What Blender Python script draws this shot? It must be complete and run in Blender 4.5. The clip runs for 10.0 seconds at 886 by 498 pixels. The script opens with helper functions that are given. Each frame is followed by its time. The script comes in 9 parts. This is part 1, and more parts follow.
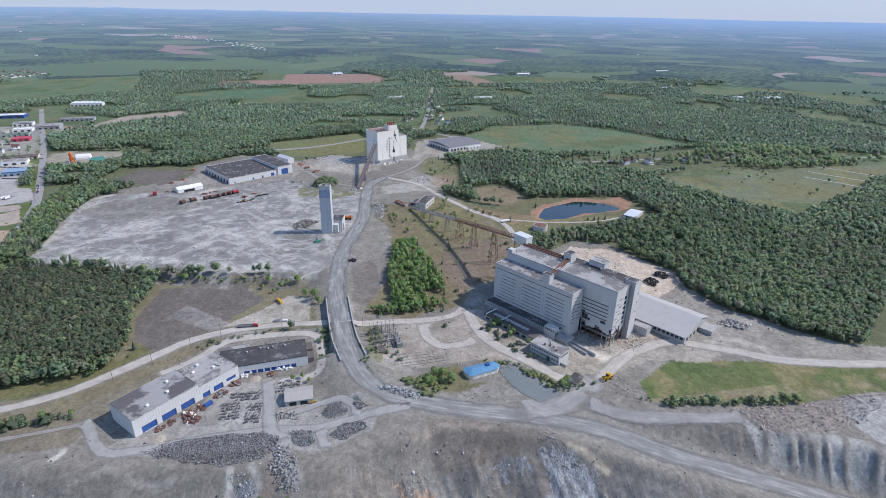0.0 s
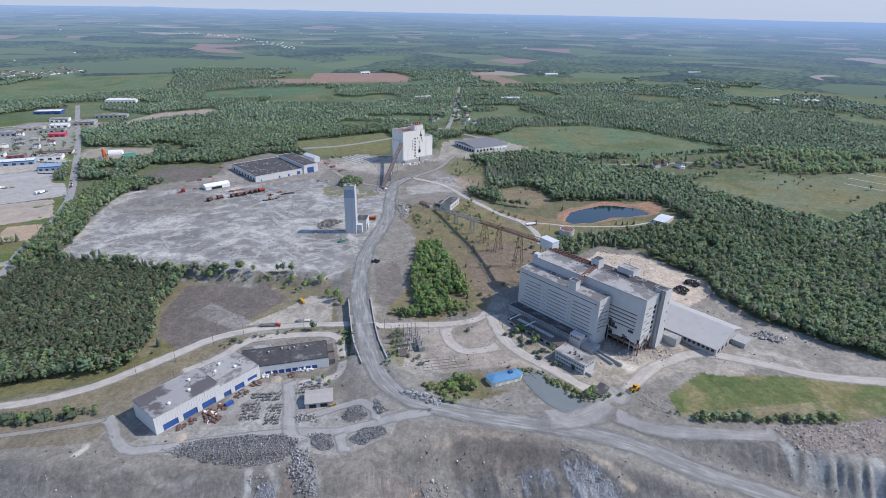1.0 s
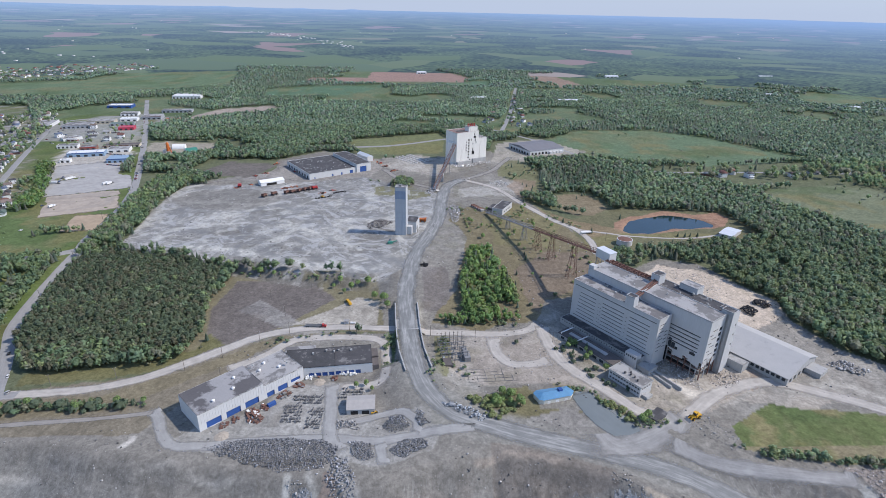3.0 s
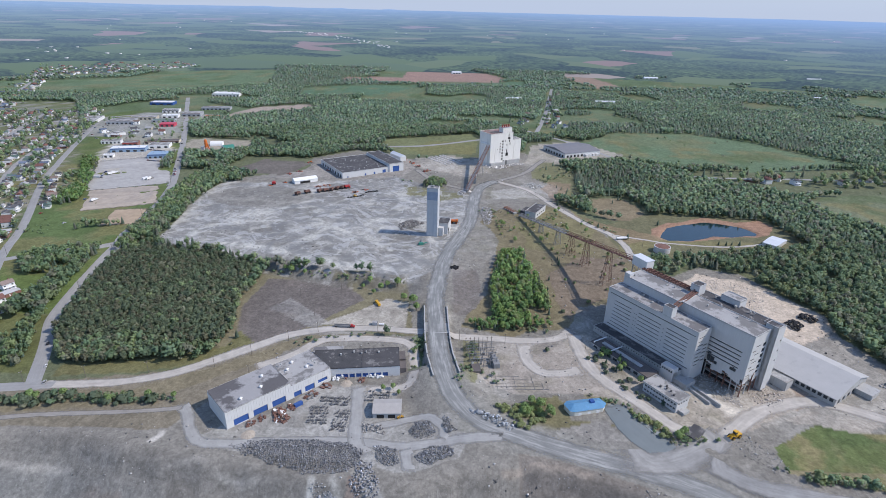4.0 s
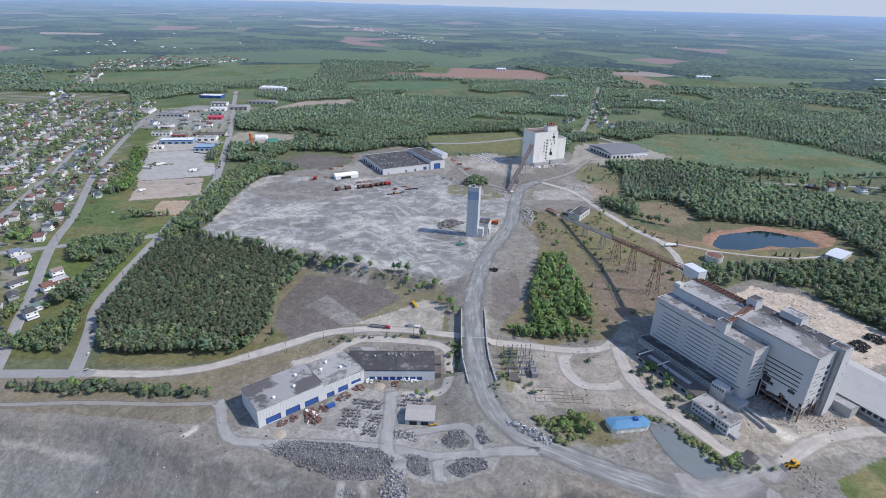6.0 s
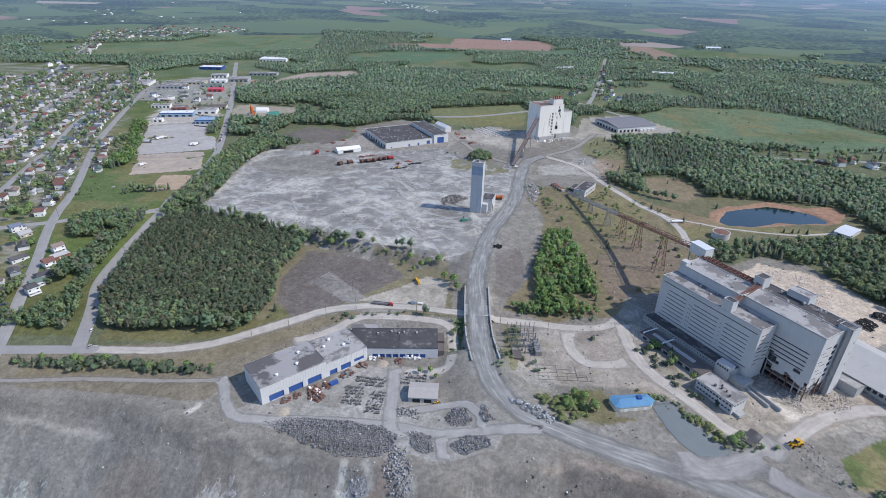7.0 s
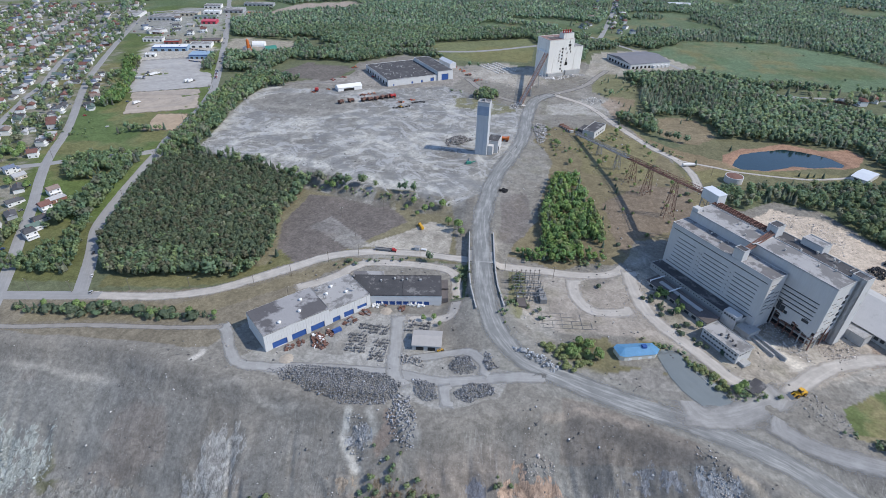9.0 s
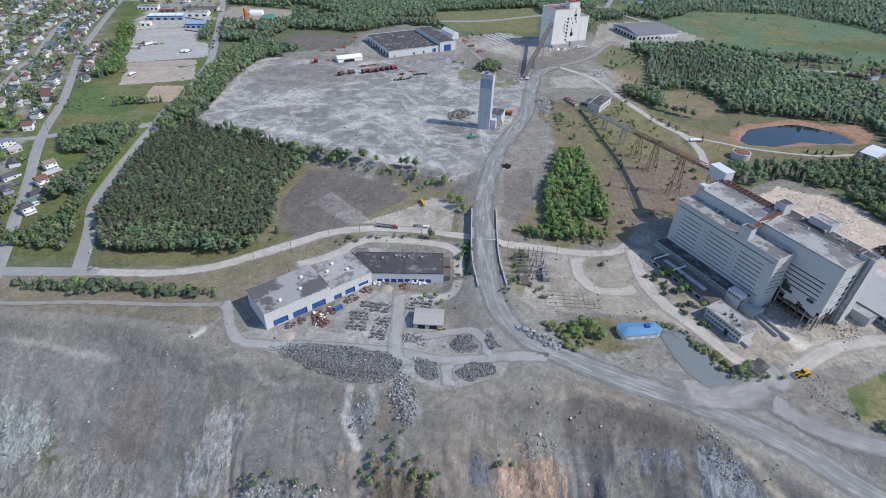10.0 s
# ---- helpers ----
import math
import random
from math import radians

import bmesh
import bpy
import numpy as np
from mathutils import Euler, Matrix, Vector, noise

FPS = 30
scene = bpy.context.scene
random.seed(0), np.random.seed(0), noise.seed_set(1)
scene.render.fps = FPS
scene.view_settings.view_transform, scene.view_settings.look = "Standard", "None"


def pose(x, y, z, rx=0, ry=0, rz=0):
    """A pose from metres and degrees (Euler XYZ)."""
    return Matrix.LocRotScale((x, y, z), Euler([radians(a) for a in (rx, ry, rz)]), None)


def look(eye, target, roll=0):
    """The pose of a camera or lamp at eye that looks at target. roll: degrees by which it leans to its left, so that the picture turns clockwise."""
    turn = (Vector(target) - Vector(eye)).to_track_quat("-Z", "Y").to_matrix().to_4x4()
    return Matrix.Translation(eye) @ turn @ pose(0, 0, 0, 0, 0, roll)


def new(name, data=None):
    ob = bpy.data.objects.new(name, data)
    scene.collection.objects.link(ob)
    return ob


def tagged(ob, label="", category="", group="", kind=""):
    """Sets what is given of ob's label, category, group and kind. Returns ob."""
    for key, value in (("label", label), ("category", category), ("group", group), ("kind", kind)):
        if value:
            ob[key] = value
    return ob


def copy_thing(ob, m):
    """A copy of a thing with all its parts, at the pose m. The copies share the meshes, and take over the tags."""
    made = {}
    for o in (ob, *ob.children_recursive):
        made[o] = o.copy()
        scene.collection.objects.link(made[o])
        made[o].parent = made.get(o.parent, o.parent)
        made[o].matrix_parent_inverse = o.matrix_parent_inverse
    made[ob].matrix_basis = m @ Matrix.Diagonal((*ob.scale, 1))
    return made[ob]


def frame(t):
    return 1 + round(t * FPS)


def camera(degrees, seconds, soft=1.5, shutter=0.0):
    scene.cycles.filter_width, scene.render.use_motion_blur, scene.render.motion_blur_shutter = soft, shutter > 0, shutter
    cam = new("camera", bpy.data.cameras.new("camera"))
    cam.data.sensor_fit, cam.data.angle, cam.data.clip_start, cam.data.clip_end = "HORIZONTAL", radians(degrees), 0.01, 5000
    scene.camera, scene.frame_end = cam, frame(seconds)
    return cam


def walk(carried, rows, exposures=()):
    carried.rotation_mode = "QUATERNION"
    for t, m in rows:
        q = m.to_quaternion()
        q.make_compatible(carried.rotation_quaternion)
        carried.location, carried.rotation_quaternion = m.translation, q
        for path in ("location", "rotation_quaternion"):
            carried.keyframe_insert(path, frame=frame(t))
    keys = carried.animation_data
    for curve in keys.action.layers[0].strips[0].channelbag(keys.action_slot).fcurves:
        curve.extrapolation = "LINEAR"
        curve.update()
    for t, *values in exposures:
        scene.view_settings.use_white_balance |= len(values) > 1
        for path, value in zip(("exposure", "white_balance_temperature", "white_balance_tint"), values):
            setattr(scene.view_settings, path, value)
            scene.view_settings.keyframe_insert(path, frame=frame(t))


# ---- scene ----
cam = camera(78.3, 10.0, soft=0.5)
PATH = [
    (0, (1.713, 11.493, 257.51), (2.06, 13.291, 256.707), 1.1),
    (0.5, (2.093, 15.675, 257.463), (2.399, 17.481, 256.658), 1.2),
    (1, (2.392, 19.803, 257.247), (2.654, 21.614, 256.441), 1.2),
    (1.5, (2.599, 23.907, 257.001), (2.817, 25.724, 256.193), 1.3),
    (2, (2.68, 27.977, 256.707), (2.855, 29.798, 255.899), 1.3),
    (2.5, (2.579, 31.943, 256.32), (2.711, 33.768, 255.512), 1.3),
    (4, (1.858, 43.983, 254.94), (1.831, 45.811, 254.129), 1.4),
    (4.5, (1.569, 47.917, 254.642), (1.482, 49.743, 253.831), 1.4),
    (5, (1.096, 51.588, 254.307), (0.967, 53.411, 253.496), 1.4),
    (6.5, (-0.547, 61.166, 253.489), (-0.717, 62.964, 252.631), 1.5),
    (7, (-0.964, 64.208, 253.439), (-1.135, 65.98, 252.526), 1.5),
    (7.5, (-1.402, 67.182, 253.269), (-1.575, 68.924, 252.303), 1.5),
    (8, (-1.722, 70.102, 253.194), (-1.894, 71.815, 252.177), 1.6),
    (8.5, (-2.216, 73.106, 253.16), (-2.386, 74.792, 252.097), 1.6),
    (9, (-2.688, 76.149, 253.036), (-2.855, 77.807, 251.93), 1.6),
    (9.5, (-3.361, 79.019, 252.94), (-3.525, 80.649, 251.792), 1.7),
    (10, (-4.145, 82.035, 252.866), (-4.307, 83.636, 251.679), 1.8),
]
walk(cam, [(t, look(eye, target, roll)) for t, eye, target, roll in PATH], [(0, 0.41, 6640, 13), (5, 0.41, 6640, 13), (10, 0.39, 6640, 9.5)])

# ---- daylight ----
SUN = Vector((0.70, -0.06, 0.71)).normalized()
world = bpy.data.worlds.new("sky")
scene.world = world
world.use_nodes = True
wn = world.node_tree
sky = wn.nodes.new("ShaderNodeTexSky")
sky.sky_type = "NISHITA"
sky.sun_disc = False
sky.sun_elevation = math.asin(SUN.z)
sky.sun_rotation = math.atan2(SUN.x, SUN.y)
sky.air_density, sky.dust_density, sky.ozone_density, sky.altitude = 1.0, 0.3, 1.5, 300
wn.nodes["Background"].inputs["Strength"].default_value = 0.152
cool = wn.nodes.new("ShaderNodeVectorMath")
cool.operation = "MULTIPLY"
cool.inputs[1].default_value = (0.90, 0.93, 1.0)
wn.links.new(sky.outputs[0], cool.inputs[0])
# pale haze low over the skyline, all round
way, up, veil, air_mix = (wn.nodes.new("ShaderNode" + k) for k in ("TexCoord", "SeparateXYZ", "MapRange", "Mix"))
air_mix.data_type = "RGBA"
air_mix.inputs["B"].default_value = (2.25, 2.8, 3.8, 1)
veil.interpolation_type = "SMOOTHSTEP"
veil.inputs["From Max"].default_value, veil.inputs["To Min"].default_value, veil.inputs["To Max"].default_value = 0.25, 0.95, 0.0
wn.links.new(way.outputs["Generated"], up.inputs[0])
wn.links.new(up.outputs["Z"], veil.inputs["Value"])
wn.links.new(veil.outputs["Result"], air_mix.inputs["Factor"])
wn.links.new(cool.outputs[0], air_mix.inputs["A"])
wn.links.new(air_mix.outputs["Result"], wn.nodes["Background"].inputs["Color"])
sun = new("sun", bpy.data.lights.new("sun", "SUN"))
sun.data.energy, sun.data.angle, sun.data.color = 2.75, radians(0.6), (1.0, 0.95, 0.88)
sun.matrix_world = look(SUN * 900, (0, 0, 0))
# ---- the lie of the land ----
def ss(a, b, v):
    u = np.clip((v - a) / (b - a), 0.0, 1.0)
    return u * u * (3 - 2 * u)


def lattice(ix, iy, seed):
    h = np.sin(ix * 127.1 + iy * 311.7 + seed * 74.7) * 43758.5453
    return h - np.floor(h)


def value_noise(x, y, seed=0):
    x, y = np.asarray(x, float), np.asarray(y, float)
    ix, iy = np.floor(x), np.floor(y)
    fx, fy = x - ix, y - iy
    fx, fy = fx * fx * (3 - 2 * fx), fy * fy * (3 - 2 * fy)
    a, b = lattice(ix, iy, seed), lattice(ix + 1, iy, seed)
    c, d = lattice(ix, iy + 1, seed), lattice(ix + 1, iy + 1, seed)
    return (a * (1 - fx) + b * fx) * (1 - fy) + (c * (1 - fx) + d * fx) * fy


def fbm(x, y, size, octaves=4, seed=0):
    """Noise of about -0.5 to 0.5, with its largest forms about size metres across."""
    total, weight = 0.0, 0.5
    for k in range(octaves):
        total = total + weight * (value_noise(np.asarray(x) / size * 2 ** k + 17.3 * k, np.asarray(y) / size * 2 ** k, seed + k) - 0.5)
        weight *= 0.5
    return total


def along(x, y, line):
    """Distance to a polyline of points (x, y, ...), and the point's other values there."""
    x, y = np.asarray(x, float), np.asarray(y, float)
    best = np.full(x.shape, 1e9)
    rest = np.zeros(x.shape)
    for p, q in zip(line, line[1:]):
        dx, dy = q[0] - p[0], q[1] - p[1]
        u = np.clip(((x - p[0]) * dx + (y - p[1]) * dy) / (dx * dx + dy * dy), 0, 1)
        d = np.hypot(x - p[0] - u * dx, y - p[1] - u * dy)
        near = d < best
        best = np.where(near, d, best)
        if len(p) > 2:
            rest = np.where(near, p[2] + u * (q[2] - p[2]), rest)
    return best, rest


def inside(x, y, poly):
    x, y = np.asarray(x, float), np.asarray(y, float)
    odd = np.zeros(x.shape, bool)
    for (ax, ay), (bx, by) in zip(poly, poly[1:] + poly[:1]):
        cross = (ay > y) != (by > y)
        odd ^= cross & (x < (bx - ax) * (y - ay) / ((by - ay) if by != ay else 1e-9) + ax)
    return odd


HAUL = [(420, 168, -50), (300, 225, -33), (215, 263, -20), (176, 288, -15), (134, 305, -12), (86, 318, -9.5), (52, 330, -7.5), (27, 341, -6), (12, 358, -4.5),
        (2, 380, -2.5), (-4, 411, -0.5), (-8, 447, 0.5), (-11, 502, 1), (-8, 547, 3), (-1, 598, 4)]
CLIFF_X = [-700, -333, -276, -222, -183, -134, -98, -49, -29]
CLIFF_Y = [640, 611, 585, 571, 561, 547, 537, 533, 545]
RIM_X = [-800, -330, -250, -200, -118, -98, -70, -44, -15, 9, 51, 100, 143, 215, 300, 420]
RIM_Y = [300, 322, 323, 314, 299, 296, 293, 288, 293, 302, 316, 303, 287, 248, 208, 150]

# bare rock that shows through the pit's slopes: outline and colour
OUTCROPS = []


def outcrop(outline, colour):
    OUTCROPS.append((outline, colour))


outcrop([(-330, 270), (-279, 273), (-261, 272), (-263, 262), (-258, 254), (-264, 246), (-277, 239), (-291, 233), (-340, 233)], (0.36, 0.385, 0.36))
outcrop([(-167, 282), (-135, 278), (-138, 269), (-139, 257), (-142, 244), (-145, 230), (-175, 230), (-176, 256), (-165, 259)], (0.37, 0.365, 0.345))
outcrop([(-292, 235), (-252, 251), (-227, 253), (-197, 246), (-186, 236), (-186, 220), (-300, 220)], (0.30, 0.29, 0.26))
outcrop([(-134, 239), (-125, 243), (-88, 242), (-70, 236), (-70, 222), (-133, 222)], (0.36, 0.36, 0.345))
outcrop([(-81, 289), (-57, 292), (-60, 276), (-66, 263), (-73, 265), (-77, 280)], (0.34, 0.35, 0.36))
outcrop([(10, 270), (27, 277), (47, 275), (53, 266), (60, 250), (62, 236), (6, 236), (12, 261)], (0.43, 0.315, 0.24))
outcrop([(-6, 269), (11, 272), (12, 262), (10, 250), (-4, 248)], (0.21, 0.215, 0.235))
outcrop([(-60, 255), (-37, 260), (-18, 254), (-12, 240), (-14, 230), (-64, 230)], (0.20, 0.165, 0.125))
outcrop([(-86, 256), (-61, 262), (-62, 250), (-69, 247), (-82, 249)], (0.35, 0.295, 0.235))
outcrop([(126, 289), (144, 292), (145, 274), (157, 262), (162, 240), (118, 240), (128, 274)], (0.36, 0.375, 0.385))
outcrop([(144, 276), (152, 272), (162, 258), (154, 258), (146, 266)], (0.50, 0.43, 0.35))
outcrop([(76, 281), (125, 282), (127, 274), (124, 268), (100, 271), (76, 272)], (0.26, 0.27, 0.285))
outcrop([(60, 266), (72, 270), (84, 250), (60, 240)], (0.24, 0.22, 0.225))


def rocky(x, y):
    """1 on the pit's bare rock, 0 on its scree."""
    e1, e2 = fbm(x, y, 18, 3, 41), fbm(x, y, 18, 3, 47)
    w = np.zeros(np.shape(x))
    for poly, _ in OUTCROPS:
        w = np.maximum(w, inside(x + 8 * e1, y + 8 * e2, poly))
    return w


POND = [(262, 667), (279, 699), (303, 712), (335, 724), (356, 716), (380, 702), (387, 688), (380, 681), (351, 677), (326, 676), (288, 659), (266, 660)]
DUMP_ROCK = [(274, 294), (298, 290), (332, 287), (379, 291), (430, 288), (402, 278), (360, 262), (338, 258), (303, 264), (286, 266), (284, 283)]


def fans(x, y):
    """1 along the middle of the fans of fines tipped down the dump's flank, 0 on the ribs between them."""
    u = (0.907 * x - 0.42 * y) / 15 + 1.6 * fbm(x, y, 30, 2, 8)
    return np.clip(np.abs(np.cos(math.pi * u)) + 0.5 * fbm(x, y, 6, 3, 28), 0, 1) ** 0.7


def height(x, y):
    """The ground's height."""
    x, y = np.asarray(x, float), np.asarray(y, float)
    west = np.where(y < 440, -8 + 4 * ss(395, 440, y), -4.0)
    cliff = np.interp(x, CLIFF_X, CLIFF_Y)
    west = west + 8 * ss(-12, 6, y - cliff + 5 * fbm(x, y, 14, 3, 5))
    east = -8 + 12 * ss(430, 600, y) - 5 * ss(120, 260, x) * (1 - ss(360, 470, y))
    z = west + (east - west) * ss(-22, 10, x)
    far_west = 4 * ss(350, 520, y) - 6 * (1 - ss(350, 520, y))
    z = z + (far_west - z) * (1 - ss(-420, -345, x)) * ss(320, 360, y)
    z = z + (2.4 * np.abs(fbm(x, y, 9, 4, 141)) - 0.5) * ss(-15, -8, y - cliff) * (1 - ss(5, 10, y - cliff)) * (x > -230) * (x < -28)
    # the embankment of the haul road, cut by the underpass
    d, zr = along(x, y, HAUL)
    wide = np.where((y > 396) & (y < 488), 2.0, 26.0)
    upper = (y > np.interp(x, [190, 215, 300, 420], [280, 263, 225, 168])) & (x > 190) & (y < 320)
    lobe = fans(x, y)
    rill = np.abs(fbm(x - 0.4 * y, y * 0.2, 9, 3, 18))
    wide = np.where(upper, 26 + ss(268, 284, x) * (4 * lobe - 3) - 16 * rill, wide)
    bank = 1 - ss(10.5, 10.5 + wide, d)
    cut = (1 - ss(5, 7.5, np.abs(y - 448.5))) * (x > -60) * (x < 40)
    z = z + (zr - z) * bank * (1 - cut)
    z = z + (-4.5 - z) * cut * bank
    # the pit
    s = np.interp(x, RIM_X, RIM_Y) - y + 10 * fbm(x, y, 40, 3, 3)
    s = np.maximum(s, 0)
    gully = np.abs(fbm(x + 0.25 * y + 6 * fbm(x, y, 20, 2, 5), y * 0.16, 16, 5, 9)) ** 0.8 * 2
    slope = 0.62 * s - 0.55 * np.maximum(s - 190, 0)
    crag = fbm(x, y * 0.7, 16, 5, 12) + 0.8 * np.abs(fbm(x, y, 9, 4, 13))
    rock = rocky(x, y)
    slope = slope + ((0.4 + 4.2 * ss(-115, -50, x)) * gully + (0.5 + 2.8 * ss(-115, -50, x)) * crag + rock * (2.6 * gully + 2.8 * crag - 1.2)) * ss(8, 40, s) * (1 - 0.9 * ss(190, 260, s))
    cut_in = np.abs(fbm(x + 0.2 * y, y * 0.10, 22, 3, 29))
    slope = slope + 2.2 * (1 - ss(0.0, 0.05, cut_in)) * ss(14, 40, s) * ss(-0.05, 0.12, fbm(x, y, 70, 2, 33))
    bench = 2.0 * ss(-1, 1, (fbm(x, y, 55, 2, 21) * 30 + s - 62) / 6) * ss(0, 60, s)
    z = z - (slope * ss(0, 18, s) + bench * (x < 60)) * (y < 345)
    z = z + inside(x, y, DUMP_ROCK) * (3.2 * np.abs(fbm(x, y, 12, 3, 35)) + 0.3)
    # the pond's basin
    e = along(x, y, POND + POND[:1])[0] * np.where(inside(x, y, POND), -1, 1) + 9 * fbm(x, y, 22, 3, 6)
    z = z - 5 * (1 - ss(-9, 6, e))
    # unevenness
    rough = 0.5 + 1.2 * ss(0, 60, d) * (y > 500) * (x < -10)
    z = z + rough * fbm(x, y, 35, 4, 2) * ss(9, 16, d)
    # farther land rises in low hills to the skyline
    r = np.hypot(x, y)
    roll = 14 * fbm(x, y, 700, 3, 31) * ss(1100, 2000, r)
    k = np.maximum(r - 2450, 0)
    up = 255 - r * 255 * np.maximum(4900 - r, 0) / 6.0e6 - 2.0
    z = z + roll + np.where(k > 0, np.minimum(up, 255 - 0.0075 * r), 0)
    return z

# ---- materials ----
def surface(name, colour, rough=0.85, spread=0.25, size=3.0, fine=0.5, bump=0.15, metal=0.0, stain=None, stain_size=8.0, stain_at=0.55, vary=0.0, streak=False):
    """A procedural surface: colour with grain at two scales, optional stains of their own shape, relief, and a change from object to object."""
    m = bpy.data.materials.new(name)
    m.use_nodes = True
    n, l = m.node_tree.nodes, m.node_tree.links
    b = n["Principled BSDF"]
    b.inputs["Roughness"].default_value, b.inputs["Metallic"].default_value = rough, metal
    b.inputs["Specular IOR Level"].default_value = 0.25
    tc = n.new("ShaderNodeTexCoord")
    place = tc.outputs["Object"]
    if streak:
        mp = n.new("ShaderNodeMapping")
        mp.inputs["Scale"].default_value = (1, 1, 0.12)
        l.new(place, mp.inputs["Vector"])
        place = mp.outputs["Vector"]
    big = n.new("ShaderNodeTexNoise")
    big.inputs["Scale"].default_value, big.inputs["Detail"].default_value = 1 / size, 5
    small = n.new("ShaderNodeTexNoise")
    small.inputs["Scale"].default_value, small.inputs["Detail"].default_value = 1 / fine, 3
    for t in (big, small):
        l.new(place, t.inputs["Vector"])
    add = n.new("ShaderNodeMath")
    add.operation = "ADD"
    l.new(big.outputs["Fac"], add.inputs[0]), l.new(small.outputs["Fac"], add.inputs[1])
    ramp = n.new("ShaderNodeMapRange")
    ramp.inputs["From Min"].default_value, ramp.inputs["From Max"].default_value = 0.6, 1.4
    ramp.inputs["To Min"].default_value, ramp.inputs["To Max"].default_value = 1 - spread, 1 + spread
    l.new(add.outputs[0], ramp.inputs["Value"])
    last = ramp.outputs["Result"]
    if vary:
        info = n.new("ShaderNodeObjectInfo")
        vr = n.new("ShaderNodeMapRange")
        vr.inputs["To Min"].default_value, vr.inputs["To Max"].default_value = 1 - vary, 1 + vary
        l.new(info.outputs["Random"], vr.inputs["Value"])
        mul = n.new("ShaderNodeMath")
        mul.operation = "MULTIPLY"
        l.new(last, mul.inputs[0]), l.new(vr.outputs["Result"], mul.inputs[1])
        last = mul.outputs[0]
    base = n.new("ShaderNodeRGB")
    base.outputs[0].default_value = (*colour, 1)
    cur = base.outputs[0]
    if stain:
        sn = n.new("ShaderNodeTexNoise")
        sn.inputs["Scale"].default_value, sn.inputs["Detail"].default_value, sn.inputs["Roughness"].default_value = 1 / stain_size, 6, 0.65
        l.new(place, sn.inputs["Vector"])
        sr = n.new("ShaderNodeMapRange")
        sr.inputs["From Min"].default_value, sr.inputs["From Max"].default_value = stain_at - 0.03, stain_at + 0.05
        l.new(sn.outputs["Fac"], sr.inputs["Value"])
        mx = n.new("ShaderNodeMix")
        mx.data_type = "RGBA"
        l.new(sr.outputs["Result"], mx.inputs["Factor"]), l.new(cur, mx.inputs["A"])
        mx.inputs["B"].default_value = (*stain, 1)
        cur = mx.outputs["Result"]
    sc = n.new("ShaderNodeVectorMath")
    sc.operation = "SCALE"
    l.new(cur, sc.inputs[0]), l.new(last, sc.inputs["Scale"])
    l.new(sc.outputs[0], b.inputs["Base Color"])
    if bump:
        bp = n.new("ShaderNodeBump")
        bp.inputs["Strength"].default_value, bp.inputs["Distance"].default_value = bump, fine
        l.new(small.outputs["Fac"], bp.inputs["Height"]), l.new(bp.outputs[0], b.inputs["Normal"])
    return m


def covered(name, attribute, rough=0.95, spread=0.3, sizes=(1.3, 9.0, 60.0), bump=0.6):
    """A surface whose colour is its cover, stored on the mesh, with grain at three scales."""
    m = bpy.data.materials.new(name)
    m.use_nodes = True
    n, l = m.node_tree.nodes, m.node_tree.links
    b = n["Principled BSDF"]
    b.inputs["Roughness"].default_value = rough
    b.inputs["Specular IOR Level"].default_value = 0.15
    at = n.new("ShaderNodeAttribute")
    at.attribute_name = attribute
    tc = n.new("ShaderNodeTexCoord")
    last = None
    first = None
    for k, size in enumerate(sizes):
        t = n.new("ShaderNodeTexNoise")
        t.inputs["Scale"].default_value, t.inputs["Detail"].default_value, t.inputs["Roughness"].default_value = 1 / size, 4, 0.6
        l.new(tc.outputs["Object"], t.inputs["Vector"])
        r = n.new("ShaderNodeMapRange")
        r.inputs["From Min"].default_value, r.inputs["From Max"].default_value = 0.25, 0.75
        r.inputs["To Min"].default_value, r.inputs["To Max"].default_value = 1 - spread / (1 + 0.6 * k), 1 + spread / (1 + 0.6 * k)
        l.new(t.outputs["Fac"], r.inputs["Value"])
        first = first or t
        if last is None:
            last = r.outputs["Result"]
        else:
            mul = n.new("ShaderNodeMath")
            mul.operation = "MULTIPLY"
            l.new(last, mul.inputs[0]), l.new(r.outputs["Result"], mul.inputs[1])
            last = mul.outputs[0]
    sc = n.new("ShaderNodeVectorMath")
    sc.operation = "SCALE"
    l.new(at.outputs["Color"], sc.inputs[0]), l.new(last, sc.inputs["Scale"])
    l.new(sc.outputs[0], b.inputs["Base Color"])
    if bump:
        bp = n.new("ShaderNodeBump")
        bp.inputs["Strength"].default_value, bp.inputs["Distance"].default_value = bump, 0.5
        l.new(first.outputs["Fac"], bp.inputs["Height"]), l.new(bp.outputs[0], b.inputs["Normal"])
    return m


GROUND = covered("ground_cover", "cover", sizes=(2.0, 7.0, 60.0), spread=0.2, bump=0.3)


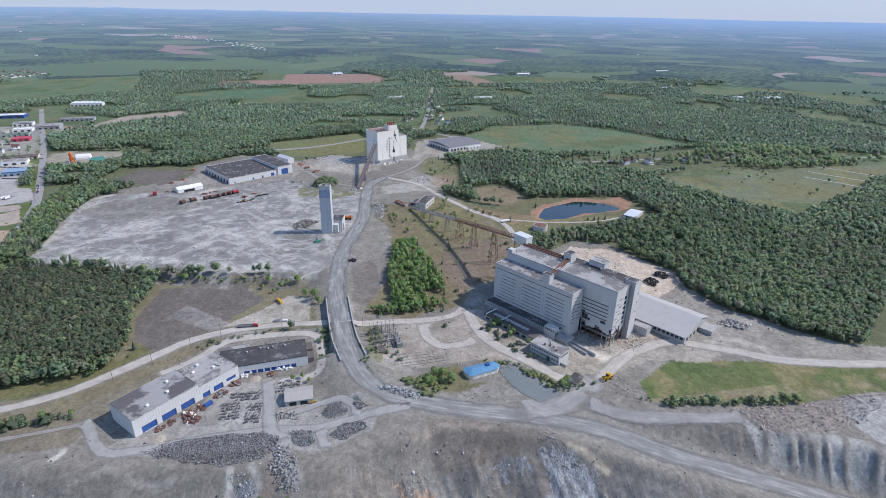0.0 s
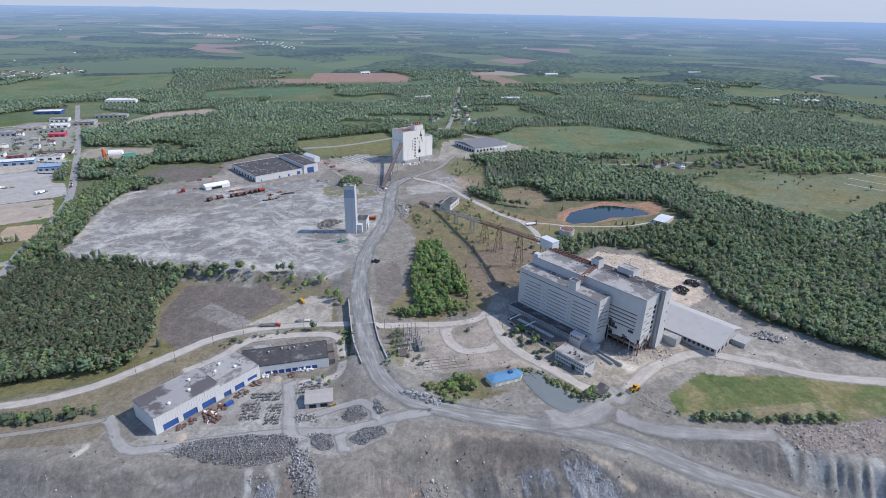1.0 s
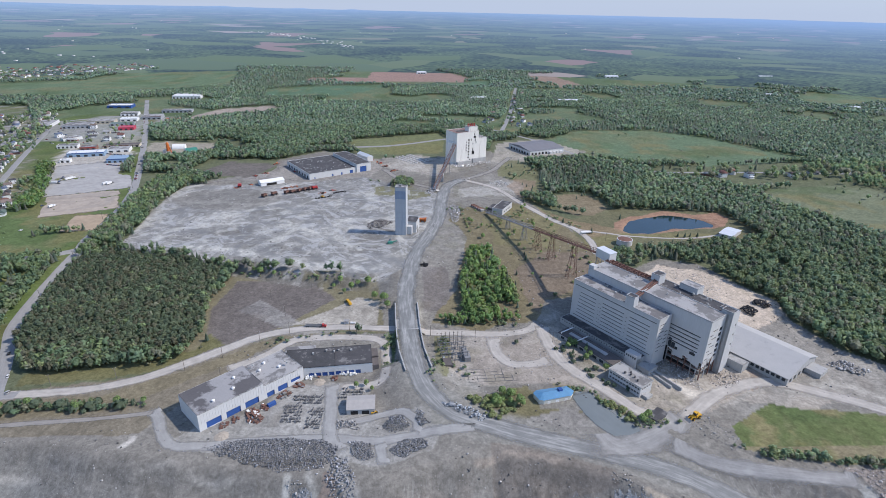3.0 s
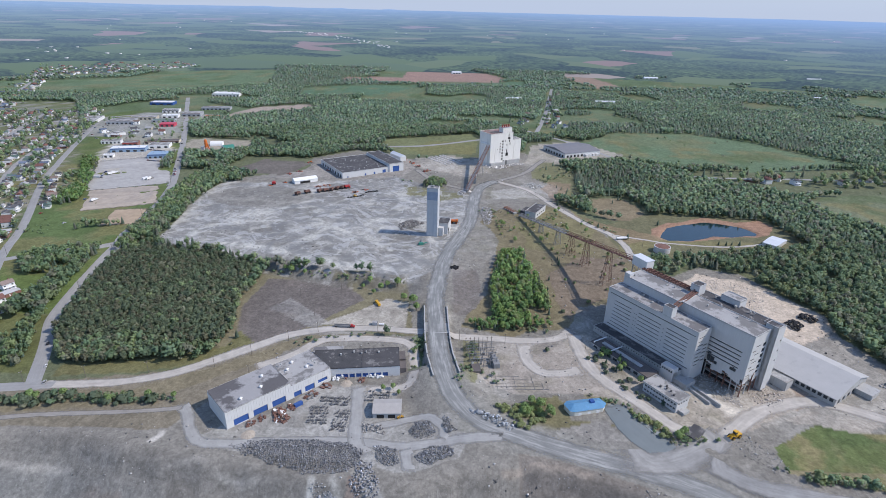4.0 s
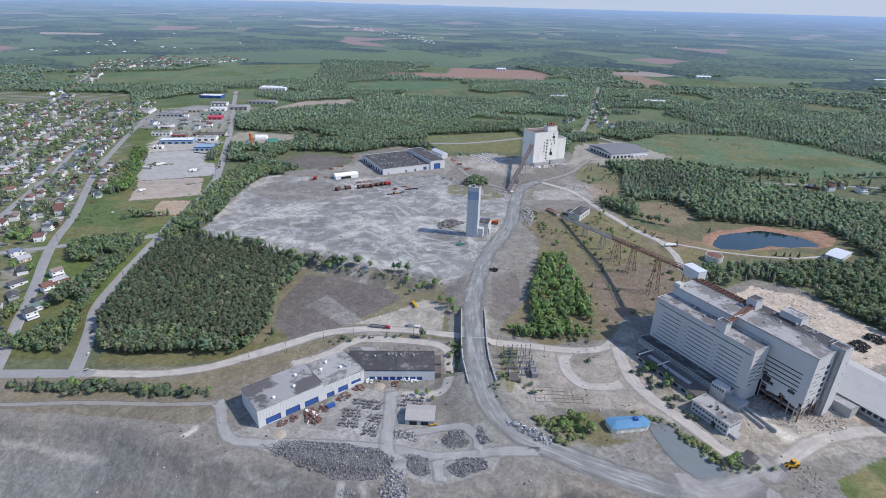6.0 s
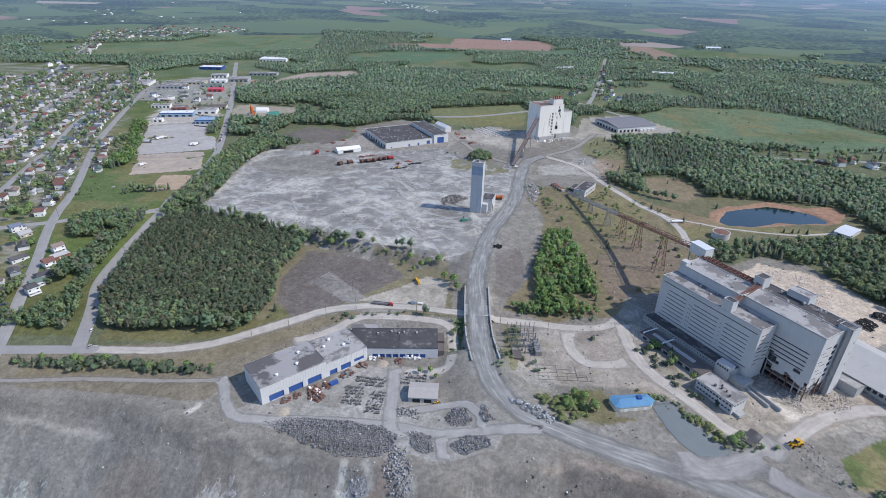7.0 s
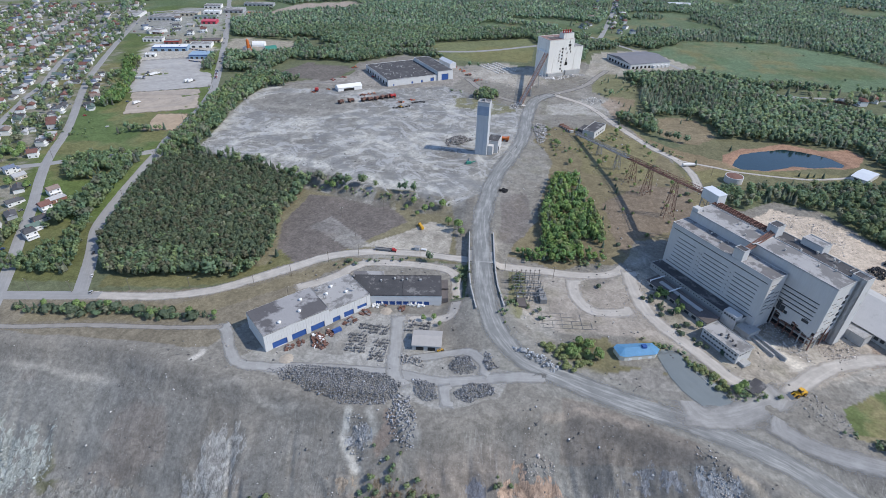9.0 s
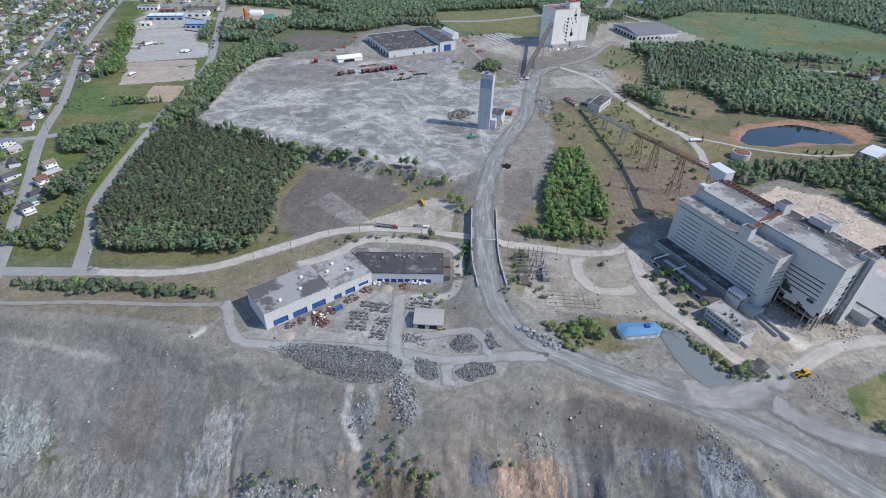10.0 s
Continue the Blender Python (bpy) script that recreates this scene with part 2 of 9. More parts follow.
def weathered(m):
    """Adds to the ground what its marks tell: runs down the scree, bare rock with a ragged edge, bleached swirls on the plateau."""
    n, l = m.node_tree.nodes, m.node_tree.links
    b = n["Principled BSDF"]
    marks, tint, tc = n.new("ShaderNodeAttribute"), n.new("ShaderNodeAttribute"), n.new("ShaderNodeTexCoord")
    marks.attribute_name, tint.attribute_name = "marks", "rock_tint"
    sep = n.new("ShaderNodeSeparateXYZ")
    l.new(marks.outputs["Vector"], sep.inputs[0])

    def noise(scale, detail=6, rough=0.65, distortion=0.0):
        mp, t = n.new("ShaderNodeMapping"), n.new("ShaderNodeTexNoise")
        mp.inputs["Scale"].default_value = scale
        l.new(tc.outputs["Object"], mp.inputs["Vector"]), l.new(mp.outputs[0], t.inputs["Vector"])
        t.inputs["Scale"].default_value, t.inputs["Detail"].default_value = 1.0, detail
        t.inputs["Roughness"].default_value, t.inputs["Distortion"].default_value = rough, distortion
        return t.outputs["Fac"]

    def ranged(value, a, b_, lo=0.0, hi=1.0, smooth=False):
        r = n.new("ShaderNodeMapRange")
        if smooth:
            r.interpolation_type = "SMOOTHSTEP"
        for k, q in zip(("From Min", "From Max", "To Min", "To Max"), (a, b_, lo, hi)):
            r.inputs[k].default_value = q
        l.new(value, r.inputs["Value"])
        return r.outputs["Result"]

    def calc(op, a, b_):
        r = n.new("ShaderNodeMath")
        r.operation = op
        for k, q in enumerate((a, b_)):
            if isinstance(q, (int, float)):
                r.inputs[k].default_value = q
            else:
                l.new(q, r.inputs[k])
        return r.outputs[0]

    def blend(factor, a, b_):
        r = n.new("ShaderNodeMix")
        r.data_type = "RGBA"
        l.new(factor, r.inputs["Factor"]), l.new(a, r.inputs["A"])
        if isinstance(b_, tuple):
            r.inputs["B"].default_value = (*b_, 1)
        else:
            l.new(b_, r.inputs["B"])
        return r.outputs["Result"]

    def scaled(colour, value):
        r = n.new("ShaderNodeVectorMath")
        r.operation = "SCALE"
        l.new(colour, r.inputs[0]), l.new(value, r.inputs["Scale"])
        return r.outputs[0]

    base = b.inputs["Base Color"].links[0].from_socket
    # scree: long runs downhill, single pale stones, thin washed lines
    runs = noise((0.16, 0.018, 0.018), 7, 0.68, 0.6)
    shade = calc("ADD", 1.0, calc("MULTIPLY", sep.outputs[1], ranged(runs, 0.3, 0.7, -0.10, 0.08)))
    col = scaled(base, shade)
    rills = noise((0.45, 0.05, 0.05), 6, 0.7, 0.4)
    col = scaled(col, calc("ADD", 1.0, calc("MULTIPLY", sep.outputs[1], ranged(rills, 0.35, 0.65, -0.05, 0.05))))
    lines = noise((0.11, 0.010, 0.010), 5, 0.6, 0.8)
    thin = calc("SUBTRACT", 1.0, ranged(calc("ABSOLUTE", calc("SUBTRACT", lines, 0.5), 0), 0.0, 0.014))
    where = ranged(noise((0.018, 0.012, 0.012), 4), 0.47, 0.60)
    col = blend(calc("MULTIPLY", calc("MULTIPLY", thin, where), calc("MULTIPLY", sep.outputs[1], 0.35)), col, (0.42, 0.415, 0.40))
    # gullies drawn as thin dark lines in the colour, without relief
    cracks = noise((0.085, 0.017, 0.017), 6, 0.62, 1.2)
    deep = calc("SUBTRACT", 1.0, ranged(calc("ABSOLUTE", calc("SUBTRACT", cracks, 0.47), 0), 0.0, 0.012))
    there = ranged(noise((0.022, 0.016, 0.016), 4), 0.47, 0.57)
    col = blend(calc("MULTIPLY", calc("MULTIPLY", deep, there), calc("MULTIPLY", sep.outputs[1], 0.4)), col, (0.105, 0.10, 0.095))
    # speckle of stones and worn spots, everywhere
    spots = noise((0.30, 0.30, 0.30), 8, 0.85, 0.2)
    col = scaled(col, ranged(spots, 0.40, 0.60, 0.84, 1.16))
    patches = noise((0.07, 0.07, 0.07), 9, 0.7, 1.5)
    col = scaled(col, ranged(patches, 0.46, 0.54, 0.90, 1.08))
    pebble = ranged(noise((0.9, 0.9, 0.9), 2), 0.66, 0.72, 0, 0.55)
    col = blend(calc("MULTIPLY", pebble, calc("ADD", calc("MULTIPLY", sep.outputs[1], 0.7), 0.15)), col, (0.44, 0.44, 0.43))
    # bare rock
    ragged = calc("ADD", sep.outputs[0], ranged(noise((0.17, 0.07, 0.07), 8, 0.7), 0.25, 0.75, -0.95, 0.55))
    edge = ranged(ragged, 0.50, 0.60)
    face = noise((0.33, 0.13, 0.13), 9, 0.74, 0.8)
    block = noise((0.8, 0.6, 0.6), 5, 0.75)
    chips = n.new("ShaderNodeTexVoronoi")
    chip_at = n.new("ShaderNodeMapping")
    chip_at.inputs["Scale"].default_value = (0.42, 0.26, 0.26)
    l.new(tc.outputs["Object"], chip_at.inputs["Vector"]), l.new(chip_at.outputs[0], chips.inputs["Vector"])
    chips.inputs["Scale"].default_value = 1.0
    chip = n.new("ShaderNodeSeparateColor")
    l.new(chips.outputs["Color"], chip.inputs[0])
    block = calc("ADD", calc("MULTIPLY", block, 0.75), calc("MULTIPLY", chip.outputs[0], 0.25))
    rock = scaled(tint.outputs["Color"], calc("MULTIPLY", ranged(face, 0.36, 0.64, 0.56, 1.34), ranged(block, 0.30, 0.70, 0.62, 1.26)))
    col = blend(edge, col, rock)
    # plateau: pale dust swept into swirls, darker fines
    pale = ranged(noise((0.030, 0.028, 0.03), 10, 0.72, 2.2), 0.53, 0.56, 0, 0.55)
    dark = ranged(noise((0.022, 0.024, 0.03), 9, 0.66, 1.8), 0.47, 0.60, 0, 0.75)
    col = blend(calc("MULTIPLY", dark, sep.outputs[2]), col, (0.20, 0.205, 0.207))
    col = blend(calc("MULTIPLY", pale, sep.outputs[2]), col, (0.46, 0.465, 0.46))
    l.new(col, b.inputs["Base Color"])
    bump = n.new("ShaderNodeBump")
    bump.inputs["Distance"].default_value = 1.6
    l.new(calc("MULTIPLY", edge, 0.8), bump.inputs["Strength"]), l.new(calc("ADD", face, block), bump.inputs["Height"])
    wash = n.new("ShaderNodeBump")
    wash.inputs["Distance"].default_value = 1.1
    l.new(calc("MULTIPLY", sep.outputs[1], 0.22), wash.inputs["Strength"]), l.new(calc("ADD", runs, rills), wash.inputs["Height"])
    l.new(b.inputs["Normal"].links[0].from_socket, wash.inputs["Normal"])
    l.new(wash.outputs[0], bump.inputs["Normal"])
    l.new(bump.outputs[0], b.inputs["Normal"])


weathered(GROUND)
LEAF = covered("leaves", "tint", rough=0.62, spread=0.2, sizes=(0.8, 6.0), bump=0)
FAR = bpy.data.materials.new("far_land")


def patchwork(m):
    """Farmland and woods at their true size, paler with the air between."""
    m.use_nodes = True
    n, l = m.node_tree.nodes, m.node_tree.links
    b = n["Principled BSDF"]
    b.inputs["Roughness"].default_value, b.inputs["Specular IOR Level"].default_value = 1.0, 0.0
    land, air = n.new("ShaderNodeAttribute"), n.new("ShaderNodeAttribute")
    land.attribute_name, air.attribute_name = "land", "air"

    def noise(size, detail=5, rough=0.6):
        t = n.new("ShaderNodeTexNoise")
        t.inputs["Scale"].default_value, t.inputs["Detail"].default_value, t.inputs["Roughness"].default_value = 1 / size, detail, rough
        l.new(land.outputs["Vector"], t.inputs["Vector"])
        return t.outputs["Fac"]

    def ramp(value, stops):
        r = n.new("ShaderNodeValToRGB")
        r.color_ramp.interpolation = "CONSTANT" if len(stops) > 3 else "LINEAR"
        for k, (at, c) in enumerate(stops):
            e = r.color_ramp.elements[k] if k < 2 else r.color_ramp.elements.new(at)
            e.position, e.color = at, (*c, 1)
        l.new(value, r.inputs[0])
        return r.outputs[0]

    def blend(factor, a, b_, kind="MIX"):
        r = n.new("ShaderNodeMix")
        r.data_type, r.blend_type = "RGBA", kind
        if isinstance(factor, float):
            r.inputs["Factor"].default_value = factor
        else:
            l.new(factor, r.inputs["Factor"])
        for k, q in (("A", a), ("B", b_)):
            if isinstance(q, tuple):
                r.inputs[k].default_value = (*q, 1)
            else:
                l.new(q, r.inputs[k])
        return r.outputs["Result"]

    bend = n.new("ShaderNodeTexNoise")
    bend.inputs["Scale"].default_value = 1 / 900
    l.new(land.outputs["Vector"], bend.inputs["Vector"])
    shift = n.new("ShaderNodeVectorMath")
    shift.operation = "MULTIPLY_ADD"
    shift.inputs[1].default_value = (700, 700, 0)
    l.new(bend.outputs["Color"], shift.inputs[0]), l.new(land.outputs["Vector"], shift.inputs[2])
    turn = n.new("ShaderNodeMapping")
    turn.inputs["Rotation"].default_value, turn.inputs["Scale"].default_value = (0, 0, 0.5), (1 / 330, 1 / 300, 1)
    l.new(shift.outputs[0], turn.inputs["Vector"])
    cells = n.new("ShaderNodeTexVoronoi")
    cells.inputs["Scale"].default_value, cells.inputs["Randomness"].default_value = 1.0, 0.8
    l.new(turn.outputs[0], cells.inputs["Vector"])
    one = n.new("ShaderNodeSeparateColor")
    l.new(cells.outputs["Color"], one.inputs[0])
    crops = ramp(one.outputs[0], [(0.0, (0.105, 0.145, 0.065)), (0.38, (0.13, 0.165, 0.07)), (0.62, (0.11, 0.15, 0.055)), (0.76, (0.26, 0.175, 0.14)), (0.86, (0.20, 0.19, 0.11)), (0.95, (0.33, 0.27, 0.22))])
    stand = ramp(noise(420, 6), [(0.40, (0.032, 0.05, 0.028)), (0.50, (0.062, 0.09, 0.04)), (0.62, (0.085, 0.12, 0.05))])
    # crown relief toned into the flat sheet's colour: dark gaps, bright tops
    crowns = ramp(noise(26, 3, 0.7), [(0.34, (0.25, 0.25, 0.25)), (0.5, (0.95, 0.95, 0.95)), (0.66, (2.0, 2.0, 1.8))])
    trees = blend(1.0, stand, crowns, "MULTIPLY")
    open_ = n.new("ShaderNodeMath")
    open_.operation = "ADD"
    l.new(one.outputs[1], open_.inputs[0]), l.new(noise(2200, 3), open_.inputs[1])
    farmed = n.new("ShaderNodeMapRange")
    farmed.inputs["From Min"].default_value, farmed.inputs["From Max"].default_value = 1.09, 1.11
    l.new(open_.outputs[0], farmed.inputs["Value"])
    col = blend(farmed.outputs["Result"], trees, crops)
    # distance haze is mixed into the base colour here
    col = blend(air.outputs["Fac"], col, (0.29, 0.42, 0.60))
    l.new(col, b.inputs["Base Color"])


patchwork(FAR)
LEAF.node_tree.nodes["Principled BSDF"].inputs["Specular IOR Level"].default_value = 0.4
ln, ll = LEAF.node_tree.nodes, LEAF.node_tree.links
glow = ln.new("ShaderNodeBsdfTranslucent")
both = ln.new("ShaderNodeMixShader")
both.inputs["Fac"].default_value = 0.42
ll.new(ln["Principled BSDF"].inputs["Base Color"].links[0].from_socket, glow.inputs["Color"])
ll.new(ln["Principled BSDF"].outputs[0], both.inputs[1]), ll.new(glow.outputs[0], both.inputs[2])
ll.new(both.outputs[0], ln["Material Output"].inputs["Surface"])


def roadway(name, colour, streak, rough=0.95, strength=0.7, ragged=0.0, spread=0.18, feather=0.22):
    """A road surface: streaks along the wheel lines, grain, and a ragged edge of loose stuff."""
    m = bpy.data.materials.new(name)
    m.use_nodes = True
    n, l = m.node_tree.nodes, m.node_tree.links
    b = n["Principled BSDF"]
    b.inputs["Roughness"].default_value, b.inputs["Specular IOR Level"].default_value = rough, 0.2
    at = n.new("ShaderNodeAttribute")
    at.attribute_name = "lane"
    sep = n.new("ShaderNodeSeparateXYZ")
    l.new(at.outputs["Vector"], sep.inputs[0])
    mp = n.new("ShaderNodeMapping")
    mp.inputs["Scale"].default_value = (9, 0.35, 1)
    l.new(at.outputs["Vector"], mp.inputs["Vector"])
    lines = n.new("ShaderNodeTexNoise")
    lines.inputs["Scale"].default_value, lines.inputs["Detail"].default_value, lines.inputs["Roughness"].default_value = 1.0, 5, 0.65
    l.new(mp.outputs[0], lines.inputs["Vector"])
    lr = n.new("ShaderNodeMapRange")
    lr.inputs["From Min"].default_value, lr.inputs["From Max"].default_value = 0.46, 0.66
    lr.inputs["To Max"].default_value = strength
    l.new(lines.outputs["Fac"], lr.inputs["Value"])
    mix = n.new("ShaderNodeMix")
    mix.data_type = "RGBA"
    mix.inputs["A"].default_value, mix.inputs["B"].default_value = (*colour, 1), (*streak, 1)
    l.new(lr.outputs["Result"], mix.inputs["Factor"])
    tc = n.new("ShaderNodeTexCoord")
    grain = n.new("ShaderNodeTexNoise")
    grain.inputs["Scale"].default_value, grain.inputs["Detail"].default_value, grain.inputs["Roughness"].default_value = 0.12, 8, 0.7
    l.new(tc.outputs["Object"], grain.inputs["Vector"])
    gr = n.new("ShaderNodeMapRange")
    gr.inputs["From Min"].default_value, gr.inputs["From Max"].default_value = 0.3, 0.7
    gr.inputs["To Min"].default_value, gr.inputs["To Max"].default_value = 1 - spread, 1 + spread
    l.new(grain.outputs["Fac"], gr.inputs["Value"])
    sc = n.new("ShaderNodeVectorMath")
    sc.operation = "SCALE"
    l.new(mix.outputs["Result"], sc.inputs[0]), l.new(gr.outputs["Result"], sc.inputs["Scale"])
    l.new(sc.outputs[0], b.inputs["Base Color"])
    if ragged:
        edge = n.new("ShaderNodeTexNoise")
        edge.inputs["Scale"].default_value, edge.inputs["Detail"].default_value = 0.14, 7
        l.new(tc.outputs["Object"], edge.inputs["Vector"])
        off = n.new("ShaderNodeMath")
        off.operation = "SUBTRACT"
        off.inputs[1].default_value = 0.5
        l.new(sep.outputs[0], off.inputs[0])
        ab = n.new("ShaderNodeMath")
        ab.operation = "ABSOLUTE"
        l.new(off.outputs[0], ab.inputs[0])
        sm = n.new("ShaderNodeMath")
        sm.operation = "MULTIPLY_ADD"
        sm.inputs[1].default_value = 0.45 * ragged
        l.new(edge.outputs["Fac"], sm.inputs[0]), l.new(ab.outputs[0], sm.inputs[2])
        al = n.new("ShaderNodeMapRange")
        al.inputs["From Min"].default_value, al.inputs["From Max"].default_value = 0.50 - feather + ragged * 0.18, 0.50 + ragged * 0.18
        al.inputs["To Min"].default_value, al.inputs["To Max"].default_value = 1, 0
        l.new(sm.outputs[0], al.inputs["Value"])
        l.new(al.outputs["Result"], b.inputs["Alpha"])
    return m


HAULWAY = roadway("crushed_rock_road", (0.215, 0.22, 0.215), (0.40, 0.40, 0.385), strength=0.85, ragged=0.35)
DUSTWAY = roadway("grey_junction", (0.29, 0.284, 0.272), (0.40, 0.392, 0.375), strength=0.7, ragged=0.6)
YARDWAY = roadway("grey_dust_track", (0.325, 0.322, 0.31), (0.39, 0.388, 0.375), strength=0.6, ragged=0.6)
GRAVELWAY = roadway("pale_gravel_road", (0.43, 0.40, 0.36), (0.53, 0.50, 0.455), strength=0.75, ragged=0.45)
ASPHALT = roadway("worn_asphalt", (0.295, 0.293, 0.288), (0.35, 0.345, 0.335), 0.9, 0.6, 0.0, 0.1)
DIRT = roadway("dirt_track", (0.265, 0.25, 0.23), (0.33, 0.315, 0.29), strength=0.6, ragged=0.6)
WHITE_WALL = surface("painted_concrete", (0.52, 0.52, 0.515), 0.8, 0.08, 6, 0.8, 0.05, stain=(0.52, 0.53, 0.54), stain_size=5, stain_at=0.62, streak=True)
WHITE_CLAD = surface("white_cladding", (0.60, 0.605, 0.60), 0.55, 0.07, 4, 0.5, 0.03)
CONCRETE = surface("weathered_concrete", (0.40, 0.40, 0.39), 0.9, 0.15, 5, 0.6, 0.15, stain=(0.28, 0.28, 0.28), stain_size=4, stain_at=0.62, streak=True)
ROOF_GREY = surface("grey_gravel_roof", (0.34, 0.335, 0.33), 0.95, 0.18, 8, 0.7, 0.1, stain=(0.165, 0.16, 0.16), stain_size=12, stain_at=0.49)
ROOF_PALE = surface("pale_membrane_roof", (0.375, 0.368, 0.36), 0.9, 0.10, 9, 0.7, 0.05, stain=(0.20, 0.195, 0.19), stain_size=13, stain_at=0.51)
ROOF_DARK = surface("dark_roof", (0.082, 0.08, 0.083), 0.9, 0.25, 8, 0.6, 0.1, stain=(0.19, 0.185, 0.18), stain_size=9, stain_at=0.57)
ROOF_BROWN = surface("brown_roof", (0.13, 0.115, 0.11), 0.95, 0.25, 6, 0.6, 0.15)
BLUE_DOOR = surface("blue_paint", (0.04, 0.10, 0.30), 0.5, 0.12, 2, 0.4, 0.02)
BLUE_ROOF = surface("blue_roof_sheet", (0.11, 0.27, 0.44), 0.45, 0.12, 4, 0.5, 0.04, stain=(0.12, 0.28, 0.5), stain_size=3, stain_at=0.6)
STEEL = surface("grey_steel", (0.28, 0.28, 0.28), 0.6, 0.2, 2, 0.3, 0.05, metal=0.3)
RUST = surface("rusty_steel", (0.20, 0.11, 0.088), 0.85, 0.35, 2, 0.4, 0.2, stain=(0.12, 0.07, 0.055), stain_size=2, stain_at=0.55, vary=0.2)
GLASS_DARK = surface("dark_window", (0.055, 0.06, 0.066), 0.15, 0.1, 1, 0.3, 0)
# near-black, also for panels that stand in for unlit insides
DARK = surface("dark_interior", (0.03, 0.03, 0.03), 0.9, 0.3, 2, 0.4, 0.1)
RUBBLE = surface("rubble", (0.42, 0.41, 0.39), 0.95, 0.35, 4, 0.7, 0.5, vary=0.15)
ROCK = surface("grey_boulders", (0.15, 0.155, 0.16), 0.9, 0.4, 3, 0.5, 0.5)
BARK = surface("bark", (0.11, 0.09, 0.07), 0.95, 0.3, 1, 0.3, 0.3)
WOOD_POLE = surface("grey_timber", (0.17, 0.15, 0.13), 0.9, 0.2, 1, 0.3, 0.1)
RUBBER = surface("black_rubber", (0.025, 0.025, 0.027), 0.8, 0.2, 1, 0.2, 0.05)
YELLOW = surface("yellow_paint", (0.65, 0.36, 0.04), 0.45, 0.15, 2, 0.3, 0.03)
ORANGE = surface("orange_paint", (0.60, 0.16, 0.04), 0.5, 0.2, 2, 0.3, 0.03)
RED = surface("red_paint", (0.45, 0.05, 0.05), 0.45, 0.15, 2, 0.3, 0.03)
GREENP = surface("green_paint", (0.05, 0.22, 0.17), 0.5, 0.2, 2, 0.3, 0.03)
WHITE_PAINT = surface("white_paint", (0.75, 0.75, 0.74), 0.45, 0.06, 2, 0.3, 0.02)
TENT = surface("white_fabric", (0.78, 0.78, 0.76), 0.7, 0.05, 3, 0.4, 0.02)
PALE_METAL = surface("pale_metal_roof", (0.62, 0.65, 0.68), 0.4, 0.06, 3, 0.4, 0.03)
WATER = surface("pond_water", (0.012, 0.03, 0.04), 0.08, 0.2, 14, 3.0, 0.02)
WATER.node_tree.nodes["Principled BSDF"].inputs["Specular IOR Level"].default_value = 0.5


# ---- building in mesh code ----
def box(bm, x0, y0, z0, x1, y1, z1, lift=(0, 0, 0, 0)):
    """A box; lift raises its top corners (x0y0, x1y0, x1y1, x0y1)."""
    c = [(x0, y0), (x1, y0), (x1, y1), (x0, y1)]
    lo = [bm.verts.new((x, y, z0)) for x, y in c]
    hi = [bm.verts.new((x, y, z1 + d)) for (x, y), d in zip(c, lift)]
    bm.faces.new(lo[::-1]), bm.faces.new(hi)
    for i in range(4):
        j = (i + 1) % 4
        bm.faces.new((lo[i], lo[j], hi[j], hi[i]))
    return bm


def prism(bm, poly, z0, z1):
    lo = [bm.verts.new((x, y, z0)) for x, y in poly]
    hi = [bm.verts.new((x, y, z1)) for x, y in poly]
    bm.faces.new(lo[::-1]), bm.faces.new(hi)
    for i in range(len(poly)):
        j = (i + 1) % len(poly)
        bm.faces.new((lo[i], lo[j], hi[j], hi[i]))
    return bm


def beam(bm, a, b, w=0.3, d=None):
    """A straight bar of square section from a to b."""
    a, b = Vector(a), Vector(b)
    f = (b - a).normalized()
    s = f.cross(Vector((0, 0, 1)))
    s = s.normalized() if s.length > 1e-4 else Vector((1, 0, 0))
    u = s.cross(f)
    d = d or w
    ring = []
    for p in (a, b):
        ring.append([bm.verts.new(p + s * (w / 2 * i) + u * (d / 2 * j)) for i, j in ((-1, -1), (1, -1), (1, 1), (-1, 1))])
    bm.faces.new(ring[0][::-1]), bm.faces.new(ring[1])
    for i in range(4):
        j = (i + 1) % 4
        bm.faces.new((ring[0][i], ring[0][j], ring[1][j], ring[1][i]))
    return bm


def drum(bm, centre, radius, h, n=12, axis="z", top=None):
    """A cylinder, or a cone frustum, standing on centre along an axis."""
    top = radius if top is None else top
    ends = []
    for k, r in ((0, radius), (h, top)):
        pts = []
        for i in range(n):
            a = 2 * math.pi * i / n
            p = {"z": (r * math.cos(a), r * math.sin(a), k), "x": (k, r * math.cos(a), r * math.sin(a)), "y": (r * math.cos(a), k, r * math.sin(a))}[axis]
            pts.append(bm.verts.new(Vector(centre) + Vector(p)))
        ends.append(pts)
    bm.faces.new(ends[0][::-1]), bm.faces.new(ends[1])
    for i in range(n):
        j = (i + 1) % n
        bm.faces.new((ends[0][i], ends[0][j], ends[1][j], ends[1][i]))
    return bm


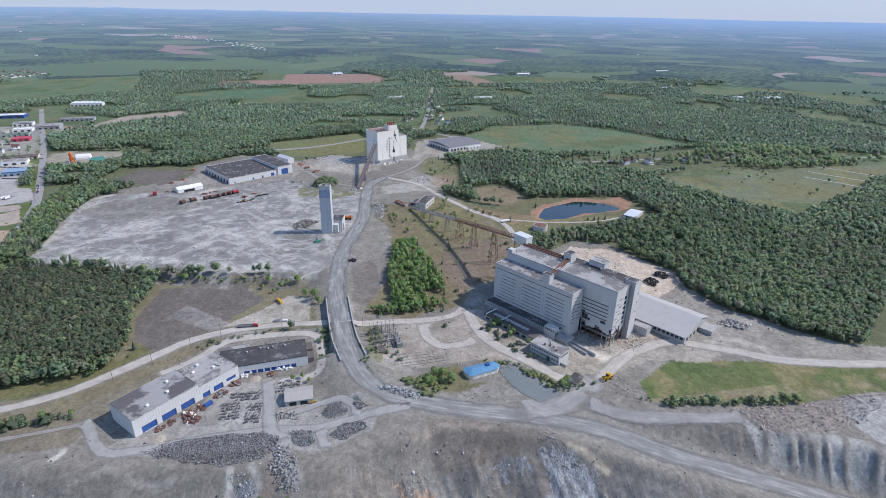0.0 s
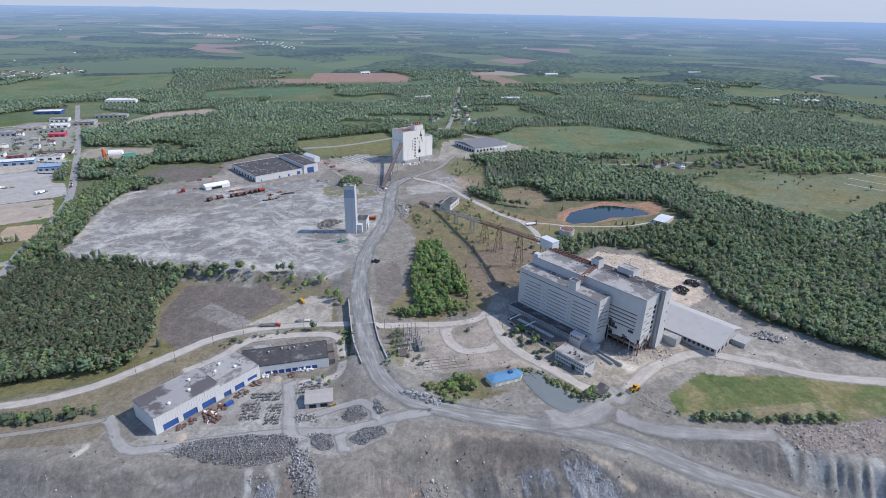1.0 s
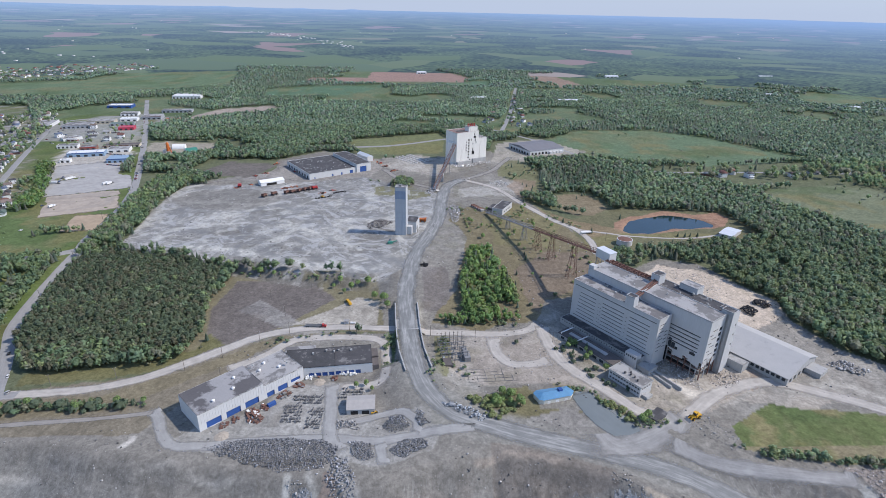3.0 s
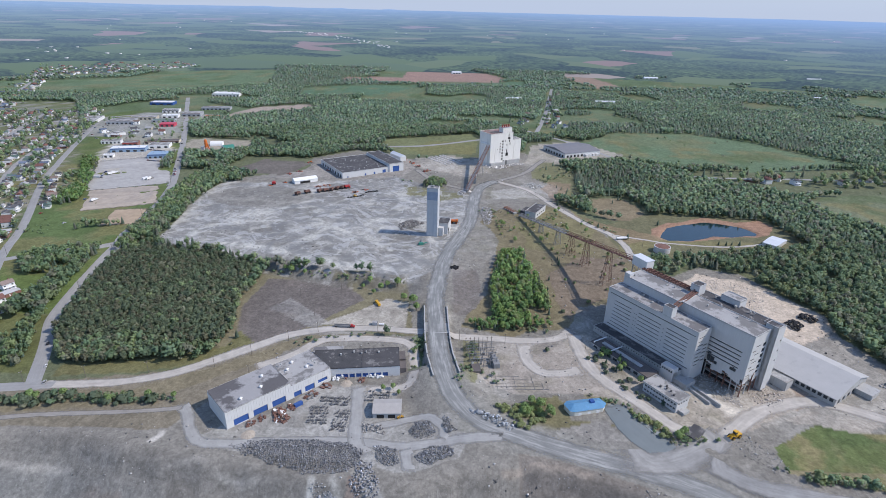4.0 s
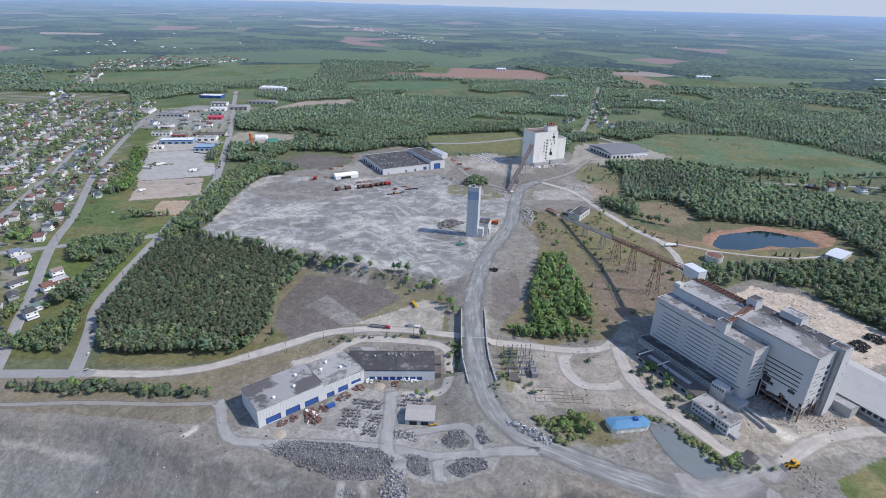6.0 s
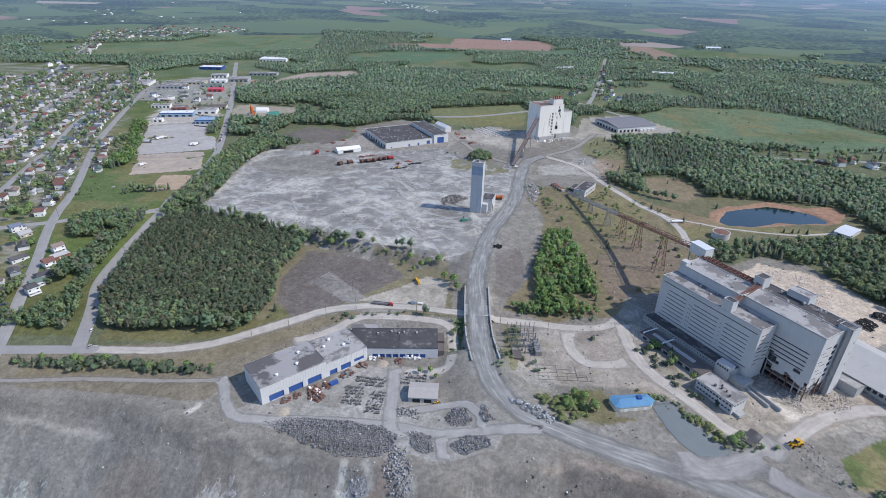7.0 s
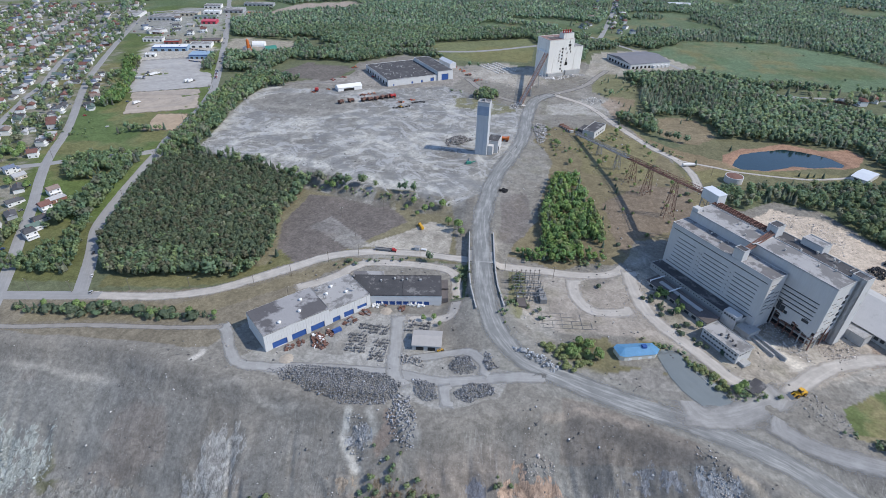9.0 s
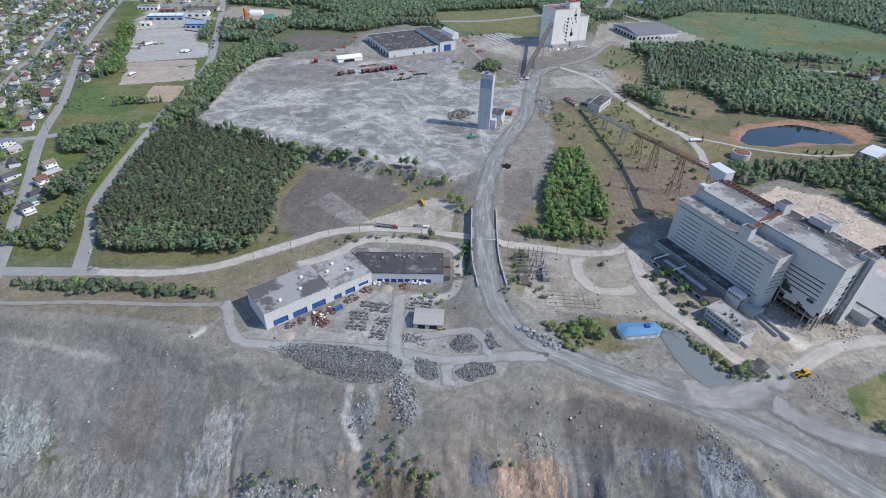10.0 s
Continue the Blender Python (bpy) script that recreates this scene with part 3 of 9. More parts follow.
def gable(bm, x0, y0, x1, y1, z, rise, over=0.4, thick=0.25, hip=0.0):
    """A roof with its ridge along x, over a box's top at z."""
    x0, x1, y0, y1 = x0 - over, x1 + over, y0 - over, y1 + over
    ym = (y0 + y1) / 2
    lo = [bm.verts.new(p) for p in ((x0, y0, z), (x1, y0, z), (x1, y1, z), (x0, y1, z))]
    up = [bm.verts.new((p.co.x, p.co.y, p.co.z + thick)) for p in lo]
    r0, r1 = bm.verts.new((x0 + hip, ym, z + rise)), bm.verts.new((x1 - hip, ym, z + rise))
    bm.faces.new(lo[::-1])
    for i in range(4):
        j = (i + 1) % 4
        bm.faces.new((lo[i], lo[j], up[j], up[i]))
    bm.faces.new((up[0], up[1], r1, r0)), bm.faces.new((up[2], up[3], r0, r1))
    bm.faces.new((up[1], up[2], r1)), bm.faces.new((up[3], up[0], r0))
    return bm


def mesh_of(name, bm, material):
    bmesh.ops.recalc_face_normals(bm, faces=bm.faces)
    me = bpy.data.meshes.new(name)
    bm.to_mesh(me)
    bm.free()
    me.materials.append(material)
    return me


def part(name, bm, material, parent, label=""):
    """One mesh object under a thing or a part."""
    ob = new(name, mesh_of(name, bm, material))
    ob.parent = parent
    return tagged(ob, label)


def thing(name, m, label, category, group="", kind=""):
    ob = new(name)
    ob.matrix_world = m
    ob.empty_display_size = 1
    return tagged(ob, label, category, group, kind)


def solid(name, bm, material, m, label, category, group="", kind=""):
    ob = new(name, mesh_of(name, bm, material))
    ob.matrix_world = m
    return tagged(ob, label, category, group, kind)


def big_mesh(name, verts, faces_flat, sizes, material, colours=None, attribute="cover", smooth=False):
    """A large mesh from arrays; every face has sizes corners."""
    me = bpy.data.meshes.new(name)
    n = len(faces_flat) // sizes
    me.vertices.add(len(verts)), me.loops.add(len(faces_flat)), me.polygons.add(n)
    me.vertices.foreach_set("co", np.asarray(verts, np.float32).ravel())
    me.loops.foreach_set("vertex_index", np.asarray(faces_flat, np.int32))
    me.polygons.foreach_set("loop_start", np.arange(0, n * sizes, sizes, dtype=np.int32))
    me.polygons.foreach_set("loop_total", np.full(n, sizes, np.int32))
    if smooth:
        me.polygons.foreach_set("use_smooth", np.ones(n, bool))
    me.update(calc_edges=True)
    if colours is not None:
        at = me.color_attributes.new(attribute, "FLOAT_COLOR", "POINT")
        at.data.foreach_set("color", np.c_[colours, np.ones(len(colours))].astype(np.float32).ravel())
    me.materials.append(material)
    return me


def ground_at(x, y):
    return float(height(np.array([x]), np.array([y]))[0])

# ---- ground: one sheet to the skyline ----
def spaced(lo, hi, step, far_lo, far_hi, growth=1.05, most=60.0):
    mid = list(np.arange(lo, hi + step / 2, step))
    up, s = [mid[-1]], step
    while up[-1] < far_hi:
        s = min(s * growth, most)
        up.append(up[-1] + s)
    down, s = [mid[0]], step
    while down[-1] > far_lo:
        s = min(s * growth, most)
        down.append(down[-1] - s)
    return np.array(down[:0:-1] + mid + up[1:])


MINE = [(-185, 330), (-330, 322), (-800, 320), (-800, -300), (900, -300), (900, 290), (500, 290), (472, 343), (438, 357), (412, 378), (390, 407), (371, 424), (354, 463), (356, 500), (328, 536), (310, 567), (272, 582), (240, 560), (215, 560),
        (215, 640), (178, 715), (150, 790), (170, 860), (135, 905), (150, 1000), (180, 1055), (120, 1075), (60, 1040), (10, 1010), (-70, 1000), (-110, 1040), (-180, 1060), (-250, 990),
        (-235, 920), (-345, 850), (-350, 780), (-335, 612), (-180, 560), (-40, 535), (-35, 440), (-100, 448), (-160, 415)]
FIELDS = []


def field(outline, colour):
    FIELDS.append((outline, colour))


MEADOW, PASTURE, CROP, PLOUGHED, STUBBLE = (0.125, 0.18, 0.105), (0.165, 0.185, 0.115), (0.10, 0.17, 0.105), (0.30, 0.205, 0.17), (0.34, 0.29, 0.245)
field([(-1130, 1990), (-1120, 2239), (-985, 2558), (-816, 2590), (-715, 2321), (-631, 1930), (-796, 1780), (-1000, 1640), (-1300, 1560), (-1500, 1800)], MEADOW)
field([(-434, 2165), (-375, 2225), (-205, 2265), (-205, 2499), (-76, 2774), (4, 2838), (20, 2618), (145, 2463), (205, 2275), (148, 2150), (-124, 2150), (-283, 2128), (-419, 2125)], PLOUGHED)
field([(-490, 1868), (-401, 1945), (-194, 2036), (-110, 2060), (-180, 1880), (-227, 1804), (-329, 1716), (-459, 1700)], CROP)
field([(82, 2114), (263, 2230), (260, 2074), (59, 2020)], CROP)
field([(231, 1140), (277, 1080), (335, 1032), (397, 985), (473, 998), (523, 980), (674, 1014), (754, 1037), (704, 1105), (641, 1217), (530, 1293), (370, 1282)], MEADOW)
field([(524, 820), (564, 843), (625, 863), (690, 866), (751, 826), (872, 859), (1080, 840), (1010, 770), (869, 754), (826, 713), (706, 659), (617, 612), (587, 648), (554, 701), (516, 773)], PASTURE)
field([(-141, 1158), (-4, 1213), (52, 1239), (45, 1060), (-69, 1035), (-121, 1050)], (0.165, 0.18, 0.092))
field([(1235, 1848), (1374, 1956), (1570, 1962), (1541, 1835), (1339, 1717), (1239, 1756)], MEADOW)
field([(1202, 2519), (1428, 2685), (1627, 2609), (1614, 2490), (1351, 2427)], MEADOW)
field([(1853, 2413), (2256, 2365), (2420, 2263), (2251, 2094), (2120, 2152)], PLOUGHED)
field([(677, 2724), (953, 2764), (852, 2542), (613, 2551)], PASTURE)
field([(-565, 1345), (-525, 1496), (-401, 1574), (-355, 1491), (-437, 1435), (-540, 1330)], STUBBLE)
field([(-1500, 2350), (-1150, 2450), (-1000, 2300), (-1300, 2150)], MEADOW)
field([(-1700, 2000), (-1350, 2250), (-1150, 2050), (-1500, 1850)], MEADOW)


# (outline, colour, wobble of its edge, how much of it covers)
COVERS = []


def cover(outline, colour, wobble, amount):
    COVERS.append((outline, colour, wobble, amount))


cover([(-345, 850), (-355, 790), (-335, 606), (-180, 556), (-40, 530), (-10, 560), (10, 640), (30, 730), (35, 800), (-30, 850), (-90, 890), (-200, 850), (-318, 836)], (0.255, 0.26, 0.265), 5, 1)
cover([(-205, 396), (-208, 562), (-180, 560), (-40, 540), (-26, 440), (-100, 450), (-160, 424)], (0.19, 0.178, 0.125), 4, 1)
cover([(-190, 478), (-185, 540), (-103, 535), (-79, 503), (-127, 442), (-172, 408)], (0.150, 0.138, 0.136), 3, 1)
cover([(-165, 480), (-150, 500), (-105, 460), (-115, 446)], (0.215, 0.21, 0.215), 2, 0.8)
cover([(-112, 455), (-87, 477), (-56, 506), (-36, 496), (-35, 452)], (0.38, 0.365, 0.34), 2, 1)
cover([(6, 557), (31, 563), (36, 477), (7, 480)], (0.17, 0.16, 0.16), 3, 1)
cover([(40, 700), (60, 640), (52, 600), (38, 516), (14, 462), (53, 452), (99, 465), (112, 470), (125, 500), (200, 520), (206, 560), (200, 640), (170, 715), (150, 760), (125, 775), (100, 745), (70, 755)], (0.19, 0.17, 0.115), 6, 1)
cover([(110, 475), (125, 500), (190, 540), (195, 600), (150, 600), (105, 560)], (0.20, 0.165, 0.14), 10, 0.8)
cover([(80, 700), (90, 620), (160, 610), (180, 690), (140, 760)], (0.20, 0.19, 0.11), 14, 0.7)
cover([(244, 343), (267, 356), (332, 344), (447, 318), (520, 300), (440, 290), (412, 290), (377, 292), (332, 288), (326, 291), (273, 297), (222, 308), (225, 331)], (0.12, 0.15, 0.06), 3, 1)
cover(DUMP_ROCK, (0.31, 0.28, 0.262), 3, 1)
cover([(366, 287), (412, 284), (420, 250), (360, 236), (358, 262)], (0.34, 0.355, 0.365), 4, 0.9)
cover([(50, 362), (84, 372), (92, 348), (120, 340), (86, 326), (60, 338)], (0.16, 0.15, 0.085), 5, 0.9)
cover([(108, 384), (128, 366), (160, 336), (152, 330), (118, 356), (102, 378)], (0.18, 0.17, 0.11), 3, 1)
cover([(168, 338), (178, 350), (192, 348), (188, 336), (176, 332)], (0.15, 0.15, 0.08), 2, 1)
cover([(60, 338), (116, 345), (122, 330), (142, 316), (80, 322)], (0.245, 0.24, 0.235), 4, 1)
cover([(116, 364), (122, 343), (133, 328), (141, 319), (158, 318), (155, 333), (139, 350), (129, 365)], (0.235, 0.26, 0.265), 1.5, 1)
cover([(20, 425), (60, 435), (100, 438), (108, 400), (130, 370), (95, 378), (50, 375), (22, 392)], (0.34, 0.315, 0.29), 6, 0.85)
cover([(205, 405), (250, 420), (330, 370), (300, 345), (250, 360), (210, 345), (190, 360)], (0.38, 0.35, 0.32), 7, 0.9)
cover([(262, 566), (302, 556), (330, 528), (358, 496), (352, 476), (316, 452), (270, 470), (230, 500), (240, 545)], (0.50, 0.44, 0.385), 3, 1)
cover([(316, 455), (352, 470), (368, 428), (392, 405), (415, 378), (440, 356), (480, 342), (480, 322), (420, 325), (350, 350), (270, 372), (230, 350), (205, 405), (262, 420)], (0.31, 0.30, 0.285), 5, 0.9)
cover([(234, 392), (271, 400), (280, 388), (263, 373), (237, 362)], (0.33, 0.265, 0.225), 6, 0.9)
cover([(200, 598), (420, 622), (440, 700), (410, 742), (255, 748), (190, 690)], (0.15, 0.15, 0.095), 5, 1)
cover([(249, 667), (256, 692), (284, 716), (303, 718), (340, 740), (376, 724), (413, 735), (419, 711), (399, 682), (383, 674), (349, 671), (286, 650), (254, 651)], (0.31, 0.20, 0.15), 2, 1)
cover([(-480, 318), (-480, 346), (-420, 350), (-300, 368), (-209, 388), (-160, 424), (-125, 430), (-183, 325)], (0.20, 0.183, 0.15), 3, 1)
cover([(-330, 350), (-230, 366), (-170, 402), (-120, 436), (-60, 444), (-60, 438), (-118, 425), (-175, 382), (-215, 350), (-330, 330)], (0.20, 0.18, 0.13), 4, 0.9)
cover([(-300, 392), (-180, 418), (-178, 442), (-160, 426), (-200, 396), (-240, 384), (-300, 376)], (0.15, 0.15, 0.08), 3, 1)
cover([(-100, 1000), (0, 1040), (60, 1000), (70, 930), (20, 900), (-60, 960)], (0.36, 0.345, 0.325), 8, 0.9)
cover([(-280, 870), (-180, 850), (-80, 895), (-60, 950), (-110, 1030), (-230, 980), (-250, 900)], (0.30, 0.29, 0.285), 6, 0.9)
cover([(-360, 900), (-270, 880), (-240, 960), (-330, 975)], (0.15, 0.14, 0.135), 4, 1)
cover([(-70, 845), (-10, 840), (20, 800), (-20, 770), (-60, 800)], (0.17, 0.17, 0.09), 8, 0.8)
cover([(130, 1000), (160, 1140), (255, 1190), (330, 1080), (290, 1030), (200, 1010), (150, 960)], (0.35, 0.335, 0.31), 6, 0.9)
cover([(60, 830), (100, 850), (130, 880), (170, 850), (140, 800), (105, 800), (60, 790)], (0.36, 0.36, 0.355), 6, 0.9)
cover([(150, 790), (185, 720), (260, 660), (262, 640), (215, 640), (178, 705)], (0.24, 0.19, 0.13), 8, 0.8)
cover([(190, 600), (260, 640), (360, 640), (370, 655), (262, 655), (200, 640)], (0.19, 0.18, 0.10), 5, 0.9)
cover([(112, 462), (100, 440), (104, 405), (125, 375), (160, 345), (182, 330), (205, 345), (262, 372), (270, 398), (232, 412), (205, 402), (150, 440)], (0.40, 0.37, 0.335), 5, 0.75)
cover([(-165, 318), (-150, 330), (-112, 345), (-98, 374), (-36, 378), (-28, 342), (12, 347), (20, 332), (10, 308), (-20, 294), (-60, 300), (-140, 309)], (0.315, 0.318, 0.318), 3, 0.85)
cover([(24, 440), (64, 446), (100, 446), (112, 420), (128, 380), (100, 376), (60, 374), (30, 384)], (0.345, 0.318, 0.298), 5, 0.75)
cover([(-112, 335), (-98, 352), (-96, 372), (-60, 377), (-36, 373), (-32, 330), (-56, 318), (-105, 319)], (0.325, 0.328, 0.33), 4, 0.85)
cover([(-27, 396), (-17, 394), (-17, 441), (-26, 442)], (0.125, 0.16, 0.075), 1.5, 0.9)
cover([(14, 384), (24, 380), (30, 440), (16, 442)], (0.17, 0.175, 0.10), 2, 0.8)
cover([(128, 905), (150, 1000), (180, 1008), (212, 945), (196, 886), (192, 824), (200, 800), (178, 715), (150, 790), (170, 860)], (0.175, 0.18, 0.11), 4, 0.9)
cover([(196, 745), (203, 800), (231, 812), (256, 808), (270, 752), (240, 718), (215, 722)], (0.25, 0.20, 0.15), 9, 0.7)
cover([(150, 790), (166, 800), (190, 880), (160, 890), (140, 850)], (0.27, 0.21, 0.165), 6, 0.7)
cover([(-50, 1022), (-8, 1036), (16, 962), (-18, 936)], (0.40, 0.39, 0.375), 4, 0.85)
# the town's side
cover([(-425, 450), (-352, 457), (-366, 521), (-381, 609), (-391, 699), (-406, 773), (-435, 859), (-547, 1133), (-650, 1382), (-800, 1400), (-860, 1290), (-700, 1040), (-560, 800), (-490, 560)], (0.115, 0.15, 0.055), 3, 1)
cover([(-464, 558), (-532, 672), (-545, 712), (-481, 695), (-395, 735), (-378, 640), (-394, 606), (-441, 573)], (0.105, 0.15, 0.058), 2, 1)
cover([(-650, 1060), (-510, 1030), (-480, 880), (-560, 860), (-600, 900)], (0.40, 0.39, 0.375), 4, 1)
cover([(-760, 1380), (-670, 1400), (-560, 1160), (-530, 1040), (-650, 1060), (-720, 1200)], (0.34, 0.335, 0.325), 10, 0.75)
cover([(-890, 1210), (-800, 1300), (-735, 1350), (-700, 1200), (-690, 1120), (-730, 1115), (-790, 1150)], (0.30, 0.295, 0.285), 9, 0.8)
cover([(-781, 1068), (-732, 1107), (-695, 1043), (-744, 1008)], (0.12, 0.165, 0.085), 4, 1)
cover([(-630, 1390), (-560, 1360), (-540, 1250), (-580, 1240)], (0.36, 0.35, 0.335), 8, 0.85)
cover([(-520, 1120), (-400, 1110), (-380, 1040), (-440, 1000), (-500, 1020)], (0.33, 0.31, 0.275), 8, 0.9)
cover([(-400, 560), (-380, 600), (-430, 580), (-470, 545), (-400, 460), (-352, 470), (-365, 515)], (0.11, 0.15, 0.05), 3, 1)
cover([(-420, 450), (-352, 456), (-330, 410), (-315, 378), (-400, 372), (-425, 410)], (0.12, 0.13, 0.055), 3, 1)
RING = (268, 776, 76, 47)
TOWN = [(-440, 365), (-1400, 300), (-1600, 1400), (-1000, 1500), (-860, 1290), (-700, 1040), (-560, 800), (-500, 690), (-560, 640), (-490, 560), (-430, 470)]


RUNS = [([(-79, 288), (-79, 276), (-73, 267), (-67, 261)], 3.2, (0.46, 0.465, 0.46), 0.9), ([(-66, 289), (-62, 281), (-63, 274)], 3.5, (0.38, 0.385, 0.38), 0.7), ([(-191, 314), (-188, 318), (-186, 322)], 3, (0.52, 0.51, 0.50), 0.9),
        ([(-160, 317), (-156, 316)], 2.5, (0.52, 0.51, 0.50), 0.9), ([(101, 319), (109, 318)], 2.6, (0.52, 0.45, 0.36), 0.9),
        ([(-48, 312), (-45, 286), (-38, 278)], 6, (0.33, 0.34, 0.35), 0.6), ([(187, 393), (200, 385), (212, 365), (222, 366)], 7, (0.56, 0.535, 0.50), 0.9), ([(316, 377), (340, 378), (360, 366), (359, 344)], 5, (0.42, 0.41, 0.39), 0.6),
        ([(144, 278), (152, 270), (162, 258)], 3.5, (0.48, 0.42, 0.35), 0.8), ([(40, 300), (60, 306), (95, 300)], 3, (0.34, 0.30, 0.27), 0.5)]
STREAKS = [([(-272, 694), (-235, 722), (-181, 742)], 8, 0.8), ([(-308, 617), (-296, 656), (-268, 672)], 9, 0.8), ([(-282, 612), (-220, 602), (-171, 585), (-132, 571), (-90, 566), (-49, 554)], 11, 0.9),
           ([(-192, 590), (-165, 627), (-150, 650), (-170, 690)], 11, 0.7), ([(-90, 657), (-83, 675), (-86, 640), (-82, 619), (-66, 600)], 4, 0.9), ([(-70, 775), (-27, 752), (-37, 693), (-20, 640)], 11, 0.7),
           ([(-176, 724), (-123, 690), (-65, 700)], 10, 0.6), ([(-343, 629), (-341, 674), (-346, 750)], 8, 0.7), ([(-187, 657), (-158, 679), (-116, 640), (-60, 615)], 12, 0.6)]


def open_fields(x, y):
    """Above 0 where the farther land is farmed: the number tells the crop."""
    r = np.hypot(x, y)
    px, py = x + 260 * fbm(x, y, 600, 3, 61), y + 260 * fbm(x, y, 600, 3, 62)
    cell = lattice(np.floor(px / 260), np.floor(py / 420), 4)
    pick = lattice(np.floor(px / 130), np.floor(py / 420), 8)
    clump = fbm(x, y, 900, 3, 66)
    need = np.where(r > 2100, 0.80, 9.0)
    return np.where(cell + 0.9 * clump > need, pick + 1e-3, 0.0)


def cover_of(x, y):
    c = np.empty((len(x), 3))
    woods = np.array((0.13, 0.145, 0.085))
    c[:] = woods
    c[np.hypot(x, y) > 1250] = (0.125, 0.165, 0.095)
    e1, e2 = fbm(x, y, 26, 3, 41), fbm(x, y, 26, 3, 47)
    r = np.hypot(x, y)

    def lay(mask, colour, amount=1.0):
        c[mask] = c[mask] + (np.array(colour) - c[mask]) * (amount if np.isscalar(amount) else amount[mask][:, None])

    # far land: patchwork of woods and fields
    pick = open_fields(x, y)
    lay((pick > 0) & (pick < 0.6), (0.105, 0.15, 0.08))
    lay((pick >= 0.6) & (pick < 0.85), (0.16, 0.17, 0.085))
    lay(pick >= 0.85, (0.27, 0.20, 0.155))
    town = inside(x + 8 * e1, y + 8 * e2, TOWN)
    lay(town, (0.135, 0.155, 0.082))
    lay(town, (0.27, 0.26, 0.245), np.clip(9 * (fbm(x, y, 13, 3, 131) - 0.03), 0, 0.8))
    lay(inside(x + 7 * e1, y + 7 * e2, MINE), (0.225, 0.22, 0.21))
    for poly, colour in FIELDS:
        wob = 14 if poly[0][1] > 1500 else 8
        lay(inside(x + wob * e1, y + wob * e2, poly), colour)
        if poly[0][1] < 1300:
            lay(inside(x + wob * e1, y + wob * e2, poly), (0.20, 0.17, 0.085), np.clip(2.0 * fbm(x, y, 120, 4, 77) - 0.12, 0, 0.4))
    for poly, colour, wob, amount in COVERS:
        lay(inside(x + 2.2 * wob * e1, y + 2.2 * wob * e2, poly), colour, amount)
    # patches of bleached dust and darker fines over the bare rock of the mine
    bare = (c.min(axis=1) > 0.152) & (np.abs(c[:, 0] - c[:, 2]) < 0.09) & (y < 1100) & (y > 330) & (x > -360)
    wx, wy = x + 22 * fbm(x, y, 60, 3, 81), y + 22 * fbm(x, y, 60, 3, 82)
    dust = np.clip(7 * (fbm(wx, wy * 1.15, 42, 5, 83) - 0.03), 0, 1)
    fines = np.clip(6 * (fbm(wx * 1.1, wy * 1.2, 60, 5, 89) - 0.03), 0, 1)
    plate = inside(x, y, COVERS[0][0])
    lay(bare, (0.15, 0.148, 0.145), fines * (0.35 + 0.3 * plate))
    lay(bare, (0.46, 0.465, 0.46), dust * (0.22 + 0.5 * plate))
    swirl = np.clip(9 * (np.abs(fbm(wx, wy * 1.05, 32, 5, 85)) - 0.10), 0, 1)
    lay(bare, (0.19, 0.19, 0.185), swirl * (0.25 + 0.35 * plate))
    vein = np.clip(1 - 22 * np.abs(fbm(wx * 0.9, wy * 1.1, 40, 4, 87)), 0, 1)
    lay(bare & plate, (0.52, 0.53, 0.53), vein * 0.55)
    for line, wide, how in STREAKS:
        d = along(x + 10 * fbm(x, y, 20, 3, 121), y + 14 * fbm(x, y, 24, 3, 123), line)[0]
        lay(plate, (0.50, 0.51, 0.505), how * (1 - ss(0.2 * wide, wide, d)) * np.clip(0.75 + 3.2 * fbm(wx * 1.3, wy * 1.3, 14, 4, 125), 0, 1))
    mud = np.clip(6 * (fbm(x, y, 12, 4, 103) - 0.06), 0, 1)
    lay(bare & ~plate, (0.19, 0.175, 0.16), mud * 0.4)
    weeds = np.clip(7 * (fbm(x, y, 20, 5, 107) - 0.09), 0, 1)
    lay(bare & ~plate & (x > 10) & (x < 205), (0.15, 0.15, 0.095), weeds * 0.3)
    ring = np.hypot((x + RING[0]) / RING[2], (y - RING[1]) / RING[3])
    lay(plate & (ring < 1 + 0.3 * e1), (0.175, 0.172, 0.168), 0.6)
    q = y - np.interp(x, CLIFF_X, CLIFF_Y) + 9 * e1
    lay((x > -225) & (x < -26) & (q > -17) & (q < 9), (0.165, 0.163, 0.158), np.clip(0.85 + 3 * fbm(x, y, 20, 3, 143), 0, 1) * ss(-17, -11, q))
    lay((x > -225) & (x < -26) & (q > -13) & (q < 9), (0.32, 0.32, 0.315), np.clip(7 * (fbm(x, y * 0.6, 8, 4, 145) - 0.05), 0, 0.8))
    # thinner and drier grass
    grassy = (c[:, 1] > 1.12 * c[:, 0]) & (c[:, 1] > 0.125)
    lay(grassy, (0.19, 0.175, 0.095), np.clip(5 * (fbm(x, y, 45, 5, 111) - 0.03), 0, 0.6))
    lay(grassy, (0.075, 0.115, 0.045), np.clip(5 * (fbm(x, y, 60, 5, 113) - 0.05), 0, 0.55))
    lay(grassy & (x > 215) & (x < 540) & (y < 362), (0.235, 0.212, 0.125), np.clip(0.12 + 4.5 * fbm(x, y, 22, 5, 133) + 0.3 * ss(260, 400, x), 0, 0.85))
    lay(grassy & (x > 215) & (x < 540) & (y < 312), (0.255, 0.225, 0.16), np.clip(0.5 + 4 * fbm(x, y, 14, 4, 135), 0, 0.8))
    # the pit's slopes
    s = np.interp(x, RIM_X, RIM_Y) - y + 10 * fbm(x, y, 40, 3, 3)
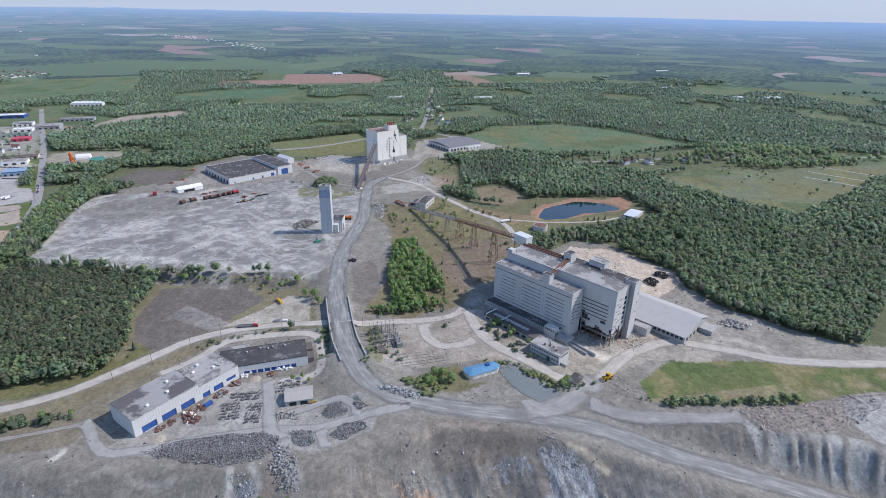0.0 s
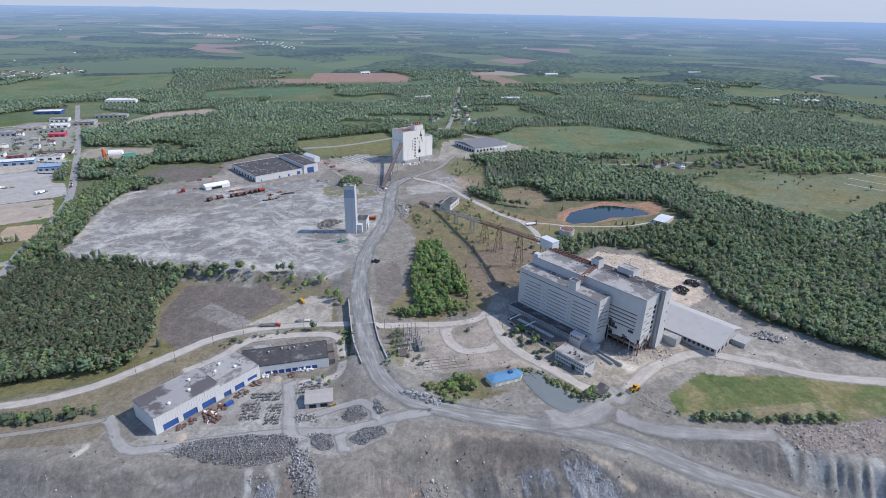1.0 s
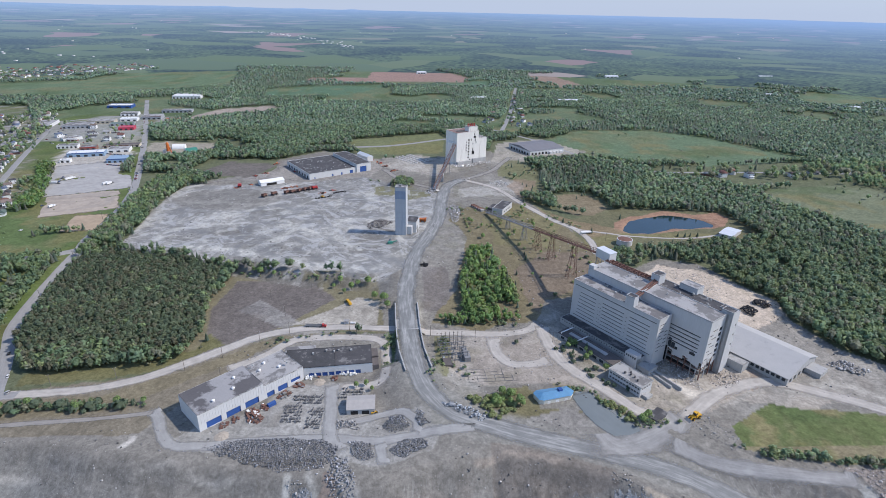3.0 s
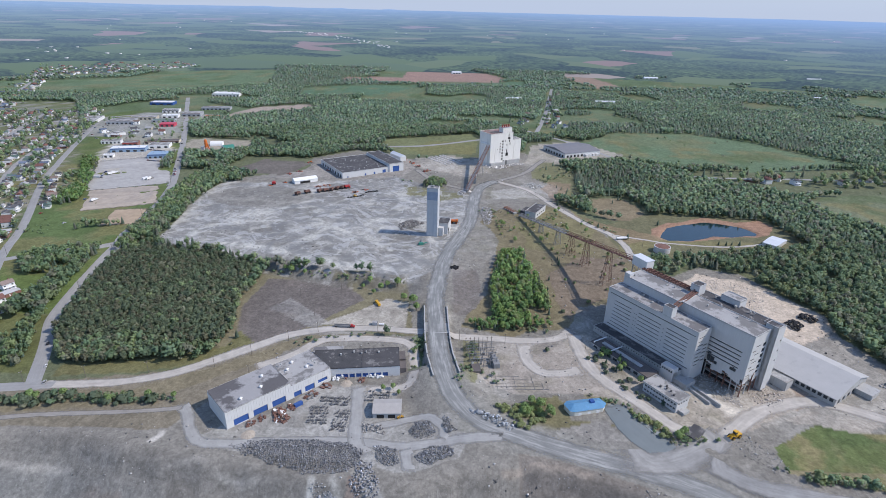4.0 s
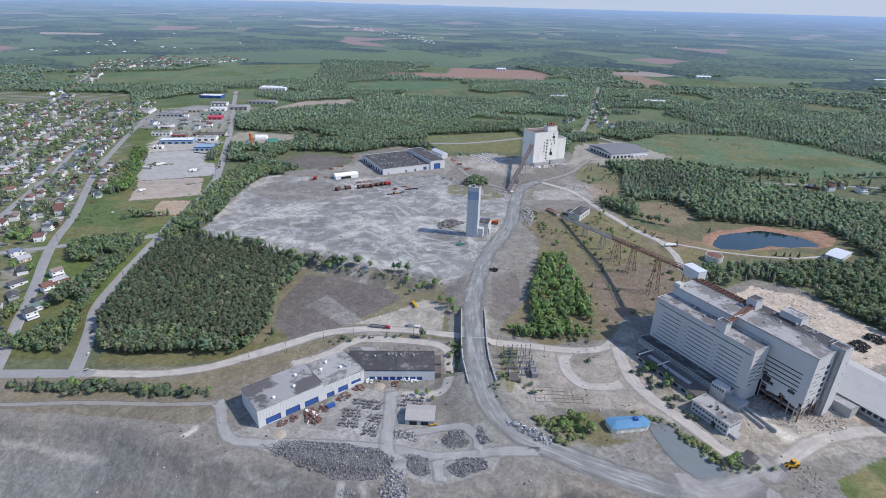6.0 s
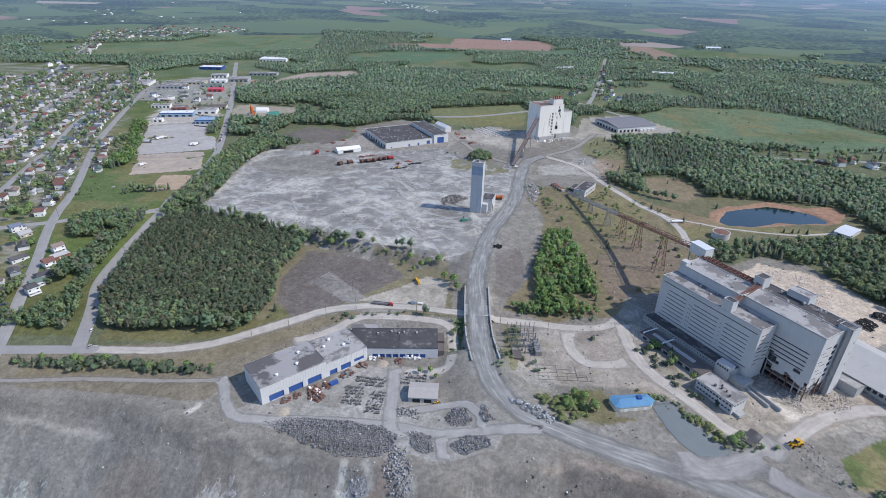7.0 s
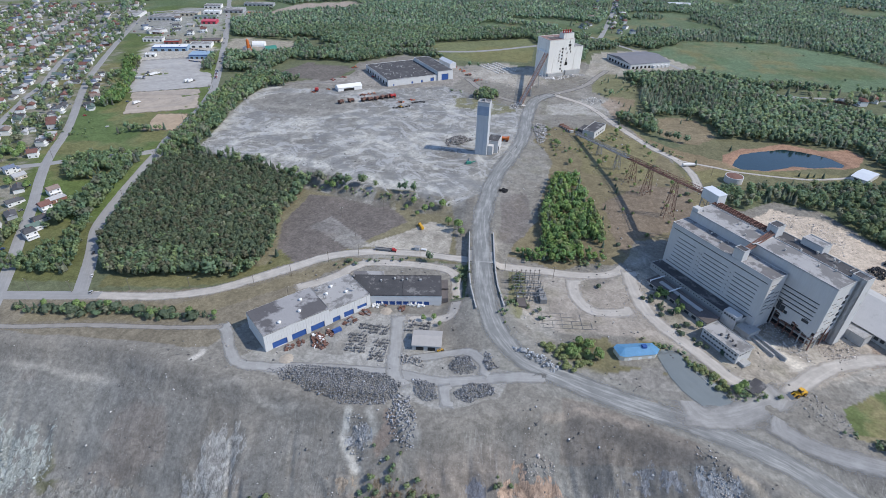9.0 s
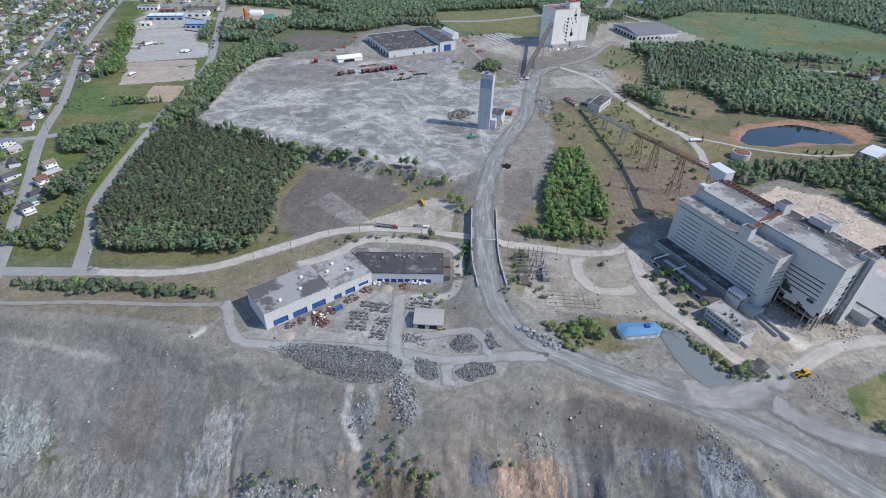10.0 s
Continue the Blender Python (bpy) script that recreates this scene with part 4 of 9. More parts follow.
    pit = (s > 0) & (y < 345) & (y > -300)
    lay(pit, (0.205, 0.200, 0.193), ss(0, 10, s))
    lay(pit & (x > -70), (0.175, 0.171, 0.166), 0.7 * ss(4, 16, s) * ss(-70, 30, x + 60 * e1))
    lay(pit, (0.205, 0.213, 0.217), np.clip(0.5 + 2.5 * fbm(x, y * 0.4, 50, 3, 15), 0, 0.8) * ss(8, 30, s))
    lay(pit, (0.255, 0.215, 0.195), np.clip(5 * (fbm(x, y, 34, 4, 95) - 0.06), 0, 0.35) * ss(10, 30, s))
    lay(pit & (x > 50) & (x < 128) & (y > 282), (0.185, 0.165, 0.152), 0.6)
    lay(pit & inside(x + 4 * e1, y + 4 * e2, [(-57, 291), (-47, 284), (-48, 277), (-58, 268), (-62, 275), (-56, 281)]), (0.27, 0.225, 0.205), 0.8)
    lip = np.abs(y - np.interp(x, [-323, -290, -266, -235, -216, -197, -171, -153, -137, -121, -99], [303, 305, 300, 302, 298, 295, 297, 303, 292, 288, 288]) + 6 * fbm(x, y, 16, 3, 44))
    lay(pit & (x < -95), (0.36, 0.355, 0.345), (1 - ss(0.5, 3.5, lip)) * np.clip(4 * (fbm(x, y, 30, 2, 45) + 0.1), 0, 0.6))
    lay(pit, (0.115, 0.12, 0.06), np.clip(7 * (fbm(x, y, 26, 4, 97) - 0.14), 0, 0.7) * ss(50, 75, s) * (rocky(x, y) > 0))
    # pale fines on the dump's flank
    d, _ = along(x, y, HAUL)
    flank = (x > 276) & (x < 420) & (y > np.interp(x, [215, 300, 420], [263, 225, 168])) & (d > 11) & (d < 42) & ~inside(x, y, DUMP_ROCK)
    lay((x > 190) & (x < 276) & (y > np.interp(x, [190, 215, 300, 420], [275, 263, 225, 168])) & (d > 11) & (d < 36) & (y < 296), (0.175, 0.172, 0.168), 0.8)
    lay(flank, (0.195, 0.195, 0.195), 0.8)
    lay(flank, (0.35, 0.365, 0.37), ss(0.35, 0.75, fans(x, y)) * np.clip(0.85 + 3 * fbm(x, y, 30, 2, 25), 0, 1))
    # the road's shoulders carry its own dust
    lay((d < 20) & ~pit & (y < 400), (0.235, 0.238, 0.232), 0.75 * (1 - ss(13, 20, d + 8 * e1)))
    # pale runs and spills
    for line, wide, colour, how in RUNS:
        q = along(x + 5 * fbm(x, y, 9, 3, 127), y + 5 * fbm(x, y, 9, 3, 129), line)[0]
        lay(q < wide, colour, how * (1 - ss(0.3 * wide, wide, q)))
    stony = (c[:, 1] < 1.08 * c[:, 0]) & (r < 1300)
    c[stony] *= (1.035, 1.0, 0.92)
    return c


gx = spaced(-350, 420, 1.5, -4900, 4900, 1.03, 60.0)
gy = np.r_[np.arange(-4900, 100, 350.0), 100, 130, 155, np.arange(176, 336, 1.2), spaced(336, 720, 2.4, 335, 4900, 1.028, 60.0)[1:]]
GX, GY = np.meshgrid(gx, gy)
fx, fy = GX.ravel(), GY.ravel()
keep_r = np.hypot(fx, fy)
squeeze = np.minimum(1.0, 4930 / np.maximum(keep_r, 1))
fx, fy = fx * squeeze, fy * squeeze
fz = height(fx, fy)
nx = len(gx)
idx = np.arange(len(fx)).reshape(len(gy), nx)
quads = np.stack([idx[:-1, :-1], idx[:-1, 1:], idx[1:, 1:], idx[1:, :-1]], -1).reshape(-1, 4)
ground = new("ground", big_mesh("ground", np.c_[fx, fy, fz], quads.ravel(), 4, GROUND, cover_of(fx, fy), smooth=True))
# what the material needs to know: bare rock and its colour, scree, and the bleached plateau
tint = np.zeros((len(fx), 3))
tint[:] = (0.3, 0.3, 0.3)
weight = np.zeros(len(fx))
w1, w2 = fbm(fx, fy, 18, 3, 41), fbm(fx, fy, 18, 3, 47)
for poly, colour in OUTCROPS:
    part_in = np.zeros(len(fx))
    for ox, oy in ((0, 0), (6, 0), (-6, 0), (0, 7), (0, -7), (4, 5), (-4, 5), (4, -5), (-4, -5)):
        part_in += inside(fx + ox + 12 * w1, fy + oy + 12 * w2, poly) / 9
    near = part_in > weight
    tint[near], weight[near] = colour, part_in[near]
rim = np.interp(fx, RIM_X, RIM_Y) - fy
scree = ss(4, 16, rim) * (fy < 345) * (fy > -300)
bank_ = (fx > 190) & (fx < 450) & (fy < 300) & (along(fx, fy, HAUL)[0] > 10)
scree = np.maximum(scree, bank_ * 1.0)
plate_ = inside(fx, fy, COVERS[0][0]) * ss(0.85, 1.15, np.hypot((fx + RING[0]) / RING[2], (fy - RING[1]) / RING[3]) + 0.3 * w1)
at = ground.data.color_attributes.new("rock_tint", "FLOAT_COLOR", "POINT")
at.data.foreach_set("color", np.c_[tint, np.ones(len(tint))].astype(np.float32).ravel())
at = ground.data.attributes.new("marks", "FLOAT_VECTOR", "POINT")
at.data.foreach_set("vector", np.c_[weight * scree, scree, plate_].astype(np.float32).ravel())
tagged(ground, "bare grey mine ground, meadows and woodland floor", "ground", kind="structure")


# ---- roads and tracks ----
def smooth_line(points, step=5.0):
    """Points along a smooth curve through the given ones."""
    p = [Vector((q[0], q[1])) for q in points]
    out = []
    for i in range(len(p) - 1):
        a, b, c, d = p[max(i - 1, 0)], p[i], p[i + 1], p[min(i + 2, len(p) - 1)]
        n = max(2, int((c - b).length / step))
        for k in range(n):
            u = k / n
            out.append(0.5 * ((2 * b) + (c - a) * u + (2 * a - 5 * b + 4 * c - d) * u * u + (3 * b - a - 3 * c + d) * u ** 3))
    return out + [p[-1]]


def road(name, points, width, material, label, lift=0.12, wobble=0.08, across=6, seed=0):
    line = smooth_line(points, max(3.0, width * 0.4))
    verts, faces = [], []
    for i, p in enumerate(line):
        t = (line[min(i + 1, len(line) - 1)] - line[max(i - 1, 0)]).normalized()
        s = Vector((-t.y, t.x))
        w = width / 2 * (1 + wobble * 4 * float(fbm(p.x, p.y, 18, 2, seed)))
        for k in range(across + 1):
            q = p + s * (w * (2 * k / across - 1))
            verts.append((q.x, q.y))
    vx = np.array(verts)
    z = height(vx[:, 0], vx[:, 1]) + lift
    edge = np.tile(np.r_[-0.5, np.zeros(across - 1), -0.5], len(line))
    z = z + edge * (lift + 0.25)
    if name in ("haul_road", "haul_road_climb"):
        d, zr = along(vx[:, 0], vx[:, 1], HAUL)
        z = np.where(np.abs(vx[:, 1] - 448.5) < 9, zr + 0.45, np.maximum(z, height(vx[:, 0], vx[:, 1]) + 0.1))
    for i in range(len(line) - 1):
        for k in range(across):
            a = i * (across + 1) + k
            faces += [a, a + 1, a + across + 2, a + across + 1]
    me = big_mesh(name, np.c_[vx, z], faces, 4, material, smooth=True)
    lane = np.tile(np.linspace(0, 1, across + 1), len(line))
    if material is not ASPHALT and name != "haul_road":
        w_ = across + 1
        lane[w_:2 * w_], lane[-2 * w_:-w_] = np.minimum(lane[w_:2 * w_], 0.14), np.minimum(lane[-2 * w_:-w_], 0.14)
        lane[:w_], lane[-w_:] = 0, 0
    run = np.repeat(np.r_[0, np.cumsum([(q - p).length for p, q in zip(line, line[1:])])], across + 1) / 10
    at = me.attributes.new("lane", "FLOAT_VECTOR", "POINT")
    at.data.foreach_set("vector", np.c_[lane, run, np.full(len(lane), seed * 3.1)].astype(np.float32).ravel())
    return tagged(new(name, me), label, "road", kind="structure")


road("haul_road", [p[:2] for p in HAUL] + [(16, 658), (29, 719), (33, 777), (44, 846), (71, 881)], 21.5, HAULWAY, "wide haul road of crushed grey rock", across=10)
road("town_road", [(-560, 325), (-420, 346), (-360, 356), (-306, 364), (-290, 366)], 11, ASPHALT, "worn grey asphalt road at the town's edge", wobble=0.02, seed=44, lift=0.15)
road("gravel_road", [(-300, 365), (-270, 368), (-239, 373), (-209, 385), (-185, 402), (-158, 420), (-131, 438), (-100, 448), (-63, 451), (-27, 449), (3, 448), (36, 447), (67, 445), (95, 449), (114, 462)], 12, GRAVELWAY, "pale gravel road under the haul bridge", seed=2)
road("front_road", [(112, 460), (115, 422), (123, 397), (137, 378), (151, 359), (163, 344), (180, 336), (196, 342)], 15, GRAVELWAY, "pale dusty road before the mill", seed=3, lift=0.2)
road("junction_road", [(112, 313), (138, 313), (160, 318), (182, 330), (200, 344)], 22, DUSTWAY, "grey dusty junction with the haul road", seed=24, lift=0.32)
road("white_road", [(182, 328), (203, 345), (224, 362), (248, 374), (286, 381), (332, 360), (371, 339), (452, 322), (620, 300)], 15, GRAVELWAY, "white dusty road past the meadow", seed=4, lift=0.26)
road("link_track", [(66, 442), (68, 415), (81, 400), (112, 405)], 13, GRAVELWAY, "pale gravel loop beside the substation", seed=5, lift=0.15)
road("bench_road", [(168, 318), (182, 308), (200, 298), (236, 289), (284, 281)], 15, DUSTWAY, "dusty track along the dump", seed=6, lift=0.6)
road("pond_road", [(71, 881), (118, 837), (146, 769), (176, 703), (199, 668), (207, 628), (203, 589)], 12, GRAVELWAY, "pale gravel road past the pond", seed=7)
road("pond_lane", [(199, 668), (235, 655), (262, 646), (330, 640), (400, 660)], 5, GRAVELWAY, "narrow gravel lane beside the pond", seed=8, lift=0.2)
road("rim_track", [(-420, 318), (-333, 325), (-279, 334), (-220, 340), (-183, 346)], 6, DIRT, "faint dusty track along the rim", seed=25)
road("yard_track", [(-188, 350), (-178, 340), (-170, 326), (-160, 315), (-144, 313), (-100, 317), (-56, 319), (-27, 316), (8, 323), (45, 328)], 11, YARDWAY, "grey track through the salvage yard", seed=9)
road("yard_lane", [(-65, 378), (-60, 345), (-57, 320), (-48, 304)], 13, YARDWAY, "grey lane in the salvage yard", seed=10, lift=0.2)
road("yard_loop", [(-56, 330), (-30, 339), (-11, 344), (1, 333), (-2, 322)], 9, YARDWAY, "grey loop in the salvage yard", seed=11, lift=0.3)
road("yard_spur", [(-24, 316), (-20, 294)], 9, YARDWAY, "grey spur towards the pit", seed=12, lift=0.25)
road("back_lane", [(-150, 395), (-123, 412), (-101, 432), (-60, 435), (-32, 431), (-25, 413), (-27, 379), (-60, 372)], 11, GRAVELWAY, "gravel lane round the sheds", seed=13)
road("town_road", [(-306, 366), (-330, 416), (-350, 457), (-364, 521), (-379, 609), (-389, 699), (-404, 773), (-433, 859), (-545, 1133), (-655, 1382), (-759, 1619)], 12, ASPHALT, "worn grey asphalt town road", wobble=0.02, seed=14)
road("cross_street", [(-381, 606), (-405, 582), (-447, 560), (-486, 537), (-600, 480)], 10, ASPHALT, "worn grey asphalt cross street", wobble=0.02, seed=15, lift=0.16)
road("house_street", [(-350, 330), (-392, 410), (-423, 471), (-471, 552), (-512, 640), (-562, 728), (-612, 818), (-652, 908), (-694, 1005), (-790, 1240)], 10, ASPHALT, "grey residential street", wobble=0.02, seed=16, lift=0.2)
road("house_street", [(-520, 430), (-575, 580), (-634, 716), (-661, 790), (-717, 905), (-778, 1069), (-842, 1235)], 9, ASPHALT, "grey residential street", wobble=0.02, seed=17)
road("house_street", [(-620, 430), (-760, 760), (-880, 1080), (-960, 1300)], 9, ASPHALT, "grey residential street", wobble=0.02, seed=18)
road("country_road", [(-990, 1120), (-1009, 1156), (-1132, 1394), (-1202, 1524), (-1416, 1939), (-1644, 2381)], 10, ASPHALT, "straight country road out of the town", wobble=0.02, seed=46)
road("arterial_road", [(-1050, 1085), (-976, 1163), (-896, 1231), (-809, 1308), (-666, 1422)], 11, ASPHALT, "grey road behind the shops", wobble=0.02, seed=47, lift=0.2)
road("rear_track", [(-345, 835), (-300, 865), (-240, 880), (-200, 872)], 6, DIRT, "dirt track behind the plateau", seed=19)
road("north_road", [(-200, 1085), (-60, 1110), (60, 1180), (170, 1240), (188, 1275), (246, 1534), (340, 2029)], 11, ASPHALT, "pale road running north through woods", wobble=0.02, seed=20)
EAST_ROAD = [(165, 1285), (249, 1166), (304, 1050), (350, 985), (400, 950), (435, 937), (526, 941), (666, 942), (758, 938), (886, 914), (1027, 907), (1300, 890)]
road("east_road", EAST_ROAD, 9, ASPHALT, "country road along the meadow", wobble=0.02, seed=21)
road("cross_track", [(30, 830), (0, 850), (-30, 880), (-60, 940)], 13, DIRT, "dusty track towards the workshop", seed=22)
road("warehouse_track", [(71, 881), (120, 930), (150, 990), (170, 1030)], 13, DIRT, "dusty track to the warehouse", seed=23)
road("truck_lot", [(-470, 796), (-500, 858), (-552, 965)], 112, roadway("lot_gravel", (0.37, 0.36, 0.345), (0.45, 0.44, 0.42), strength=0.6, ragged=0.12, feather=0.03), "pale grey gravel lot beside the town road", lift=0.25, wobble=0.03, across=16, seed=26)
road("bare_lot", [(-436, 712), (-456, 755), (-476, 800)], 92, roadway("lot_earth", (0.41, 0.35, 0.29), (0.29, 0.265, 0.24), strength=0.8, ragged=0.15, feather=0.03), "bare tan earth lot beside the meadow", lift=0.2, wobble=0.03, across=16, seed=27)
road("bare_lot", [(-404, 648), (-411, 682), (-418, 712)], 40, roadway("lot_sand", (0.41, 0.32, 0.23), (0.34, 0.27, 0.2), strength=0.6, ragged=0.3, feather=0.06), "patch of bare tan earth in the meadow", lift=0.2, wobble=0.1, across=10, seed=28)
road("wet_fines", [(124, 366), (127, 350), (134, 337), (143, 327), (154, 318)], 19, roadway("wet_grey_fines", (0.185, 0.21, 0.215), (0.21, 0.232, 0.235), 0.45, 0.4, 0.25, 0.05, 0.08), "smooth wet grey fines in a shallow hollow", lift=0.3, wobble=0.12, across=8, seed=29)
road("plot_lane", [(870, 853), (901, 813), (932, 773)], 4.5, GRAVELWAY, "narrow pale lane between grass plots", wobble=0.03, lift=0.2, seed=40)
road("plot_lane", [(820, 829), (854, 785), (888, 744)], 4.5, GRAVELWAY, "narrow pale lane between grass plots", wobble=0.03, lift=0.2, seed=41)
road("plot_lane", [(787, 797), (817, 759), (843, 726), (880, 740), (912, 755)], 4.5, GRAVELWAY, "narrow pale lane between grass plots", wobble=0.03, lift=0.2, seed=42)

# ---- the hazy distance, past 2.5 km ----
bt = np.radians(np.arange(-66, 62.01, 0.5))
br = np.r_[np.arange(2500, 4900, 30.0), 4900, 4915]
BT, BR = np.meshgrid(bt, br)
bx, by = (BR * np.sin(BT)).ravel(), (BR * np.cos(BT)).ravel()
rr = BR.ravel()
bz = height(bx, by) + 0.3 + 6.7 * np.clip((rr - 2500) / 300, 0, 1)
deg = np.degrees(BT.ravel())
ridge = 24 * np.exp(-((deg + 16) / 12) ** 2) + 12 * np.exp(-((deg - 2) / 9.0) ** 2)
bumps = fbm(deg * 3, rr * 0, 9, 4, 55) + 0.5
bz = np.where(rr > 4899, 255 - 0.0078 * rr + np.maximum(0, ridge * bumps) * (rr > 4905), bz)
true = 6.0e6 / np.maximum(4960 - rr, 45)
tx, ty = true * np.sin(BT.ravel()), true * np.cos(BT.ravel())
# share of haze painted into the backdrop, more on the sunward side
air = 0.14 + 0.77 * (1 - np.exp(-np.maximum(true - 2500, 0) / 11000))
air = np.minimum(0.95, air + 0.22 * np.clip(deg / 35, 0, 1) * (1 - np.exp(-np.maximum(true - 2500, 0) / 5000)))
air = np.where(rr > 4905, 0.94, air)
nb = len(bt)
bi = np.arange(len(bx)).reshape(len(br), nb)
bq = np.stack([bi[:-1, :-1], bi[:-1, 1:], bi[1:, 1:], bi[1:, :-1]], -1).reshape(-1, 4)
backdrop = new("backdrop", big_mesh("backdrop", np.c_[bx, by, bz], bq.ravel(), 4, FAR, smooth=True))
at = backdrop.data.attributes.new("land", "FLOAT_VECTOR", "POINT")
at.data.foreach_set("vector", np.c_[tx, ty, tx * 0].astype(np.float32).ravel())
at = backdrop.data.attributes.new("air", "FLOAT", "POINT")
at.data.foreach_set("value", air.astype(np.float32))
tagged(backdrop, "hazy blue distance of wooded hills and fields", "backdrop", kind="structure")

# farms and a village, tiny in the haze
fg = np.random.default_rng(15)
line_u = np.clip(fg.random(64) ** 1.3, 0, 1)
ft = np.radians(np.r_[fg.uniform(-50, 45, 34), -15.5 + 9 * line_u + fg.normal(0, 0.35, 64), fg.normal(-34, 4, 14)])
fd = np.r_[fg.uniform(2900, 9000, 34), 5600 - 2000 * line_u + fg.normal(0, 90, 64), fg.uniform(2900, 3700, 14)]
fv, ff = [], []
for a, far in zip(ft, fd):
    at_r = 4960 - 6.0e6 / far
    if at_r < 2560:
        continue
    k = at_r / far
    w, d, h = k * fg.uniform(7, 20), k * fg.uniform(6, 10), k * fg.uniform(2, 4)
    cx, cy = at_r * math.sin(a), at_r * math.cos(a)
    cz = ground_at(cx, cy) + 7
    i = len(fv)
    fv += [(cx + sx * w / 2, cy + sy * d / 2, cz + sz) for sz in (-2, h) for sx, sy in ((-1, -1), (1, -1), (1, 1), (-1, 1))]
    ff += [(i + 4, i + 5, i + 6, i + 7), (i, i + 1, i + 5, i + 4), (i + 1, i + 2, i + 6, i + 5), (i + 2, i + 3, i + 7, i + 6), (i + 3, i, i + 4, i + 7)]
farms = new("far_farms", big_mesh("far_farms", np.array(fv), np.array(ff).ravel(), 4, WHITE_CLAD))
tagged(farms, "tiny white farms and village houses in the haze", "houses", kind="stuff")

# ---- buildings of the mine ----
def pierced(bm, m, length, z0, z1, holes, depth=0.4):
    """A wall face in the plane y = 0 of the pose m, facing -y, with real openings (x0, z0, x1, z1) and their reveals."""
    xs = sorted({0.0, length, *[h[0] for h in holes], *[h[2] for h in holes]})
    zs = sorted({z0, z1, *[h[1] for h in holes], *[h[3] for h in holes]})
    put = lambda *p: [bm.verts.new(m @ Vector(q)) for q in p]
    for a, b in zip(xs, xs[1:]):
        for c, d in zip(zs, zs[1:]):
            mx, mz = (a + b) / 2, (c + d) / 2
            if not any(h[0] < mx < h[2] and h[1] < mz < h[3] for h in holes):
                bm.faces.new(put((a, 0, c), (b, 0, c), (b, 0, d), (a, 0, d)))
    for a, c, b, d in holes:
        for p, q in (((a, c), (b, c)), ((b, c), (b, d)), ((b, d), (a, d)), ((a, d), (a, c))):
            bm.faces.new(put((p[0], 0, p[1]), (q[0], 0, q[1]), (q[0], depth, q[1]), (p[0], depth, p[1])))
    return bm


def panes(parent, m, holes, depth=0.4, name="window", label="", material=None):
    for a, c, b, d in holes:
        bm = bmesh.new()
        box(bm, a - 0.02, depth - 0.05, c - 0.02, b + 0.02, depth + 0.1, d + 0.02)
        bm.transform(m)
        part(name, bm, material or GLASS_DARK, parent, label)


def shell(bm, x0, y0, x1, y1, z0, z1, skip=""):
    """Walls without a top; skip names sides left out (s, e, n, w)."""
    sides = {"s": ((x0, y0), (x1, y0)), "e": ((x1, y0), (x1, y1)), "n": ((x1, y1), (x0, y1)), "w": ((x0, y1), (x0, y0))}
    for k, (a, b) in sides.items():
        if k not in skip:
            bm.faces.new([bm.verts.new(p) for p in ((*a, z0), (*b, z0), (*b, z1), (*a, z1))])
    return bm


def flat_roof(parent, x0, y0, x1, y1, z, material, edge=None, rim=0.5, name="roof", label=""):
    bm = bmesh.new()
    box(bm, x0 + 0.3, y0 + 0.3, z - 0.5, x1 - 0.3, y1 - 0.3, z)
    top = part(name, bm, material, parent, label)
    bm = bmesh.new()
    for a in ((x0, y0, x1, y0 + 0.35), (x0, y1 - 0.35, x1, y1), (x0, y0 + 0.35, x0 + 0.35, y1 - 0.35), (x1 - 0.35, y0 + 0.35, x1, y1 - 0.35)):
        box(bm, a[0], a[1], z - 0.5, a[2], a[3], z + rim)
    part("parapet", bm, edge or WHITE_WALL, parent)
    return top


def face_s(x, y):
    return Matrix.Translation((x, y, 0))


def face_e(x, y):
    return Matrix.Translation((x, y, 0)) @ Matrix.Rotation(math.pi / 2, 4, "Z")


def face_w(x, y):
    return Matrix.Translation((x, y, 0)) @ Matrix.Rotation(-math.pi / 2, 4, "Z")


def roof_clutter(parent, x0, y0, x1, y1, z, count, seed, material=None):
    rnd = random.Random(seed)
    for i in range(count):
        bm = bmesh.new()
        x, y = rnd.uniform(x0, x1), rnd.uniform(y0, y1)
        if rnd.random() < 0.6:
            s = rnd.uniform(0.6, 1.4)
            box(bm, x, y, z - 0.1, x + s, y + s * rnd.uniform(0.7, 1.5), z + rnd.uniform(0.5, 1.2))
            box(bm, x - 0.1, y - 0.1, z + 1.2, x + s + 0.1, y + s + 0.1, z + 1.35)
        else:
            drum(bm, (x, y, z - 0.1), 0.5, rnd.uniform(0.8, 1.6), 10)
            drum(bm, (x, y, z + 1.2), 0.8, 0.35, 10, top=0.3)
        part("roof_vent", bm, material or CONCRETE, parent)


# the mill: a tall slab, a higher rear block and a stair tower, its foot broken open
MILL = pose(142, 469.3, 0, 0, 0, -55.58)
mill = thing("mill_building", MILL, "tall pale concrete mill with window bands, partly demolished", "factory building")
strips = []
for col, (a, b) in enumerate(((6, 26), (33, 55), (60.5, 80))):
    for k in range(7):
        zb = 4.0 + 3.5 * k
        strips.append((a + (0.4 * k if col == 0 else 0), zb, b, zb + 0.7))
strips += [(2, 30.4, 85, 31.2), (3, 0.6, 84, 1.4)]
for k in range(6):
    for x in (29.0, 31.0, 57.2):
        strips.append((x, 4.6 + 3.6 * k, x + 0.7, 5.5 + 3.6 * k))
bm = bmesh.new()
pierced(bm, face_s(0, 0), 87, -9, 35.4, strips)
